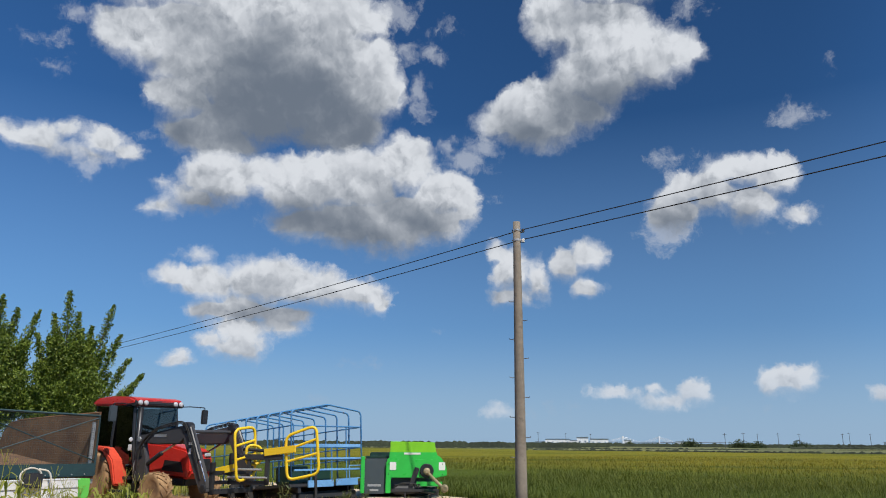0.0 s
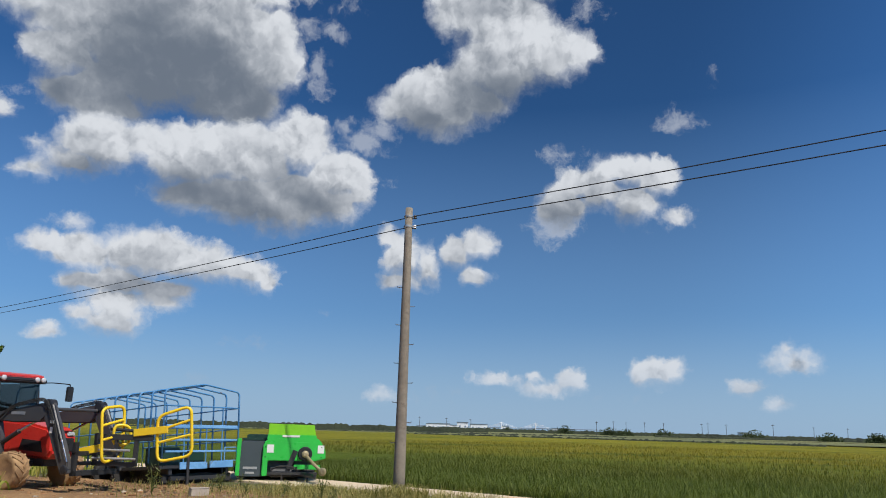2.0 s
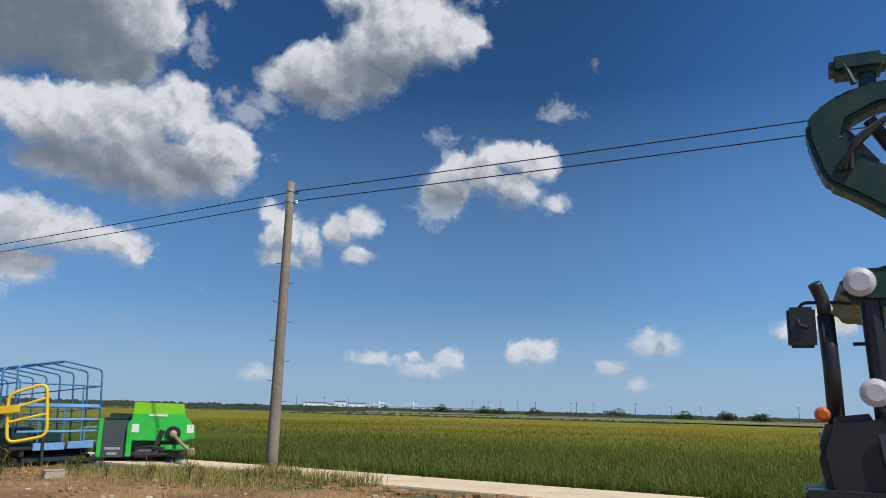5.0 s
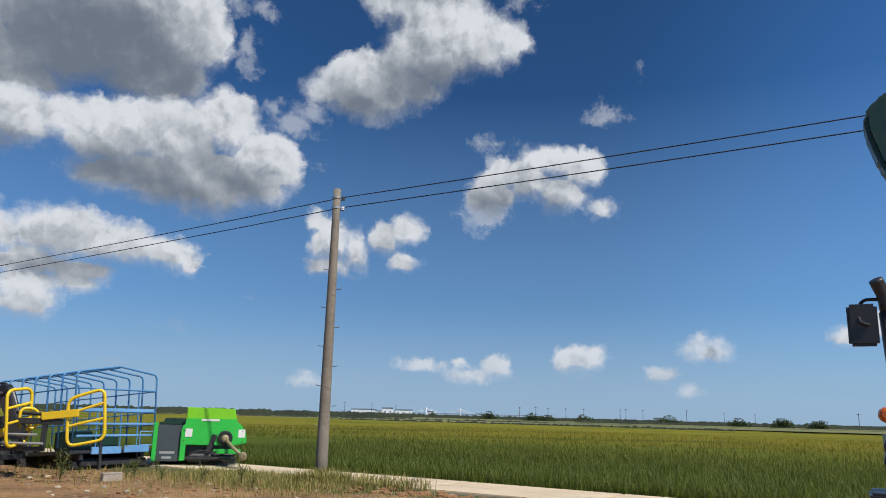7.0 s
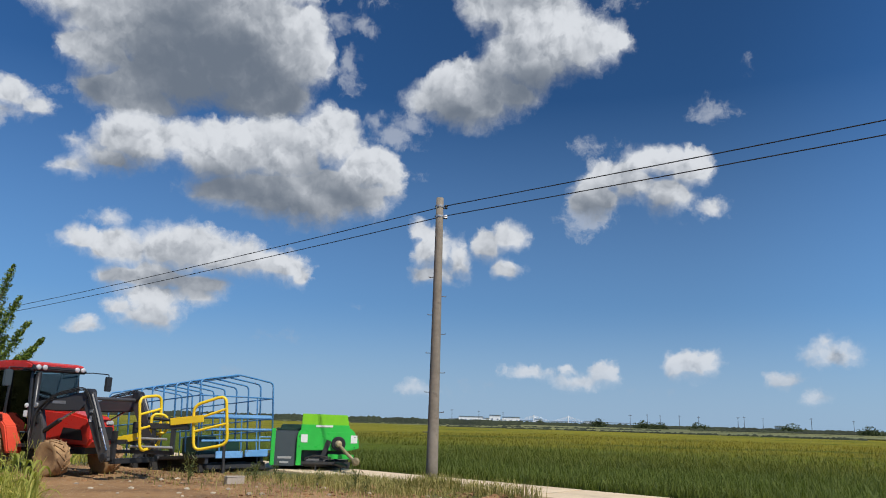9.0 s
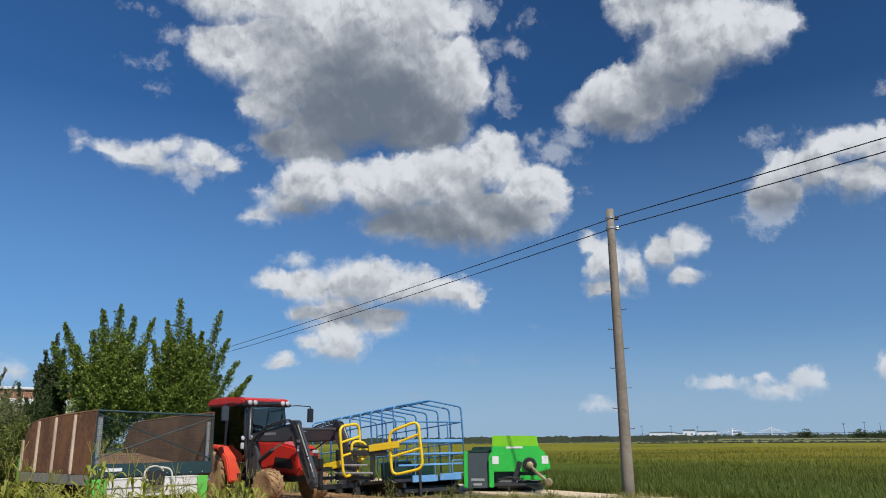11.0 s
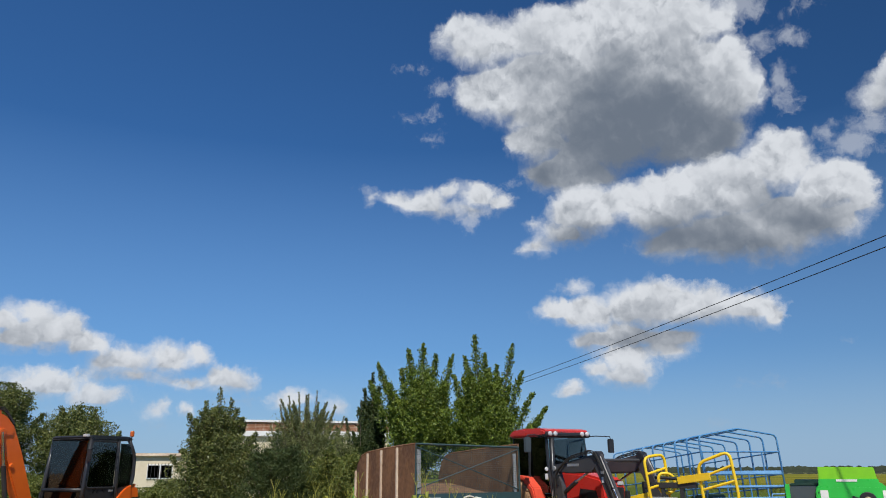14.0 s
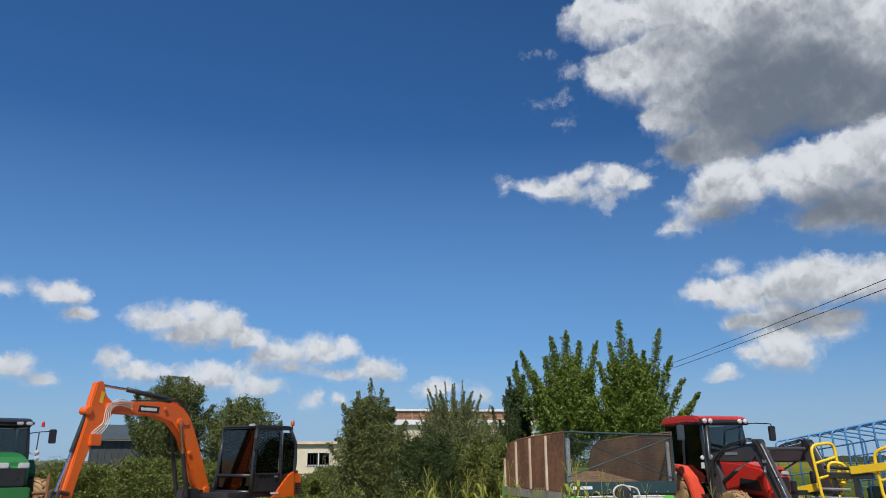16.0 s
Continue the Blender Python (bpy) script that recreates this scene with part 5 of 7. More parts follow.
    # lamps and mirrors
    for s in (-1, 1):
        reach = 1.64 if s > 0 else 1.36
        m = part("mirror_arm", tube(rounded([(1.0, s * 0.7, 2.5), (1.05, s * 1.1, 2.53), (1.05, s * reach, 2.52), (1.05, s * reach, 2.1)], 0.05, closed=False), radius=0.015, sides=6), BLACK, ob)
        part("mirror_head", block(((1.02, s * reach - 0.11, 2.06), (1.09, s * reach + 0.11, 2.46)), bevel=0.03), BLACK if s > 0 else SLATE, m)
        part("marker_lamp", turned([(0.05, -0.02), (0.06, 0.0), (0.045, 0.02)], 14, (1.13, s * 0.8, 1.62), "x"), LAMP, ob)
        part("lower_lamp", block(((1.1, s * 0.8 - 0.05, 1.34), (1.14, s * 0.8 + 0.05, 1.5)), bevel=0.015), LAMP, ob)
    # loader: subframe, arms, cylinders
    for s in (-1, 1):
        y = s * 0.74
        part("loader_mast", plate([(1.4, 0.6), (1.85, 0.6), (1.8, 1.15), (1.62, 1.6), (1.42, 1.66), (1.36, 1.3)], y - 0.07, y + 0.07, "y", 0.015), GREY_ARM, ob, "charcoal loader mast")
        arm = part("loader_arm", plate([(1.42, 1.72), (1.46, 1.54), (2.2, 1.5), (3.0, 1.52), (3.22, 1.7), (3.3, 1.9), (3.2, 1.98), (2.9, 1.94), (2.2, 1.82)], y - 0.07, y + 0.07, "y", 0.025), GREY_ARM, ob, "deep charcoal loader arm with pale lettering")
        part("logo_bar", block(((2.05, y - 0.076 if s < 0 else y + 0.07, 1.68), (2.5, y - 0.07 if s < 0 else y + 0.076, 1.75)), bevel=0), ZINC, arm)
        part("arm_pin", turned([(0.05, y - 0.1), (0.065, y - 0.09), (0.065, y + 0.09), (0.05, y + 0.1)], 14, (1.5, 0, 1.63), "y"), ZINC, arm)
        low = part("loader_foreleg", plate([(3.06, 1.9), (3.14, 2.0), (3.32, 1.98), (3.6, 1.5), (4.02, 0.7), (4.06, 0.42), (3.84, 0.38), (3.7, 0.62), (3.3, 1.3), (3.12, 1.6)], y - 0.065, y + 0.065, "y", 0.02), GREY_ARM, ob, "charcoal loader foreleg with pale wear")
        part("knuckle", turned([(0.1, y - 0.1), (0.125, y - 0.09), (0.125, y + 0.09), (0.1, y + 0.1)], 16, (3.2, 0, 1.92), "y"), BLACK, low)
        part("knuckle", turned([(0.08, y - 0.1), (0.1, y - 0.09), (0.1, y + 0.09), (0.08, y + 0.1)], 16, (3.95, 0, 0.5), "y"), BLACK, low)
        part("leg_label", block(((3.36, y - 0.071 if s < 0 else y + 0.065, 1.28), (3.44, y - 0.065 if s < 0 else y + 0.071, 1.42)), bevel=0), WHITE, low)
        part("lift_cylinder", tube([(1.66, y, 0.95), (2.3, y, 1.3)], radius=0.055, sides=10), BLACK, ob)
        part("lift_rod", tube([(2.3, y, 1.3), (2.95, y, 1.6)], radius=0.028, sides=8), CHROME, ob, "bright piston rod")
        part("tilt_cylinder", tube([(3.34, y + s * 0.05, 1.9), (3.74, y + s * 0.05, 1.15)], radius=0.05, sides=10), BLACK, ob)
        part("tilt_rod", tube([(3.74, y + s * 0.05, 1.15), (4.0, y + s * 0.05, 0.66)], radius=0.026, sides=8), CHROME, ob, "bright piston rod")
        for k in range(3):
            part("hydraulic_hose", tube(rounded([(1.5, y + s * 0.09, 0.85 + 0.05 * k), (1.6, y + s * (0.12 + 0.02 * k), 1.5), (2.1, y + s * 0.09, 1.86 + 0.03 * k), (3.16, y + s * 0.1, 2.04 + 0.03 * k), (3.46 + 0.04 * k, y + s * 0.1, 1.5), (3.86, y + s * 0.09, 0.72)], 0.25, closed=False), radius=0.014, sides=5), RUBBER, ob)
        part("hose_coupling", block(((3.4, y + s * 0.08, 1.5), (3.5, y + s * 0.12, 1.56)), bevel=0.006), ZINC, ob)
    for x, z in ((3.18, 1.82), (3.9, 0.62)):
        part("arm_tie", tube([(x, -0.74, z), (x, 0.74, z)], radius=0.045, sides=10), GREY_ARM, ob)
    part("quick_hitch", block(((4.0, -0.7, 0.36), (4.1, 0.7, 0.48)), ((4.0, -0.7, 0.8), (4.1, 0.7, 0.9)), ((4.0, -0.7, 0.36), (4.1, -0.58, 1.1)), ((4.0, 0.58, 0.36), (4.1, 0.7, 1.1)), bevel=0.012), BLACK, ob)
    for k in range(6):
        part("hose_bundle", tube(rounded([(1.32 + 0.03 * k, -0.74 - 0.02 * k, 0.55), (1.34 + 0.05 * k, -0.8, 1.0), (1.5, -0.72, 1.5 - 0.06 * k)], 0.1, closed=False), radius=0.016, sides=5), RUBBER if k % 3 else ZINC, ob)
    part("valve_block", block(((1.44, -0.84, 1.2), (1.66, -0.78, 1.4)), bevel=0.015), STEEL, ob)
    part("number_plate", block(((2.99, -0.17, 0.68), (3.005, 0.17, 0.78)), bevel=0), GREEN, ob)


red_tractor()


def bale_clamp():
    """The yellow bale clamp on the loader: a black carrier with two rounded frames."""
    at = pose(-4.98, 20.15, 0, 0, 0, -12)
    ob = thing("bale_clamp", at, "yellow tubular bale clamp on a black carrier frame", "bale clamp")
    part("carrier", block(((-0.72, -0.05, 0.62), (-0.62, 0.06, 1.4)), ((0.3, -0.05, 0.62), (0.4, 0.06, 1.4)), ((-0.72, -0.05, 0.62), (0.4, 0.06, 0.72)), ((-0.72, -0.06, 1.24), (0.75, 0.06, 1.38)), ((-0.2, -0.04, 0.7), (-0.12, 0.05, 1.3)), bevel=0.012), STEEL, ob)
    part("carrier_rail", tube([(-0.7, -0.1, 0.8), (0.4, -0.1, 0.8)], [(-0.55, -0.12, 1.0), (0.25, -0.12, 1.0)], radius=0.03, sides=8), ZINC, ob)
    frames = (((0.92, -0.02, 0.74), (1.74, 0.1, 0.92), (1.6, 0.1, 2.12), (0.82, -0.02, 1.84)), ((-0.32, -0.32, 0.68), (-0.12, 0.3, 0.86), (-0.2, 0.28, 2.08), (-0.46, -0.36, 2.0)), ((-0.28, 0.05, 1.1), (0.04, 0.3, 1.14), (0.02, 0.3, 1.58), (-0.3, 0.05, 1.62)))
    for corners in frames:
        f = part("clamp_frame", tube(rounded(corners, 0.2), radius=0.038, sides=10, closed=True), YELLOW, ob, "rounded yellow tube frame", smooth=True)
        a, b, c, d = (Vector(p) for p in corners)
        if (d - a).length > 1.0:
            part("cross_tube", tube([a.lerp(d, 0.42), b.lerp(c, 0.42)], [a.lerp(d, 0.68), b.lerp(c, 0.72)], radius=0.032, sides=8), YELLOW, f)
    part("sliding_arm", block(((0.45, -0.1, 1.29), (1.3, -0.02, 1.47)), bevel=0.01, turn=Matrix.Rotation(radians(-7), 4, "Y")), YELLOW, ob, "flat yellow sliding arm")
    part("sliding_arm", block(((-0.86, -0.14, 1.22), (-0.24, -0.06, 1.4)), bevel=0.01, turn=Matrix.Rotation(radians(-12), 4, "Y") @ Matrix.Translation((0.02, 0, -0.18))), YELLOW, ob, "flat yellow sliding arm")
    part("clamp_ram", tube([(-0.4, 0.1, 1.5), (0.35, 0.1, 1.46)], radius=0.04, sides=8), STEEL, ob)


bale_clamp()


# ---- blue livestock rack on its low trailer ----


def blue_rack():
    w, deep, high = 2.7, 4.8, 2.675
    at = Matrix.Translation((-4.49, 22.55, 0)) @ Matrix.Rotation(radians(47), 4, "Z") @ Matrix.Translation((0, 0, 0.55)) @ Matrix.Rotation(radians(-4.7), 4, "X") @ Matrix.Translation((0, 0, -0.55))
    ob = thing("cargo_rack", at, "worn blue tubular cargo rack on a low trailer", "trailer rack")
    hoops = 9
    for k in range(hoops):
        y = deep * k / (hoops - 1)
        part("hoop", tube(rounded([(0, y, 0.6), (0, y, high - 0.06), (w * 0.5, y, high + 0.16), (w, y, high - 0.02), (w, y, 0.6)], 0.14, closed=False), radius=0.026, sides=8), BLUE, ob, "blue bent-tube hoop", smooth=True)
    part("ridge_tube", tube([(w * 0.5, 0, high + 0.12), (w * 0.5, deep, high + 0.12)], radius=0.02, sides=8), BLUE, ob)
    for h in (high - 0.5, 1.55, 1.2):
        for x in (0, w):
            part("side_rail", tube([(x, 0, h), (x, deep, h)], radius=0.02, sides=8), BLUE, ob)
        part("end_rail", tube([(0, 0, h), (w, 0, h)], radius=0.022, sides=8), BLUE, ob)
    for x in (0.72, 1.5, 2.08):
        part("end_post", tube([(x, 0, 0.6), (x, 0, high - 0.5 if x > 2 else 1.55)], radius=0.02, sides=8), BLUE, ob)
    for h, t in ((1.6, 0.1), (1.22, 0.06), (0.9, 0.06)):
        part("end_board", block(((0.1, -0.03, h - t / 2), (w - 0.05, 0.02, h + t / 2)), bevel=0.01), PALE_BLUE, ob, "chipped pale blue board")
    part("gate_frame", tube(rounded([(w - 0.55, -0.05, 0.62), (w - 0.08, -0.05, 0.62), (w - 0.08, -0.05, 1.0), (w - 0.55, -0.05, 1.0)], 0.03), radius=0.018, closed=True, sides=6), PALE_BLUE, ob)
    bed = part("bed", block(((-0.1, -0.05, 0.42), (w + 0.1, deep, 0.52)), bevel=0.02), STEEL, ob)
    part("tail_board", block(((0.55, -0.1, 0.4), (1.5, -0.05, 0.6)), ((1.6, -0.1, 0.42), (2.45, -0.05, 0.62)), bevel=0.01), PALE_BLUE, bed, "chipped pale blue tail board")
    for s in (0.25, w - 0.45):
        part("bed_beam", block(((s, 0, 0.26), (s + 0.12, deep, 0.42)), bevel=0.01), STEEL, bed)
    # two dark blocks added to stand for deep shade and clutter below the bed
    part("dark_chassis_fill", block(((0.5, 0.4, 0.06), (w - 0.5, deep - 0.2, 0.3)), bevel=0.02), STEEL, ob)
    part("shade_filler", block(((0.12, 0.12, 0.02), (w - 0.12, deep - 0.3, 0.27)), bevel=0.03), RUBBER, ob, "dark filler for the shade and clutter below the bed")
    part("spare_beam", block(((0.3, -0.02, 0.1), (2.3, 0.08, 0.22)), bevel=0.015), STEEL, ob)
    for y in (1.9, 2.9):
        for x in (0.1, w - 0.1):
            wheel(ob, (x, y, 0.14 + 0.083 * y), 0.36, 0.22, RUBBER, RUST, 14)
    part("prop_leg", tube([(0.8, -0.12, 0.9), (0.8, -0.12, -0.05)], radius=0.045, sides=6), STEEL, ob, "dark steel prop leg")
    part("prop_leg", tube([(2.2, 0.1, 0.45), (2.2, 0.1, -0.2)], radius=0.03, sides=6), STEEL, ob)
    part("crate", block(((0.3, 0.5, 0.53), (1.0, 1.2, 1.05)), ((1.4, 0.8, 0.53), (2.1, 1.6, 0.95)), bevel=0.03), DARKGREEN, ob)


blue_rack()


# ---- green square baler ----


def baler():
    at = pose(-1.84, 24.42, -0.03, 0, 0, 4)
    ob = thing("square_baler", at, "bright green square baler with a yellow drive shaft", "baler")
    part("front_housing", plate([(-0.06, 0.2), (0.1, 0.2), (0.1, 0.66), (1.52, 0.66), (1.86, 0.74), (1.84, 1.0), (1.7, 1.24), (0.0, 1.24), (-0.06, 1.1)], -0.04, 0.5, "y", 0.02), GREEN, ob, "bright green front housing")
    part("sloped_panel", plate([(-0.04, 1.2), (1.74, 1.2), (1.6, 1.34), (0.12, 1.34)], -0.03, 0.4, "y", 0.015), GREEN, ob)
    lid = part("lid", plate([(0.06, 1.3), (1.54, 1.3), (1.47, 1.75), (0.07, 1.77)], 0.02, 0.1, "y", 0.012), LIME, ob, "yellow-green hinged lid")
    part("lid_flap", plate([(0.04, 1.28), (1.56, 1.28), (1.54, 1.44), (0.05, 1.44)], -0.02, 0.03, "y", 0.01), GREEN, lid)
    part("logo_bar", block(((0.5, -0.034, 1.37), (1.02, -0.024, 1.43)), bevel=0), WHITE, lid, "white lettering bar")
    part("body", block(((-0.72, 0.2, 0.2), (1.4, 2.6, 1.24)), bevel=0.03), SLATE, ob, "slate grey bale chamber")
    part("side_panel", plate([(-0.74, 0.18), (-0.08, 0.18), (-0.08, 1.22), (-0.74, 1.22)], 0.08, 0.2, "y", 0.01), SLATE, ob, "slate grey side panel")
    part("logo_bar", block(((-0.62, 0.072, 0.4), (-0.2, 0.08, 0.47)), ((-0.55, 0.072, 0.26), (-0.28, 0.08, 0.32)), bevel=0), ZINC, ob)
    part("corner_post", block(((-0.84, 0.0, 0.2), (-0.72, 0.2, 1.3)), bevel=0.01), GREEN, ob)
    part("top_frame", block(((-0.72, 0.3, 1.24), (1.4, 0.42, 1.32)), ((-0.6, 1.2, 1.24), (0.6, 1.6, 1.42)), bevel=0.03), DARKGREEN, ob)
    for x in (0.06, 1.6):
        part("warning_label", block(((x, -0.052, 0.9), (x + 0.2, -0.042, 1.14)), bevel=0), WHITE, ob, "white warning label")
    for z in (0.78, 1.08):
        for x in (0.02, 1.72):
            part("bolt", turned([(0.016, -0.06), (0.018, -0.05), (0.018, -0.04)], 8, (x, 0, z), "y"), STEEL, ob)
    part("intake", turned([(0.2, -0.12), (0.22, -0.1), (0.22, 0.0), (0.19, 0.02)], 24, (1.22, 0, 0.88), "y"), BLACK, ob, "black drive shaft shroud")
    shaft = part("drive_shaft", tube([(1.22, -0.12, 0.86), (1.45, -0.5, 0.62), (1.68, -0.95, 0.42)], radius=0.05, sides=12), BRASS, ob, "worn yellow telescopic drive shaft", smooth=True)
    part("shaft_joint", turned([(0.05, -0.12), (0.1, -0.08), (0.11, 0.02), (0.08, 0.1)], 16, (1.22, -0.14, 0.87), "y"), BRASS, shaft)
    part("shaft_joint", turned([(0.06, -0.1), (0.11, -0.06), (0.12, 0.04), (0.06, 0.1)], 16, (1.72, -1.0, 0.4), "y"), BRASS, shaft)
    part("drawbar", merged(tube([(0.9, 0.3, 0.3), (1.5, -1.0, 0.26)], radius=0.06, sides=8), block(((0.1, -0.3, 0.26), (1.6, -0.18, 0.34)), bevel=0.01)), STEEL, ob, "black steel drawbar")
    part("bracket", plate([(0.62, 0.3), (0.75, 0.3), (1.0, 0.95), (0.85, 1.0)], -0.12, -0.06, "y", 0.01), STEEL, ob)
    part("lower_frame", block(((0.9, -0.2, 0.42), (1.7, -0.1, 0.56)), bevel=0.01), GREEN, ob)
    part("hose_loops", tube(*[rounded([(0.2, -0.1, 0.36 + 0.03 * k), (0.45, -0.16, 0.54 - 0.02 * k), (0.8, -0.18, 0.5), (1.0, -0.2, 0.36 + 0.04 * k)], 0.12, closed=False) for k in range(4)], radius=0.014, sides=5), RUBBER, ob)
    part("pickup_reel", tube([(0.2, 0.1, 0.3), (1.5, 0.1, 0.3)], radius=0.14, sides=14), STEEL, ob)
    part("stand_leg", tube([(0.55, -0.25, 0.3), (0.55, -0.25, -0.05)], [(1.3, -0.6, 0.3), (1.3, -0.6, -0.05)], radius=0.03, sides=6), STEEL, ob)
    for x in (-0.6, 1.3):
        wheel(ob, (x, 1.4, 0.34), 0.34, 0.24, RUBBER, ZINC, 14)


baler()


# ---- spreader trailer and the implement before it ----


def spreader_trailer():
    at = Matrix.Translation((-9.57, 15.28, 0)) @ Matrix.Rotation(radians(54.1), 4, "Z")
    w, deep = 2.75, 4.3
    ob = thing("spreader_trailer", at, "rusty compost spreader trailer with a dark green mesh front guard", "trailer")
    part("front_panel", block(((-0.02, -0.03, 0.92), (w, 0.03, 1.2)), bevel=0.01), TEAL, ob, "dark teal front panel")
    part("logo_bar", block(((0.14, -0.038, 1.04), (0.62, -0.032, 1.11)), bevel=0), WHITE, ob, "white lettering bar")
    for k in range(9):
        part("bolt", turned([(0.014, -0.045), (0.016, -0.036), (0.016, -0.03)], 8, (0.2 + 0.29 * k, 0, 0.97), "y"), ZINC, ob)
    part("guard_frame", tube([(0, 0, 0.95), (0, 0, 2.31), (w, 0, 2.24), (w, 0, 0.95)], radius=0.032, sides=6), TEAL, ob, "dark green steel guard frame")
    part("guard_brace", tube([(0, 0, 2.25), (w, 0, 1.25)], [(0, 0, 1.3), (w, 0, 2.2)], radius=0.014, sides=6), TEAL, ob)
    strands = [[(0, 0, 1.22 + 0.05 * k), (w, 0, 1.22 + 0.05 * k)] for k in range(21)] + [[(0.05 * k, 0, 1.2), (0.05 * k, 0, 2.28)] for k in range(1, 55)]
    part("guard_mesh", tube(*strands, radius=0.0022, sides=3, ends=False), TEAL, ob, "fine wire mesh")
    for x0, x1, h in ((0.04, 0.14, 2.2), (w - 0.14, w - 0.06, 2.1)):
        part("post_strip", block(((x0, 0.02, 1.2), (x1, 0.06, h)), bevel=0.008), ZINC, ob)
    # side walls dip towards the tail; the far one shows its inner face
    for x, more in ((0.0, 0.0), (w, 0.42)):
        top = [(0.0, 2.3), (0.9, 2.28), (2.2, 2.24), (3.3 + more, 2.18), (3.8 + more, 2.1), (4.08 + more, 1.9), (4.24 + more, 1.55), (deep + more, 1.2)]
        side = [(0.0, 0.98)] + top + [(deep + more, 0.98)]
        wall = part("side_wall", plate(side, x - 0.025, x + 0.025, "x", 0.006), RUST if x == 0 else MANURE, ob, "rusted brown sheet steel wall" if x == 0 else "steel wall caked with dry compost")
        for y in (1.05, 2.15, 3.2, 4.15):
            h = np.interp(y, [p[0] for p in top], [p[1] for p in top])
            part("rib", block(((x - 0.075 if x == 0 else x + 0.026, y - 0.035, 0.98), (x - 0.026 if x == 0 else x + 0.075, y + 0.035, h - 0.02)), bevel=0.008), RIB, wall, "worn cream upright rib")
        part("wall_cap", tube([(x, a, b + 0.012) for a, b in top], radius=0.028, sides=6), RUST, wall)
    part("load", plate([(0.3, 0.96), (1.0, 1.12), (2.2, 1.22), (3.2, 1.32), (deep - 0.5, 1.38), (deep - 0.2, 1.32), (deep - 0.1, 0.96)], 0.06, w - 0.06, "x", 0.05), MANURE, ob, "dry brown compost load with straw flecks")
    part("floor", block(((0, 0, 0.86), (w, deep, 0.95)), bevel=0.01), RUST, ob)
    part("chassis_beam", block(((-0.03, 0.05, 0.76), (0.06, deep, 0.97)), ((w - 0.06, 0.05, 0.76), (w + 0.03, deep, 0.97)), bevel=0.01), ZINC, ob, "grey steel side beam")
    part("under_frame", block(((0.4, 0.1, 0.55), (0.6, deep, 0.76)), ((w - 0.6, 0.1, 0.55), (w - 0.4, deep, 0.76)), ((0.2, 2.2, 0.42), (w - 0.2, 2.5, 0.56)), bevel=0.01), STEEL, ob)
    for x in (0.18, w - 0.18):
        for y in (1.9, 2.8):
            wheel(ob, (x, y, 0.42), 0.42, 0.3, RUBBER, ZINC, 14)
    for x in (0.0, w - 0.3):
        part("tail_gear", block(((x, deep, 0.7), (x + 0.3, deep + 0.22, 1.3 if x == 0 else 1.1)), bevel=0.02), FLUO, ob, "green tail gear housing")
    part("beater", tube([(0.3, deep + 0.1, 1.0), (w - 0.3, deep + 0.1, 1.0)], radius=0.13, sides=12), STEEL, ob)


spreader_trailer()


def seed_hopper():
    at = Matrix.Translation((-9.35, 14.9, 0)) @ Matrix.Rotation(radians(54.1), 4, "Z")
    ob = thing("seed_hopper", at, "galvanised seed hopper with light green end posts", "implement")
    w = 2.55
    part("hopper_front", block(((0.28, -0.12, 0.72), (w - 0.2, -0.08, 0.9)), ((0.28, -0.1, 0.52), (w - 0.2, -0.06, 0.72)), ((0.28, -0.13, 0.885), (w - 0.2, 0.2, 0.905)), bevel=0.008), GALVANISED, ob, "dull galvanised sheet front")
    for x0, x1, y in ((0.0, 0.28, -1), (w - 0.22, w, 1)):
        part("end_post", plate([(x0, 0.0), (x1, 0.0), (x1 + 0.02, 0.9), (x0 - 0.04, 0.9), (x0 + 0.03, 0.5)], -0.14, 0.2, "y", 0.012), FLUO, ob, "light green painted end post")
    part("beam", block(((0.1, -0.1, 0.26), (w - 0.1, 0.08, 0.4)), bevel=0.012), FLUO, ob)
    part("back_sheet", block(((0.2, 0.14, 0.4), (w - 0.2, 0.18, 0.86)), bevel=0.005), STEEL, ob)
    part("hose_coil", tube(rounded([(1.25 + 0.22 * math.cos(a), -0.2, 0.98 + 0.17 * math.sin(a)) for a in (k * 0.55 for k in range(12))], 0.05, closed=False), rounded([(1.4, -0.2, 1.12), (1.62, -0.22, 1.08), (1.68, -0.24, 0.8), (1.8, -0.22, 0.5), (1.84, -0.22, 0.1)], 0.12, closed=False), radius=0.02, sides=6), HOSE, ob, "looped cream plastic hose", smooth=True)
    part("gear_box", block(((1.1, -0.22, 0.75), (1.5, -0.1, 1.05)), bevel=0.02), STEEL, ob)


seed_hopper()


# ---- orange excavator ----


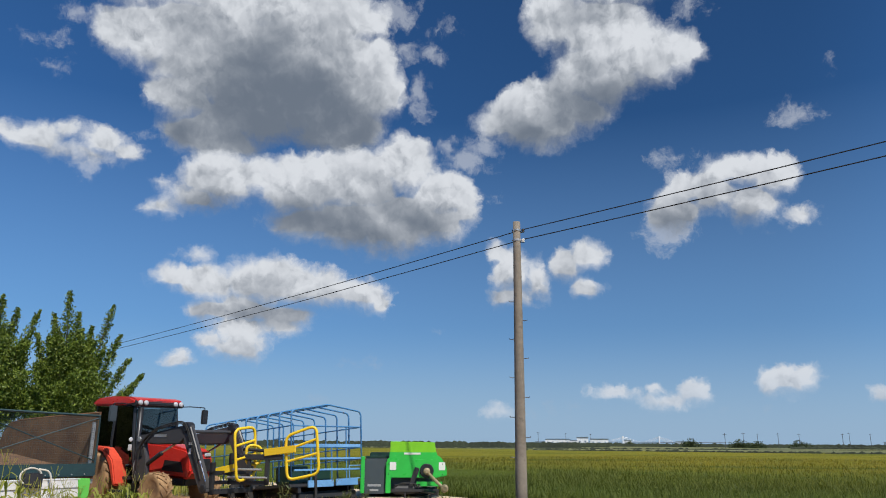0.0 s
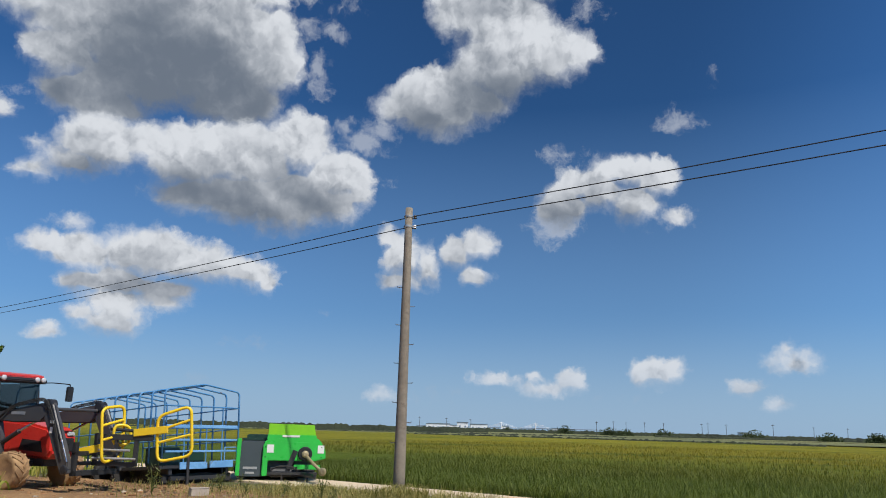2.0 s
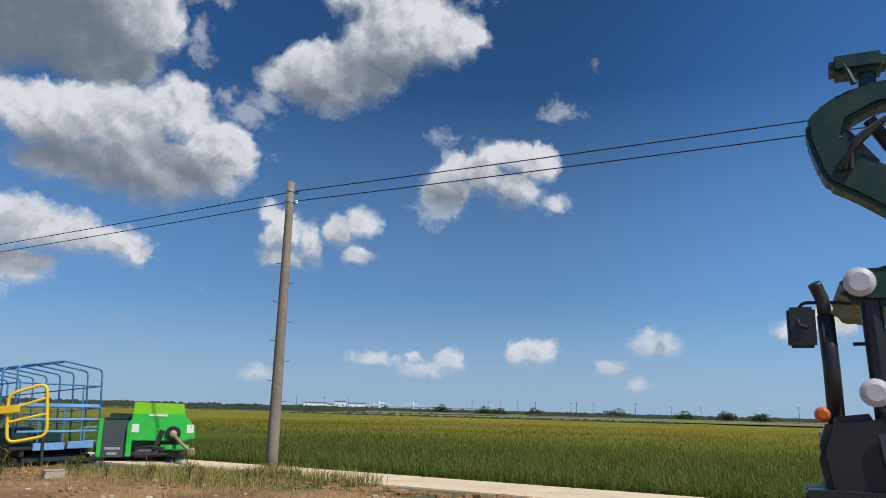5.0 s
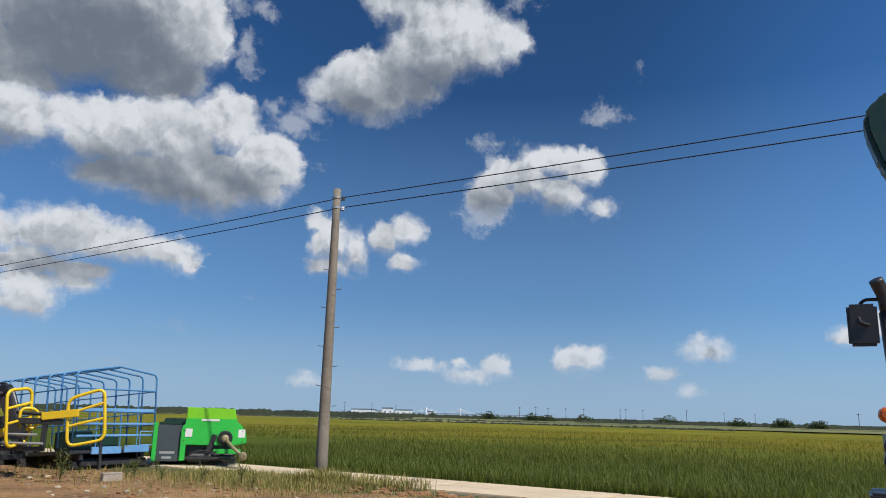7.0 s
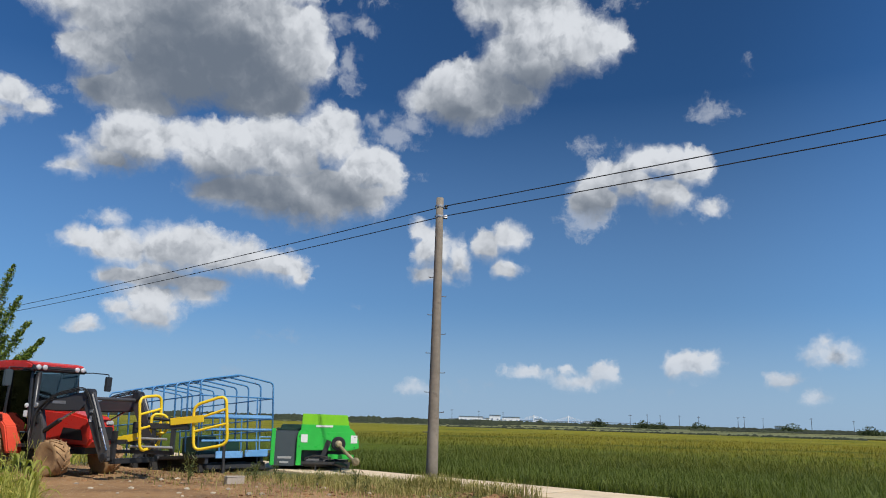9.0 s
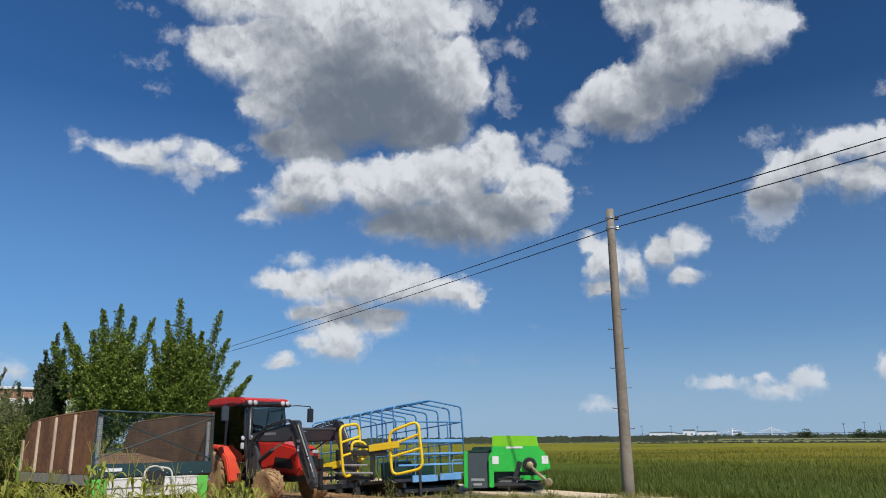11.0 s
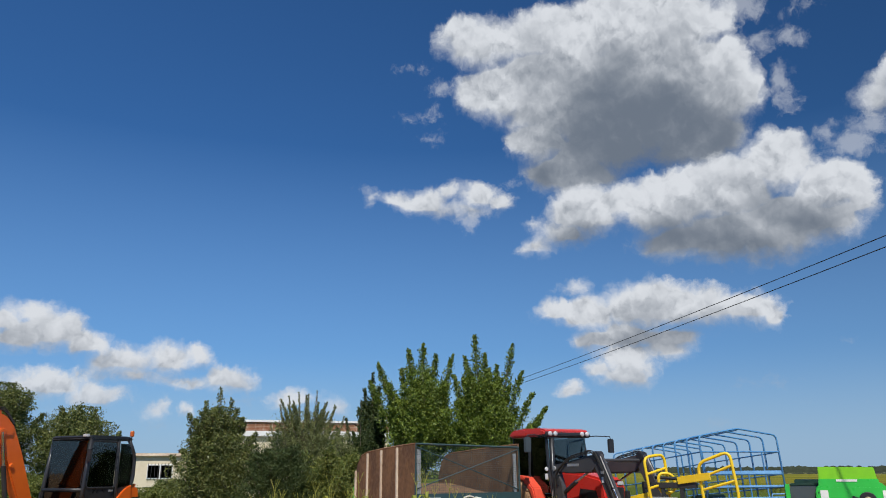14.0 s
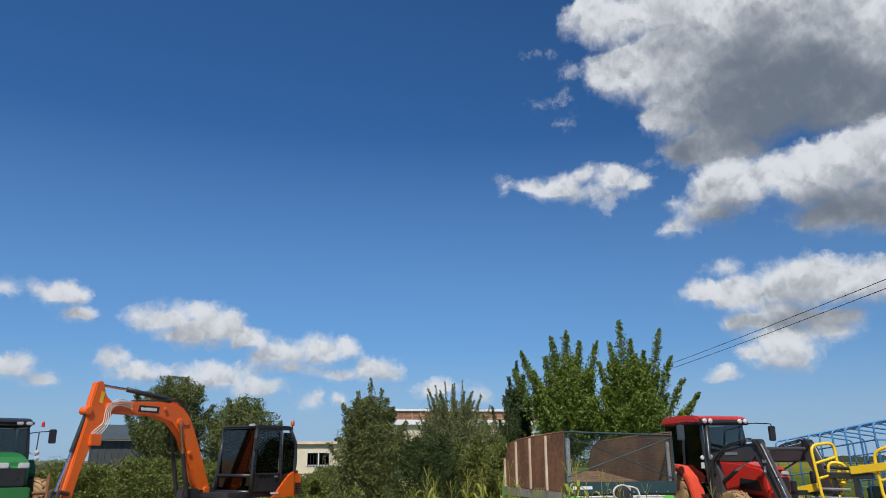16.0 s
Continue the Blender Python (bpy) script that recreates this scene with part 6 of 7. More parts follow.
def excavator():
    forward = -81.0
    at = Matrix.Translation((-19.68, 12.11, 0)) @ Matrix.Rotation(radians(forward), 4, "Z")
    ob = thing("excavator", at, "orange compact excavator with a black cab and raised boom", "excavator")
    for y in (-0.85, 0.85):
        t = part("track", plate([(-2.95, 0.16), (-2.8, 0.02), (-0.3, 0.02), (-0.12, 0.18), (-0.12, 0.42), (-0.3, 0.56), (-2.8, 0.56), (-2.95, 0.42)], y - 0.2, y + 0.2, "y", 0.02), RUBBER, ob, "black rubber track")
        part("track_lugs", block(*[((-2.9 + 0.14 * k, y - 0.21, 0.0), (-2.84 + 0.14 * k, y + 0.21, 0.03)) for k in range(20)], *[((-2.9 + 0.14 * k, y - 0.21, 0.55), (-2.84 + 0.14 * k, y + 0.21, 0.58)) for k in range(20)], bevel=0), RUBBER, t)
        for x in (-2.6, -1.9, -1.2, -0.45):
            part("roller", turned([(0.1, y - 0.215), (0.16, y - 0.212), (0.16, y + 0.212), (0.1, y + 0.215)], 14, (x, 0, 0.28), "y"), STEEL, t)
    part("undercarriage", block(((-2.5, -0.65, 0.3), (-0.6, 0.65, 0.55)), bevel=0.03), STEEL, ob)
    part("slew_ring", turned([(0.5, 0.55), (0.55, 0.58), (0.55, 0.68), (0.5, 0.7)], 28, (-1.6, 0, 0)), STEEL, ob)
    part("deck", block(((-2.5, -0.95, 0.68), (-0.3, 1.1, 0.84)), bevel=0.03), STEEL, ob)
    part("counterweight", plate([(-3.1, 0.66), (-2.2, 0.66), (-2.1, 0.8), (-2.3, 1.1), (-2.5, 1.3), (-2.72, 1.42), (-2.95, 1.44), (-3.1, 1.34), (-3.16, 1.1)], -0.95, 1.3, "y", 0.12), ORANGE, ob, "rounded orange counterweight")
    part("side_panel", plate([(-2.72, 0.66), (-1.75, 0.66), (-1.95, 0.8), (-2.2, 1.06), (-2.45, 1.28), (-2.62, 1.36), (-2.72, 1.38)], 1.28, 1.33, "y", 0.015), ORANGE, ob, "orange side panel")
    part("vent_grille", block(*[((-3.08, 1.3, 0.72 + 0.05 * k), (-2.78, 1.325, 0.75 + 0.05 * k)) for k in range(7)], bevel=0), BLACK, ob)
    part("logo_bar", block(((-2.05, 1.332, 0.76), (-1.72, 1.336, 0.82)), bevel=0), WHITE, ob)
    part("engine_hood", block(((-3.1, -0.95, 0.84), (-1.6, -0.32, 1.3)), bevel=0.08), STEEL, ob)
    # cab
    x0, x1, y0, y1, z0, z1 = -2.8, -0.98, -0.1, 1.26, 0.84, 2.6
    for path in ([(x1, y0, z0), (x1 - 0.04, y0, 1.5), (x1 - 0.16, y0 + 0.03, z1)], [(x1, y1, z0), (x1 - 0.04, y1, 1.5), (x1 - 0.16, y1 - 0.03, z1)],
                 [(x0 + 0.1, y0, z0), (x0 + 0.02, y0, 1.6), (x0 + 0.2, y0, z1)], [(x0 + 0.1, y1, 1.2), (x0, y1, 1.6), (x0 + 0.02, y1, 2.2), (x0 + 0.25, y1 - 0.03, z1)],
                 [(x0 + 0.62, y1, z0), (x0 + 0.64, y1, 1.6), (x0 + 0.66, y1 - 0.03, z1)], [(x1, y0, z0), (x1, y1, z0)], [(x1 - 0.02, y0, 1.28), (x1 - 0.02, y1, 1.28)]):
        part("cab_post", tube(rounded(path, 0.15, closed=False), radius=0.052, sides=8), BLACK, ob, "black rounded cab post", smooth=True)
    part("cab_roof", plate([(x0 + 0.12, z1 - 0.02), (x1 - 0.1, z1 - 0.04), (x1 - 0.06, z1 + 0.02), (x1 - 0.14, z1 + 0.09), (x0 + 0.3, z1 + 0.1), (x0 + 0.12, z1 + 0.05)], y0 - 0.02, y1 + 0.02, "y", 0.04), BLACK, ob)
    part("roof_lamp", block(((x1 - 0.12, y1 - 0.22, z1 + 0.05), (x1 - 0.02, y1 - 0.06, z1 + 0.12)), bevel=0.012), LAMP, ob)
    part("windscreen", plate([(y0 + 0.04, 1.3), (y1 - 0.04, 1.3), (y1 - 0.06, z1 - 0.05), (y0 + 0.06, z1 - 0.05)], x1 - 0.08, x1 - 0.07, "x", 0), GLASS, ob, "tinted windscreen")
    part("lower_glass", plate([(y0 + 0.05, z0 + 0.05), (y1 - 0.05, z0 + 0.05), (y1 - 0.05, 1.26), (y0 + 0.05, 1.26)], x1 - 0.03, x1 - 0.02, "x", 0), DARK_GLASS, ob)
    part("door_glass", plate([(x0 + 0.72, 1.35), (x1 - 0.12, 1.35), (x1 - 0.2, z1 - 0.08), (x0 + 0.74, z1 - 0.08)], y1 - 0.01, y1, "y", 0), GLASS, ob)
    part("left_glass", plate([(x0 + 0.1, 1.35), (x1 - 0.1, 1.35), (x1 - 0.18, z1 - 0.06), (x0 + 0.22, z1 - 0.06)], y0, y0 + 0.01, "y", 0), DARK_GLASS, ob)
    part("left_panel", plate([(x0 + 0.1, z0), (x1 - 0.04, z0), (x1 - 0.08, 1.35), (x0 + 0.06, 1.35)], y0 - 0.015, y0 + 0.02, "y", 0.01), BLACK, ob)
    part("door_panel", plate([(x0 + 0.68, z0), (x1 - 0.04, z0), (x1 - 0.09, 1.35), (x0 + 0.7, 1.35)], y1 - 0.02, y1 + 0.015, "y", 0.01), BLACK, ob)
    part("door_frame", tube(rounded([(x0 + 0.69, y1 + 0.02, 1.33), (x1 - 0.1, y1 + 0.02, 1.33), (x1 - 0.19, y1 + 0.0, z1 - 0.06), (x0 + 0.72, y1 + 0.0, z1 - 0.06)], 0.1), radius=0.022, closed=True, sides=6), BLACK, ob)
    part("door_handle", block(((x0 + 0.76, y1 + 0.02, 1.22), (x0 + 0.9, y1 + 0.045, 1.27)), bevel=0.008), ZINC, ob)
    part("rear_quarter_glass", plate([(x0 + 0.1, 1.35), (x0 + 0.56, 1.3), (x0 + 0.58, z1 - 0.1), (x0 + 0.26, z1 - 0.1), (x0 + 0.06, 2.15)], y1 - 0.01, y1, "y", 0), GLASS, ob)
    part("rear_panel", plate([(x0 + 0.08, 1.0), (x0 + 0.62, z0), (x0 + 0.62, 1.3), (x0 + 0.05, 1.36)], y1 - 0.03, y1 + 0.01, "y", 0.01), BLACK, ob)
    part("rear_wall", block(((x0 + 0.04, y0, z0), (x0 + 0.08, y1, 1.4)), bevel=0.01), BLACK, ob)
    part("seat", block(((-1.9, 0.35, 1.0), (-1.45, 0.85, 1.2)), ((-2.0, 0.37, 1.2), (-1.85, 0.83, 1.95)), bevel=0.06), INTERIOR, ob)
    part("control_levers", tube([(-1.3, 0.35, 0.9), (-1.15, 0.38, 1.35)], [(-1.3, 0.75, 0.9), (-1.15, 0.78, 1.35)], radius=0.018, sides=6), INTERIOR, ob)
    part("mirror", block(((x1 - 0.05, y1 + 0.02, 2.0), (x1 + 0.0, y1 + 0.17, 2.32)), bevel=0.02), BLACK, ob)
    part("wiper", tube([(x1 - 0.05, y1 - 0.12, 1.4), (x1 - 0.12, y1 - 0.15, 2.3)], radius=0.01, sides=5), BLACK, ob)
    beacon = part("beacon_stem", tube([(x0 + 0.02, y1 - 0.2, 2.35), (x0 - 0.02, y1 - 0.2, 2.72)], radius=0.018, sides=6), BLACK, ob)
    part("beacon_lamp", turned([(0.055, 2.72), (0.06, 2.74), (0.058, 2.84), (0.045, 2.87), (0.01, 2.88)], 16, (x0 - 0.02, y1 - 0.2, 0)), AMBER, beacon, "orange flashing beacon")
    # boom, stick and bucket linkage in the plane y = -0.12
    y = -0.12
    part("boom_swing_post", block(((-0.85, y - 0.16, 0.6), (0.3, y + 0.16, 0.95)), bevel=0.04), STEEL, ob)
    boom = part("boom", plate([(-0.75, 0.72), (-0.32, 0.7), (0.1, 1.5), (0.5, 2.3), (0.9, 2.7), (1.5, 2.86), (2.85, 2.86), (2.98, 3.0), (2.85, 3.14), (2.2, 3.2), (1.2, 3.24), (0.56, 3.15), (0.26, 2.9), (-0.1, 2.2)], y - 0.14, y + 0.14, "y", 0.03), ORANGE, ob, "cranked bright orange boom")
    part("boom_plate", block(((0.3, y + 0.14, 2.66), (0.62, y + 0.165, 2.82)), bevel=0.006), ORANGE, boom)
    part("logo_plate", plate([(1.36, 2.93), (2.02, 2.95), (1.98, 3.12), (1.34, 3.1)], y + 0.141, y + 0.147, "y", 0), BLACK, boom, "black nameplate")
    part("logo_bar", block(((1.43, y + 0.148, 2.985), (1.93, y + 0.152, 3.06)), bevel=0), WHITE, boom)
    for px, pz, r in ((0.62, 2.72, 0.11), (2.85, 3.0, 0.13), (-0.5, 0.88, 0.12), (0.2, 1.9, 0.06), (1.15, 3.05, 0.05), (2.2, 2.98, 0.05)):
        part("pivot_pin", turned([(r * 0.75, y - 0.18), (r, y - 0.17), (r, y + 0.17), (r * 0.75, y + 0.18)], 16, (px, 0, pz), "y"), ORANGE, boom)
    for s in (-1, 1):
        part("boom_cylinder", tube([(0.22, y + s * 0.2, 0.75), (0.48, y + s * 0.2, 1.9)], radius=0.06, sides=10), BLACK, boom)
        part("boom_rod", tube([(0.48, y + s * 0.2, 1.9), (0.66, y + s * 0.2, 2.72)], radius=0.035, sides=8), CHROME if s > 0 else BLACK, boom)
    part("stick_cylinder", tube([(0.75, y, 3.3), (2.3, y, 3.5)], radius=0.065, sides=12), BLACK, ob, "black arm cylinder", smooth=True)
    part("stick_rod", tube([(2.3, y, 3.5), (3.12, y, 3.56)], radius=0.034, sides=10), CHROME, ob)
    part("cylinder_bracket", plate([(0.62, 3.08), (0.98, 3.16), (0.84, 3.36), (0.7, 3.36)], y - 0.08, y + 0.08, "y", 0.012), ORANGE, boom)
    stick = part("stick", plate([(3.08, 3.66), (3.26, 3.62), (3.36, 3.2), (3.46, 2.6), (3.66, 1.7), (3.86, 0.82), (3.76, 0.68), (3.62, 0.7), (3.4, 1.6), (3.1, 2.4), (2.74, 2.82), (2.72, 3.12), (2.96, 3.3)], y - 0.11, y + 0.11, "y", 0.025), ORANGE, ob, "bright orange dipper stick")
    part("warning_label", plate([(3.06, 3.1), (3.16, 3.12), (3.12, 3.4), (3.03, 3.38)], y + 0.111, y + 0.115, "y", 0), YELLOW, stick, "yellow warning label")
    part("stick_bracket", block(((3.02, y + 0.1, 2.06), (3.34, y + 0.2, 2.34)), bevel=0.02), ORANGE, stick)
    part("stick_pin", turned([(0.08, y - 0.15), (0.1, y - 0.14), (0.1, y + 0.14), (0.08, y + 0.15)], 14, (3.42, 0, 2.9), "y"), ORANGE, stick)
    part("bucket_cylinder", tube([(3.4, y, 2.85), (3.68, y, 1.9)], radius=0.055, sides=10), BLACK, ob)
    part("bucket_rod", tube([(3.68, y, 1.9), (3.96, y, 1.0)], radius=0.03, sides=8), CHROME, ob, "bright piston rod")
    part("bucket_link", merged(tube([(3.96, y - 0.14, 1.0), (3.7, y - 0.14, 0.95)], [(3.96, y + 0.14, 1.0), (3.7, y + 0.14, 0.95)], [(3.96, y - 0.14, 1.0), (4.02, y - 0.14, 0.55)], [(3.96, y + 0.14, 1.0), (4.02, y + 0.14, 0.55)], radius=0.05, sides=8)), STEEL, ob)
    part("bucket", plate([(3.72, 0.7), (4.05, 0.62), (4.15, 0.3), (3.95, 0.02), (3.5, 0.0), (3.35, 0.2), (3.5, 0.24), (3.85, 0.2), (3.95, 0.36), (3.9, 0.5)], y - 0.3, y + 0.3, "y", 0.015), STEEL, ob, "dark steel digging bucket")
    for k in range(4):
        part("hydraulic_hose", tube(rounded([(2.2, y + 0.16, 3.0 + 0.04 * k), (2.6, y + 0.17, 3.1 + 0.06 * k), (2.86 + 0.05 * k, y + 0.18, 3.0), (2.84 + 0.06 * k, y + 0.18, 2.6), (3.1 + 0.03 * k, y + 0.16, 2.3 + 0.06 * k), (3.3, y + 0.14, 2.2 + 0.05 * k)], 0.2, closed=False), radius=0.012, sides=5), HOSE, boom, "looped cream hydraulic hose")
    for k in range(3):
        part("boom_hose", tube(rounded([(0.3, y + 0.16, 2.9 + 0.03 * k), (0.6, y + 0.1, 3.28 + 0.04 * k), (1.1, y + 0.06, 3.3), (2.2, y + 0.08, 3.22)], 0.15, closed=False), radius=0.014, sides=5), RUBBER, boom)
    part("dozer_blade", plate([(0.35, 0.05), (0.42, 0.05), (0.5, 0.25), (0.42, 0.46), (0.35, 0.46), (0.42, 0.25)], -0.95, 0.95, "y", 0.01), STEEL, ob)
    part("blade_arm", block(((-0.5, -0.5, 0.2), (0.42, -0.38, 0.32)), ((-0.5, 0.38, 0.2), (0.42, 0.5, 0.32)), bevel=0.01), STEEL, ob)


excavator()


# ---- green tractors ----


def green_tractor():
    """The green tractor beyond the excavator, front towards the yard."""
    heading = -8.0
    at = Matrix.Translation((-26.25, 8.92, 0)) @ Matrix.Rotation(radians(heading), 4, "Z") @ Matrix.Translation((-0.4, 0.5, 0))
    ob = thing("tractor", at, "dark green farm tractor with a black glazed cab", "tractor")
    for y in (-0.9, 0.9):
        wheel(ob, (-0.5, y, 0.85), 0.85, 0.5, RUBBER, YELLOW, 20)
        wheel(ob, (1.95, y * 0.92, 0.62), 0.62, 0.4, MUD_TYRE, YELLOW, 16)
    part("chassis", block(((-0.8, -0.32, 0.5), (2.3, 0.32, 1.0)), bevel=0.03), STEEL, ob)
    part("hood", plate([(0.6, 1.0), (2.3, 0.95), (2.42, 1.2), (2.38, 1.6), (2.2, 1.8), (1.5, 1.92), (0.6, 1.98)], -0.44, 0.44, "y", 0.09), DEERGREEN, ob, "glossy green rounded hood")
    part("grille", block(((2.37, -0.34, 1.0), (2.44, 0.34, 1.5)), bevel=0.03), BLACK, ob)
    for s in (-1, 1):
        part("headlamp", block(((2.36, s * 0.27 - 0.15, 1.5), (2.44, s * 0.27 + 0.15, 1.66)), bevel=0.03), LAMP, ob, "clear wide headlamp")
        part("fender", plate([(-1.35, 1.2), (-1.0, 1.72), (0.0, 1.75), (0.35, 1.3), (0.2, 1.2), (-0.1, 1.6), (-0.9, 1.58), (-1.25, 1.15)], s * 0.66, s * 1.15, "y", 0.03), DEERGREEN, ob)
        for x, w in ((-1.0, 0.78), (0.5, 0.8)):
            part("cab_post", tube([(x, s * w, 1.3), (x + 0.04, s * (w - 0.02), 2.0), (x - 0.02, s * (w - 0.08), 2.75)], radius=0.045, sides=8), BLACK, ob)
        part("side_glass", plate([(-0.95, 1.5), (0.48, 1.3), (0.46, 2.72), (-0.95, 2.72)], s * 0.755, s * 0.765, "y", 0), DARK_GLASS, ob)
        arm = part("mirror_arm", tube(rounded([(0.5, s * 0.78, 2.55), (0.6, s * 1.1, 2.6), (0.62, s * 1.42, 2.62)], 0.06, closed=False), [(0.5, s * 0.78, 2.0), (0.6, s * 1.0, 1.85), (0.6, s * 1.02, 2.6)], radius=0.018, sides=6), BLACK, ob)
        part("mirror_head", block(((0.58, s * 1.42 - 0.11, 2.24), (0.66, s * 1.42 + 0.11, 2.68)), bevel=0.03), BLACK, arm)
        for z in (1.78, 1.96):
            part("marker_lamp", turned([(0.06, 0.62), (0.085, 0.64), (0.08, 0.68), (0.02, 0.7)], 14, (0.0, s * 1.02, z), "x"), LAMP, arm)
    part("windscreen", plate([(-0.76, 1.4), (0.76, 1.4), (0.72, 2.72), (-0.72, 2.72)], 0.5, 0.515, "x", 0), GLASS, ob)
    part("rear_window", plate([(-0.76, 1.4), (0.76, 1.4), (0.72, 2.72), (-0.72, 2.72)], -1.02, -1.005, "x", 0), DARK_GLASS, ob)
    roof = part("roof", plate([(-1.15, 2.74), (0.6, 2.74), (0.72, 2.82), (0.66, 2.94), (0.2, 3.02), (-0.9, 3.02), (-1.15, 2.9)], -0.85, 0.85, "y", 0.07), BLACK, ob)
    for y in (-0.68, -0.42, 0.42, 0.68):
        part("work_lamp", block(((0.66, y - 0.09, 2.79), (0.73, y + 0.09, 2.89)), bevel=0.02), LAMP, roof)
    part("seat", block(((-0.6, -0.28, 1.4), (-0.1, 0.28, 1.55)), ((-0.68, -0.26, 1.55), (-0.52, 0.26, 2.3)), bevel=0.06), INTERIOR, ob)
    part("beacon_lamp", turned([(0.05, 2.75), (0.05, 2.88), (0.03, 2.92)], 12, (0.55, 1.12, 0)), RED, ob)
    part("front_weight", block(((2.44, -0.45, 0.62), (2.75, 0.45, 0.98)), bevel=0.04), DEERGREEN, ob)
    part("front_carrier", merged(tube([(2.6, 0.5, 0.6), (2.7, 1.3, 0.62)], [(2.6, 0.5, 0.8), (2.75, 1.35, 0.84)], [(2.7, 0.9, 0.6), (2.65, 0.92, 1.35)], radius=0.05, sides=8)), RUST, ob, "rusty front carrier")


green_tractor()


def near_tractor():
    """The dark green tractor close by, its side in shade, loader raised."""
    at = Matrix.Translation((4.48, 4.61, 0)) @ Matrix.Rotation(radians(-42), 4, "Z")
    ob = thing("tractor", at, "dark green loader tractor close by, its loader raised high", "tractor")
    # x runs to the tractor's front right as seen, y away
    part("loader_mast", plate([(0.0, 0.9), (0.42, 0.9), (0.4, 1.6), (0.3, 1.78), (-0.02, 1.74), (-0.1, 1.5)], -0.2, 0.05, "y", 0.05), BLACK, ob, "black loader mast housing")
    part("exhaust", tube([(0.05, 0, 1.6), (0.045, 0, 2.1), (0.03, 0, 2.5)], radius=0.06, sides=18), BLACK, ob, "matt black exhaust stack", smooth=True)
    part("exhaust_tip", tube(rounded([(0.03, 0, 2.48), (0.02, 0, 2.62), (-0.02, -0.03, 2.72), (-0.03, -0.04, 2.74)], 0.06, closed=False), radius=0.05, sides=14), STEEL, ob, smooth=True)
    arm = part("mirror_arm", tube(rounded([(0.4, 0.05, 2.57), (0.1, 0.02, 2.6), (-0.12, -0.02, 2.6), (-0.16, -0.03, 2.54), (-0.16, -0.12, 2.42), (-0.1, -0.11, 2.4)], 0.04, closed=False), radius=0.013, sides=8), BLACK, ob)
    part("mirror_head", block(((-0.24, -0.1, 2.25), (-0.04, -0.03, 2.56)), bevel=0.03), BLACK, arm, "black wing mirror")
    part("mirror_stay", tube([(0.2, 0, 2.28), (0.45, 0.02, 2.29)], radius=0.014, sides=8), BLACK, ob)
    roof = part("roof", plate([(0.1, 2.7), (0.16, 2.6), (0.32, 2.55), (1.6, 2.55), (1.6, 2.86), (0.4, 2.86), (0.2, 2.8)], -0.1, 1.3, "y", 0.06), DARKGREEN, ob, "dark green cab roof")
    part("work_lamp", turned([(0.07, -0.14), (0.11, -0.12), (0.11, -0.09), (0.08, -0.07)], 20, (0.27, 0, 2.73), "y"), LAMP, roof, "round clear work lamp")
    part("cab_post", tube([(0.36, -0.02, 0.9), (0.37, -0.02, 1.7), (0.34, 0.0, 2.6)], radius=0.075, sides=10), BLACK, ob)
    part("side_glass", plate([(0.5, 1.2), (1.5, 1.2), (1.5, 2.58), (0.48, 2.58)], 0.0, 0.012, "y", 0), DARK_GLASS, ob)
    part("headlamp", turned([(0.06, -0.16), (0.1, -0.14), (0.1, -0.08), (0.06, -0.05)], 20, (0.3, -0.06, 1.92), "y"), LAMP, ob, "round clear headlamp")
    part("headlamp_stalk", tube([(0.3, -0.1, 1.9), (0.34, -0.08, 1.78)], radius=0.03, sides=8), BLACK, ob)
    part("turn_signal", turned([(0.03, -0.2), (0.048, -0.18), (0.055, -0.1), (0.05, -0.08)], 20, (-0.05, -0.1, 1.76), "y"), AMBER, ob, "amber turn signal lens")
    part("side_plate", plate([(0.34, 1.25), (0.6, 1.25), (0.6, 1.6), (0.28, 1.64)], -0.24, -0.215, "y", 0.008), SLATE, ob)
    part("hood", block(((-0.05, 0.25, 0.9), (1.4, 1.0, 1.7)), bevel=0.08), DARKGREEN, ob)
    part("body", block(((-0.12, -0.25, 0.55), (1.4, 1.0, 1.22)), bevel=0.06), BLACK, ob)
    part("fender", block(((-0.2, -0.32, 1.16), (1.3, 0.2, 1.24)), bevel=0.02), BLACK, ob)
    for y in (-0.05, 1.0):
        wheel(ob, (0.45, y, 0.6), 0.6, 0.38, RUBBER, YELLOW, 16)
        wheel(ob, (2.4, y, 0.85), 0.85, 0.5, RUBBER, YELLOW, 18)
    part("chassis", block(((0.2, 0.2, 0.5), (2.6, 0.8, 0.95)), bevel=0.03), STEEL, ob)
    # loader raised above: one bent beam with its linkage
    beam = part("loader_arm", plate([(1.5, 2.5), (1.72, 2.62), (0.62, 3.55), (0.38, 3.72), (0.26, 3.88), (0.3, 4.0), (0.5, 4.1), (1.6, 4.2), (1.6, 4.36), (0.5, 4.3), (0.26, 4.24), (0.08, 4.13), (-0.005, 4.02), (0.0, 3.88), (0.07, 3.62), (0.13, 3.5), (0.3, 3.4)], -0.12, 0.14, "y", 0.035), DARKGREEN, ob, "dark green cranked loader arm")
    part("arm_gusset", plate([(0.06, 3.62), (0.34, 3.5), (0.5, 3.66), (0.3, 3.95), (0.12, 4.0)], -0.06, 0.08, "y", 0.015), BLACK, beam)
    part("loader_hose", tube(*[rounded([(0.2 + 0.04 * k, -0.14, 3.6), (0.3, -0.16, 3.75 + 0.03 * k), (0.55, -0.15, 3.98), (0.95, -0.14, 4.1)], 0.1, closed=False) for k in range(3)], radius=0.022, sides=8), RUBBER, beam)
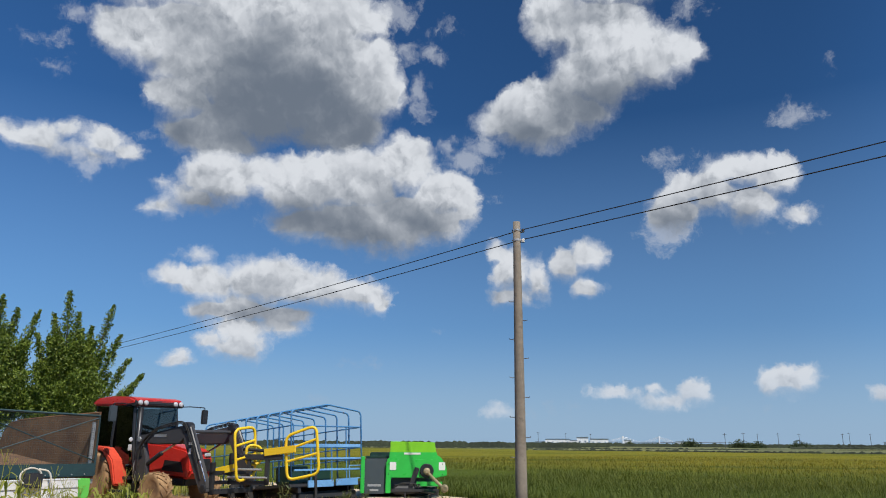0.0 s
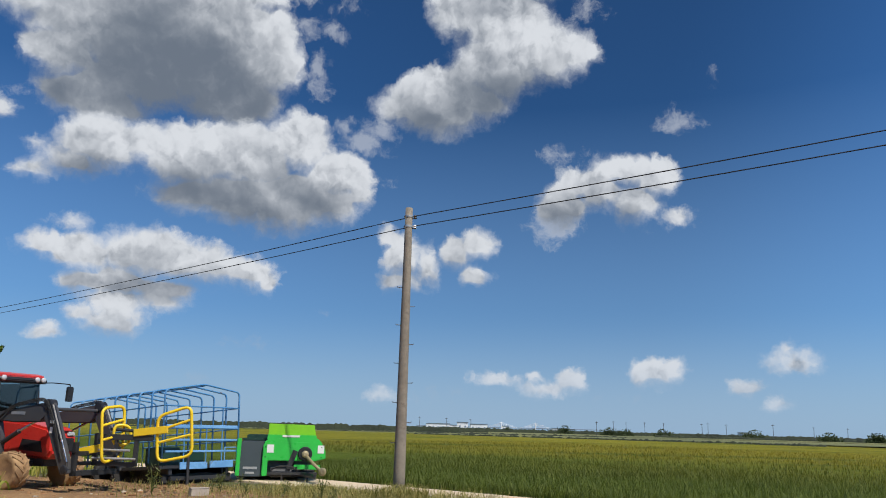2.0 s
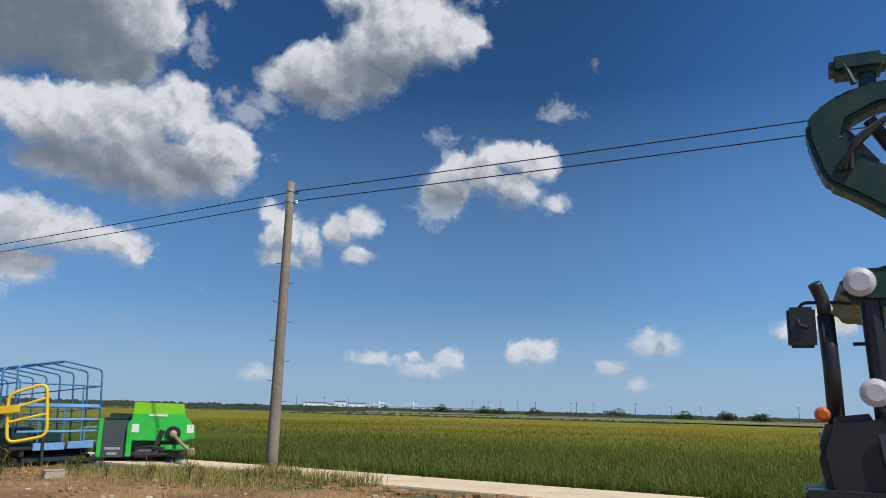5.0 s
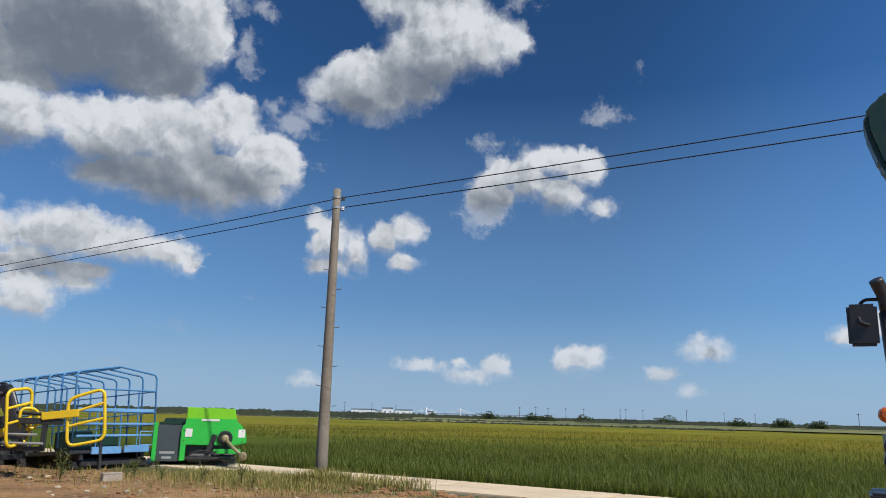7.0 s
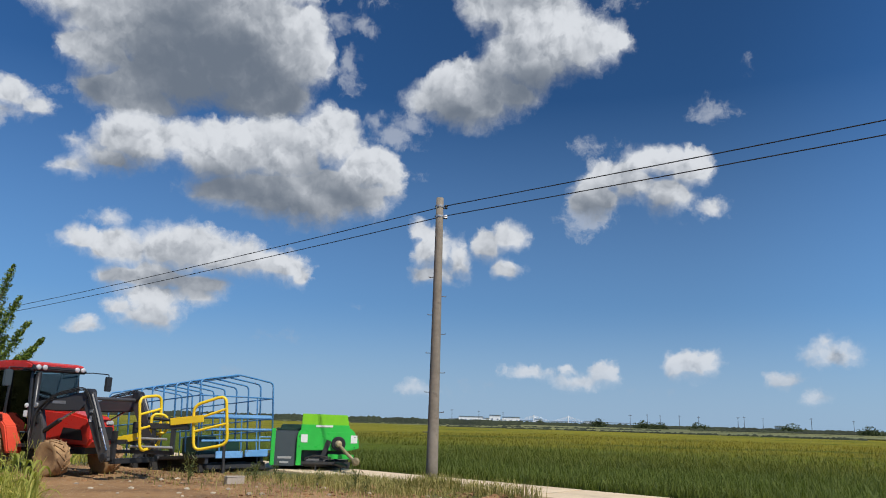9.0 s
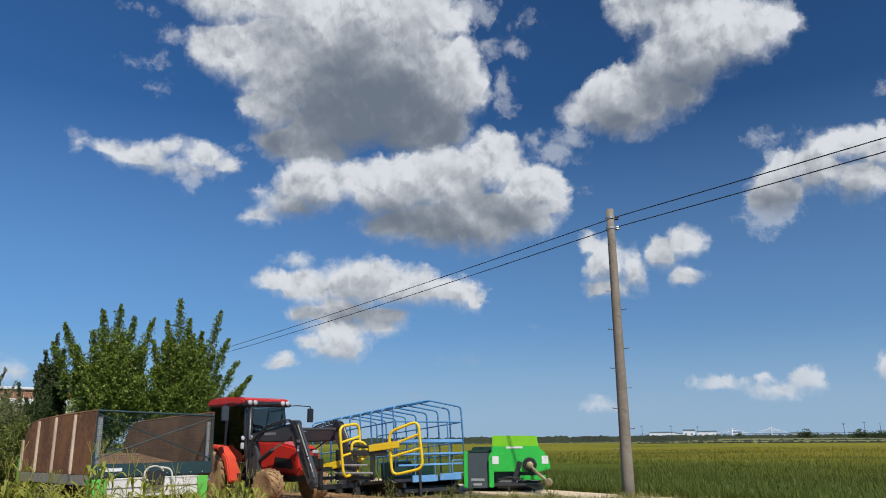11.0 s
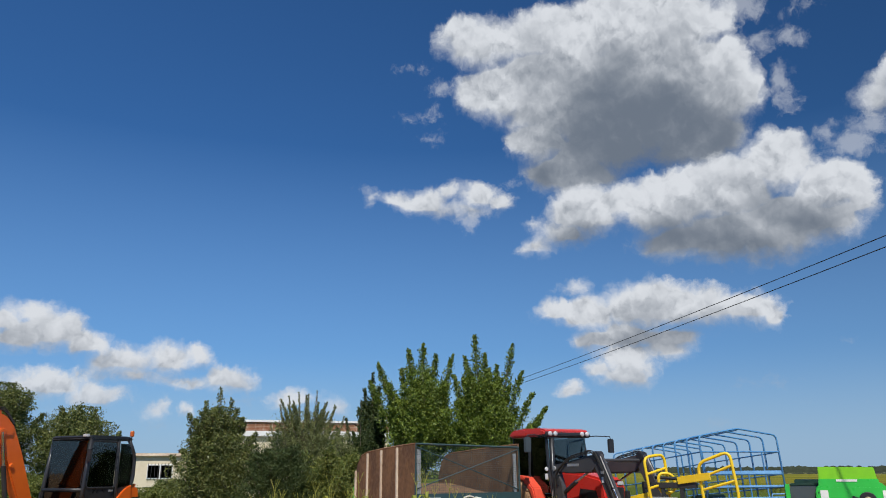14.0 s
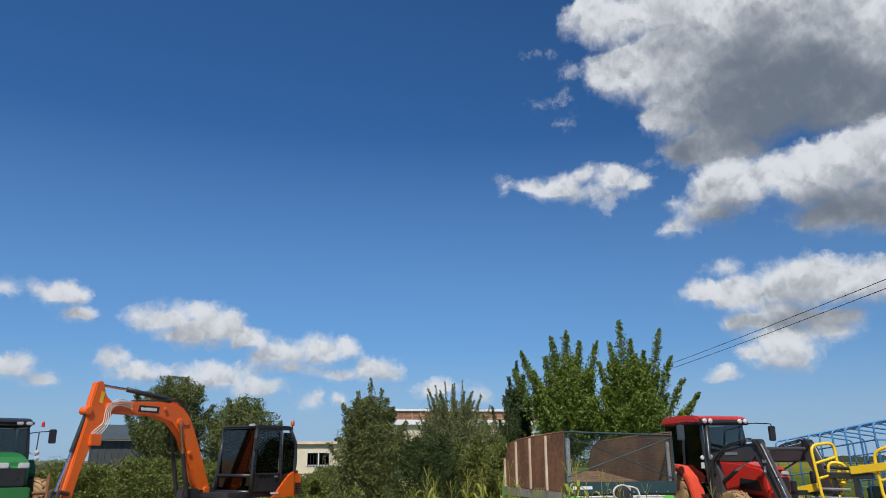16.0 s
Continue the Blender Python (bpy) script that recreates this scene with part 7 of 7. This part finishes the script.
    part("tilt_cylinder", tube([(0.45, 0.0, 4.02), (0.75, 0.0, 3.45)], radius=0.05, sides=10), BLACK, beam)
    part("tilt_rod", tube([(0.75, 0.0, 3.45), (0.95, 0.0, 3.05)], radius=0.028, sides=8), CHROME, beam)
    part("upper_link", merged(block(((0.4, -0.06, 4.28), (0.52, 0.06, 4.54)), bevel=0.015), tube([(0.36, -0.1, 4.3), (0.3, -0.1, 4.48)], radius=0.022, sides=8), block(((0.2, -0.12, 4.4), (0.6, 0.12, 4.56)), bevel=0.04)), DARKGREEN, beam)
    part("bucket", plate([(0.9, 4.4), (1.3, 4.46), (2.4, 4.55), (2.5, 5.1), (2.4, 5.12), (2.3, 4.68), (1.3, 4.6), (1.0, 4.5)], -0.2, 1.3, "y", 0.02), DARKGREEN, ob)


near_tractor()

# ---- buildings behind the trees ----


def flat_roofed_building():
    at = Matrix.Translation(bearing(-39.0, 75)) @ Matrix.Rotation(radians(39.0 + 8), 4, "Z")
    ob = thing("house", at, "flat-roofed building with a brown brick band and white cornice", "building")
    w = 7.6
    part("wall", block(((-w, 0, 0), (w, 9, 4.9)), bevel=0.03), CREAM, ob)
    for k in range(5):
        x = -w + 1.6 + 3.0 * k
        f = part("window", block(((x - 0.75, -0.04, 1.4), (x + 0.75, 0.06, 2.9)), bevel=0.01), WHITE, ob)
        part("pane", block(((x - 0.65, -0.06, 1.5), (x - 0.03, -0.045, 2.8)), ((x + 0.03, -0.06, 1.5), (x + 0.65, -0.045, 2.8)), bevel=0), DARK_GLASS, f)
    part("lower_cornice", block(((-w - 0.3, -0.35, 4.9), (w + 0.3, 9.3, 5.42)), bevel=0.04), WHITE, ob, "white painted cornice")
    band = part("brick_band", block(((-w - 0.15, -0.2, 5.42), (w + 0.15, 9.15, 6.2)), bevel=0.02), BRICK, ob, "brown brick parapet band")
    part("band_joints", block(*[((-w - 0.16 + 0.8 * k, -0.215, 5.44), (-w - 0.13 + 0.8 * k, -0.19, 6.18)) for k in range(20)], *[((-w - 0.16, -0.215, 5.55 + 0.13 * k), (w + 0.16, -0.19, 5.565 + 0.13 * k)) for k in range(5)], bevel=0), RIB, band)
    part("coping", block(((-w - 0.3, -0.35, 6.2), (w + 0.3, 9.3, 6.42)), bevel=0.03), WHITE, ob)


flat_roofed_building()


def cream_building():
    at = Matrix.Translation(bearing(-48.2, 50)) @ Matrix.Rotation(radians(48.2 + 4), 4, "Z")
    ob = thing("house", at, "low cream rendered building with a barred window", "building")
    part("wall", block(((-4.0, 0, 0), (5.5, 6, 2.72)), bevel=0.02), CREAM, ob)
    part("roof", block(((-4.15, -0.12, 2.72), (5.6, 6.1, 2.84)), bevel=0.02), RIB, ob)
    win = part("window", block(((-1.75, -0.05, 1.35), (-0.3, 0.05, 2.2)), bevel=0.01), WHITE, ob)
    part("pane", block(((-1.68, -0.065, 1.42), (-1.06, -0.052, 2.13)), ((-0.98, -0.065, 1.42), (-0.37, -0.052, 2.13)), bevel=0), DARK_GLASS, win)
    part("window_bars", tube(*[[(-1.7 + 0.19 * k, -0.1, 1.3), (-1.7 + 0.19 * k, -0.1, 2.25)] for k in range(8)], radius=0.016, sides=5), STEEL, win)
    part("gutter", tube([(-4.1, -0.14, 2.7), (5.5, -0.14, 2.7)], radius=0.05, sides=8), RIB, ob)
    part("roof_vent", turned([(0.1, 2.84), (0.12, 3.0), (0.2, 3.02), (0.02, 3.1)], 12, (0.1, 0.6, 0)), STEEL, ob)


cream_building()


def dark_shed():
    at = Matrix.Translation(bearing(-61.9, 60)) @ Matrix.Rotation(radians(61.9), 4, "Z")
    ob = thing("barn", at, "long dark sheet-clad barn with a grey gabled roof", "barn")
    part("wall", block(((-2.9, 0, 0), (4.5, 6, 3.2)), bevel=0.02), SHED, ob)
    part("roof", plate([(-0.4, 3.15), (6.4, 3.15), (4.5, 4.25), (1.6, 4.25)], -3.3, 4.9, "x", 0.02), SLATE, ob, "grey sheet roof")
    part("eaves_trim", block(((-3.2, -0.35, 3.08), (4.8, -0.25, 3.18)), bevel=0.005), RIB, ob)
    part("wall_ribs", block(*[((-2.85 + 0.45 * k, -0.04, 0), (-2.78 + 0.45 * k, 0.0, 3.1)) for k in range(16)], bevel=0), SLATE, ob)


dark_shed()


# ---- small things in the yard ----


def cinder_block():
    at = Matrix.Translation((-2.95, 19.6, 0)) @ Matrix.Rotation(radians(28), 4, "Z")
    ob = thing("cinder_block", at, "pale cinder block half sunk in the grass", "block")
    part("body", block(((-0.24, -0.1, -0.03), (0.2, 0.1, 0.17)), bevel=0.012), BLOCK, ob)
    part("cap_edge", block(((-0.25, -0.11, 0.17), (0.21, 0.11, 0.185)), bevel=0.004), BLOCK, ob)


cinder_block()


DARK_WEED = leaf_material("dark_weed", (0.05, 0.075, 0.02), (0.19, 0.19, 0.06), 0.5, 0.2)


def weed(at, tall, seed, mat=None, label="leafy green weed on a thin stem by the soil"):
    rng = np.random.default_rng(seed)
    ob = thing("weed", at, label, "weed", "weeds by the trailer")
    n = 6
    for k in range(n):
        part("stem", tube([(0, 0, 0), (0.04 * math.cos(k), 0.04 * math.sin(k), tall * 0.5), (0.16 * math.cos(k * 1.1), 0.16 * math.sin(k * 1.1), tall * (0.75 + 0.05 * k))], radius=0.006, sides=4), mat or DARK_WEED, ob)
    cloud = []
    for k in range(n):
        u = rng.uniform(0.25, 1, 16)[:, None]
        tip = np.array((0.16 * math.cos(k * 1.1), 0.16 * math.sin(k * 1.1), tall * (0.75 + 0.05 * k)))
        cloud.append(tip * u + rng.normal(size=(16, 3)) * 0.05)
    quads_mesh("leaves", leaf_quads(np.concatenate(cloud), 0.06, rng, 0.5, 0.22), mat or DARK_WEED, ob)
    return ob


first_weed = weed(Matrix.Translation((-4.0, 19.3, 0)), 0.75, 3)
pick = random.Random(29)
for k in range(18):
    a = pick.uniform(-21.5, -12.5)
    p = lane(a, pick.uniform(11.6, 13.6))
    s = pick.uniform(0.25, 0.75)
    copy_thing(first_weed, Matrix.Translation(p) @ Matrix.Rotation(pick.uniform(0, 6.28), 4, "Z")).scale = (s, s, s)
DRY_WEED = leaf_material("dry_weed", (0.24, 0.26, 0.04), (0.55, 0.46, 0.12), 0.6, 0.35)
first_dry = weed(Matrix.Translation(bearing(-34, 13)), 1.2, 5, DRY_WEED, "tall yellowing weed on thin stems by the trailer")
for k in range(52):
    p = bearing(pick.uniform(-50, -22), pick.uniform(11.5, 16.5))
    s = pick.uniform(0.5, 1.0)
    copy_thing(first_dry, Matrix.Translation(p) @ Matrix.Rotation(pick.uniform(0, 6.28), 4, "Z")).scale = (s, s, s)


# ---- lane slabs, last ----
slab_mesh = None
for k in range(26):
    a0 = -70 + 4.0 * k
    if slab_mesh is None:
        first = part("slab", block(((0.012, -(ROAD_FAR - ROAD_NEAR), -0.25), (3.988, 0, 0.05)), bevel=0.02), ROAD, road)
        slab_mesh = first.data
        ob = first
    else:
        ob = new("slab", slab_mesh)
        ob.parent = road
    spot = lane(a0, ROAD_FAR, pick.uniform(-0.006, 0.006))
    ob.matrix_world = Matrix.Translation(spot) @ Matrix.Rotation(math.atan2(ALONG.y, ALONG.x), 4, "Z")
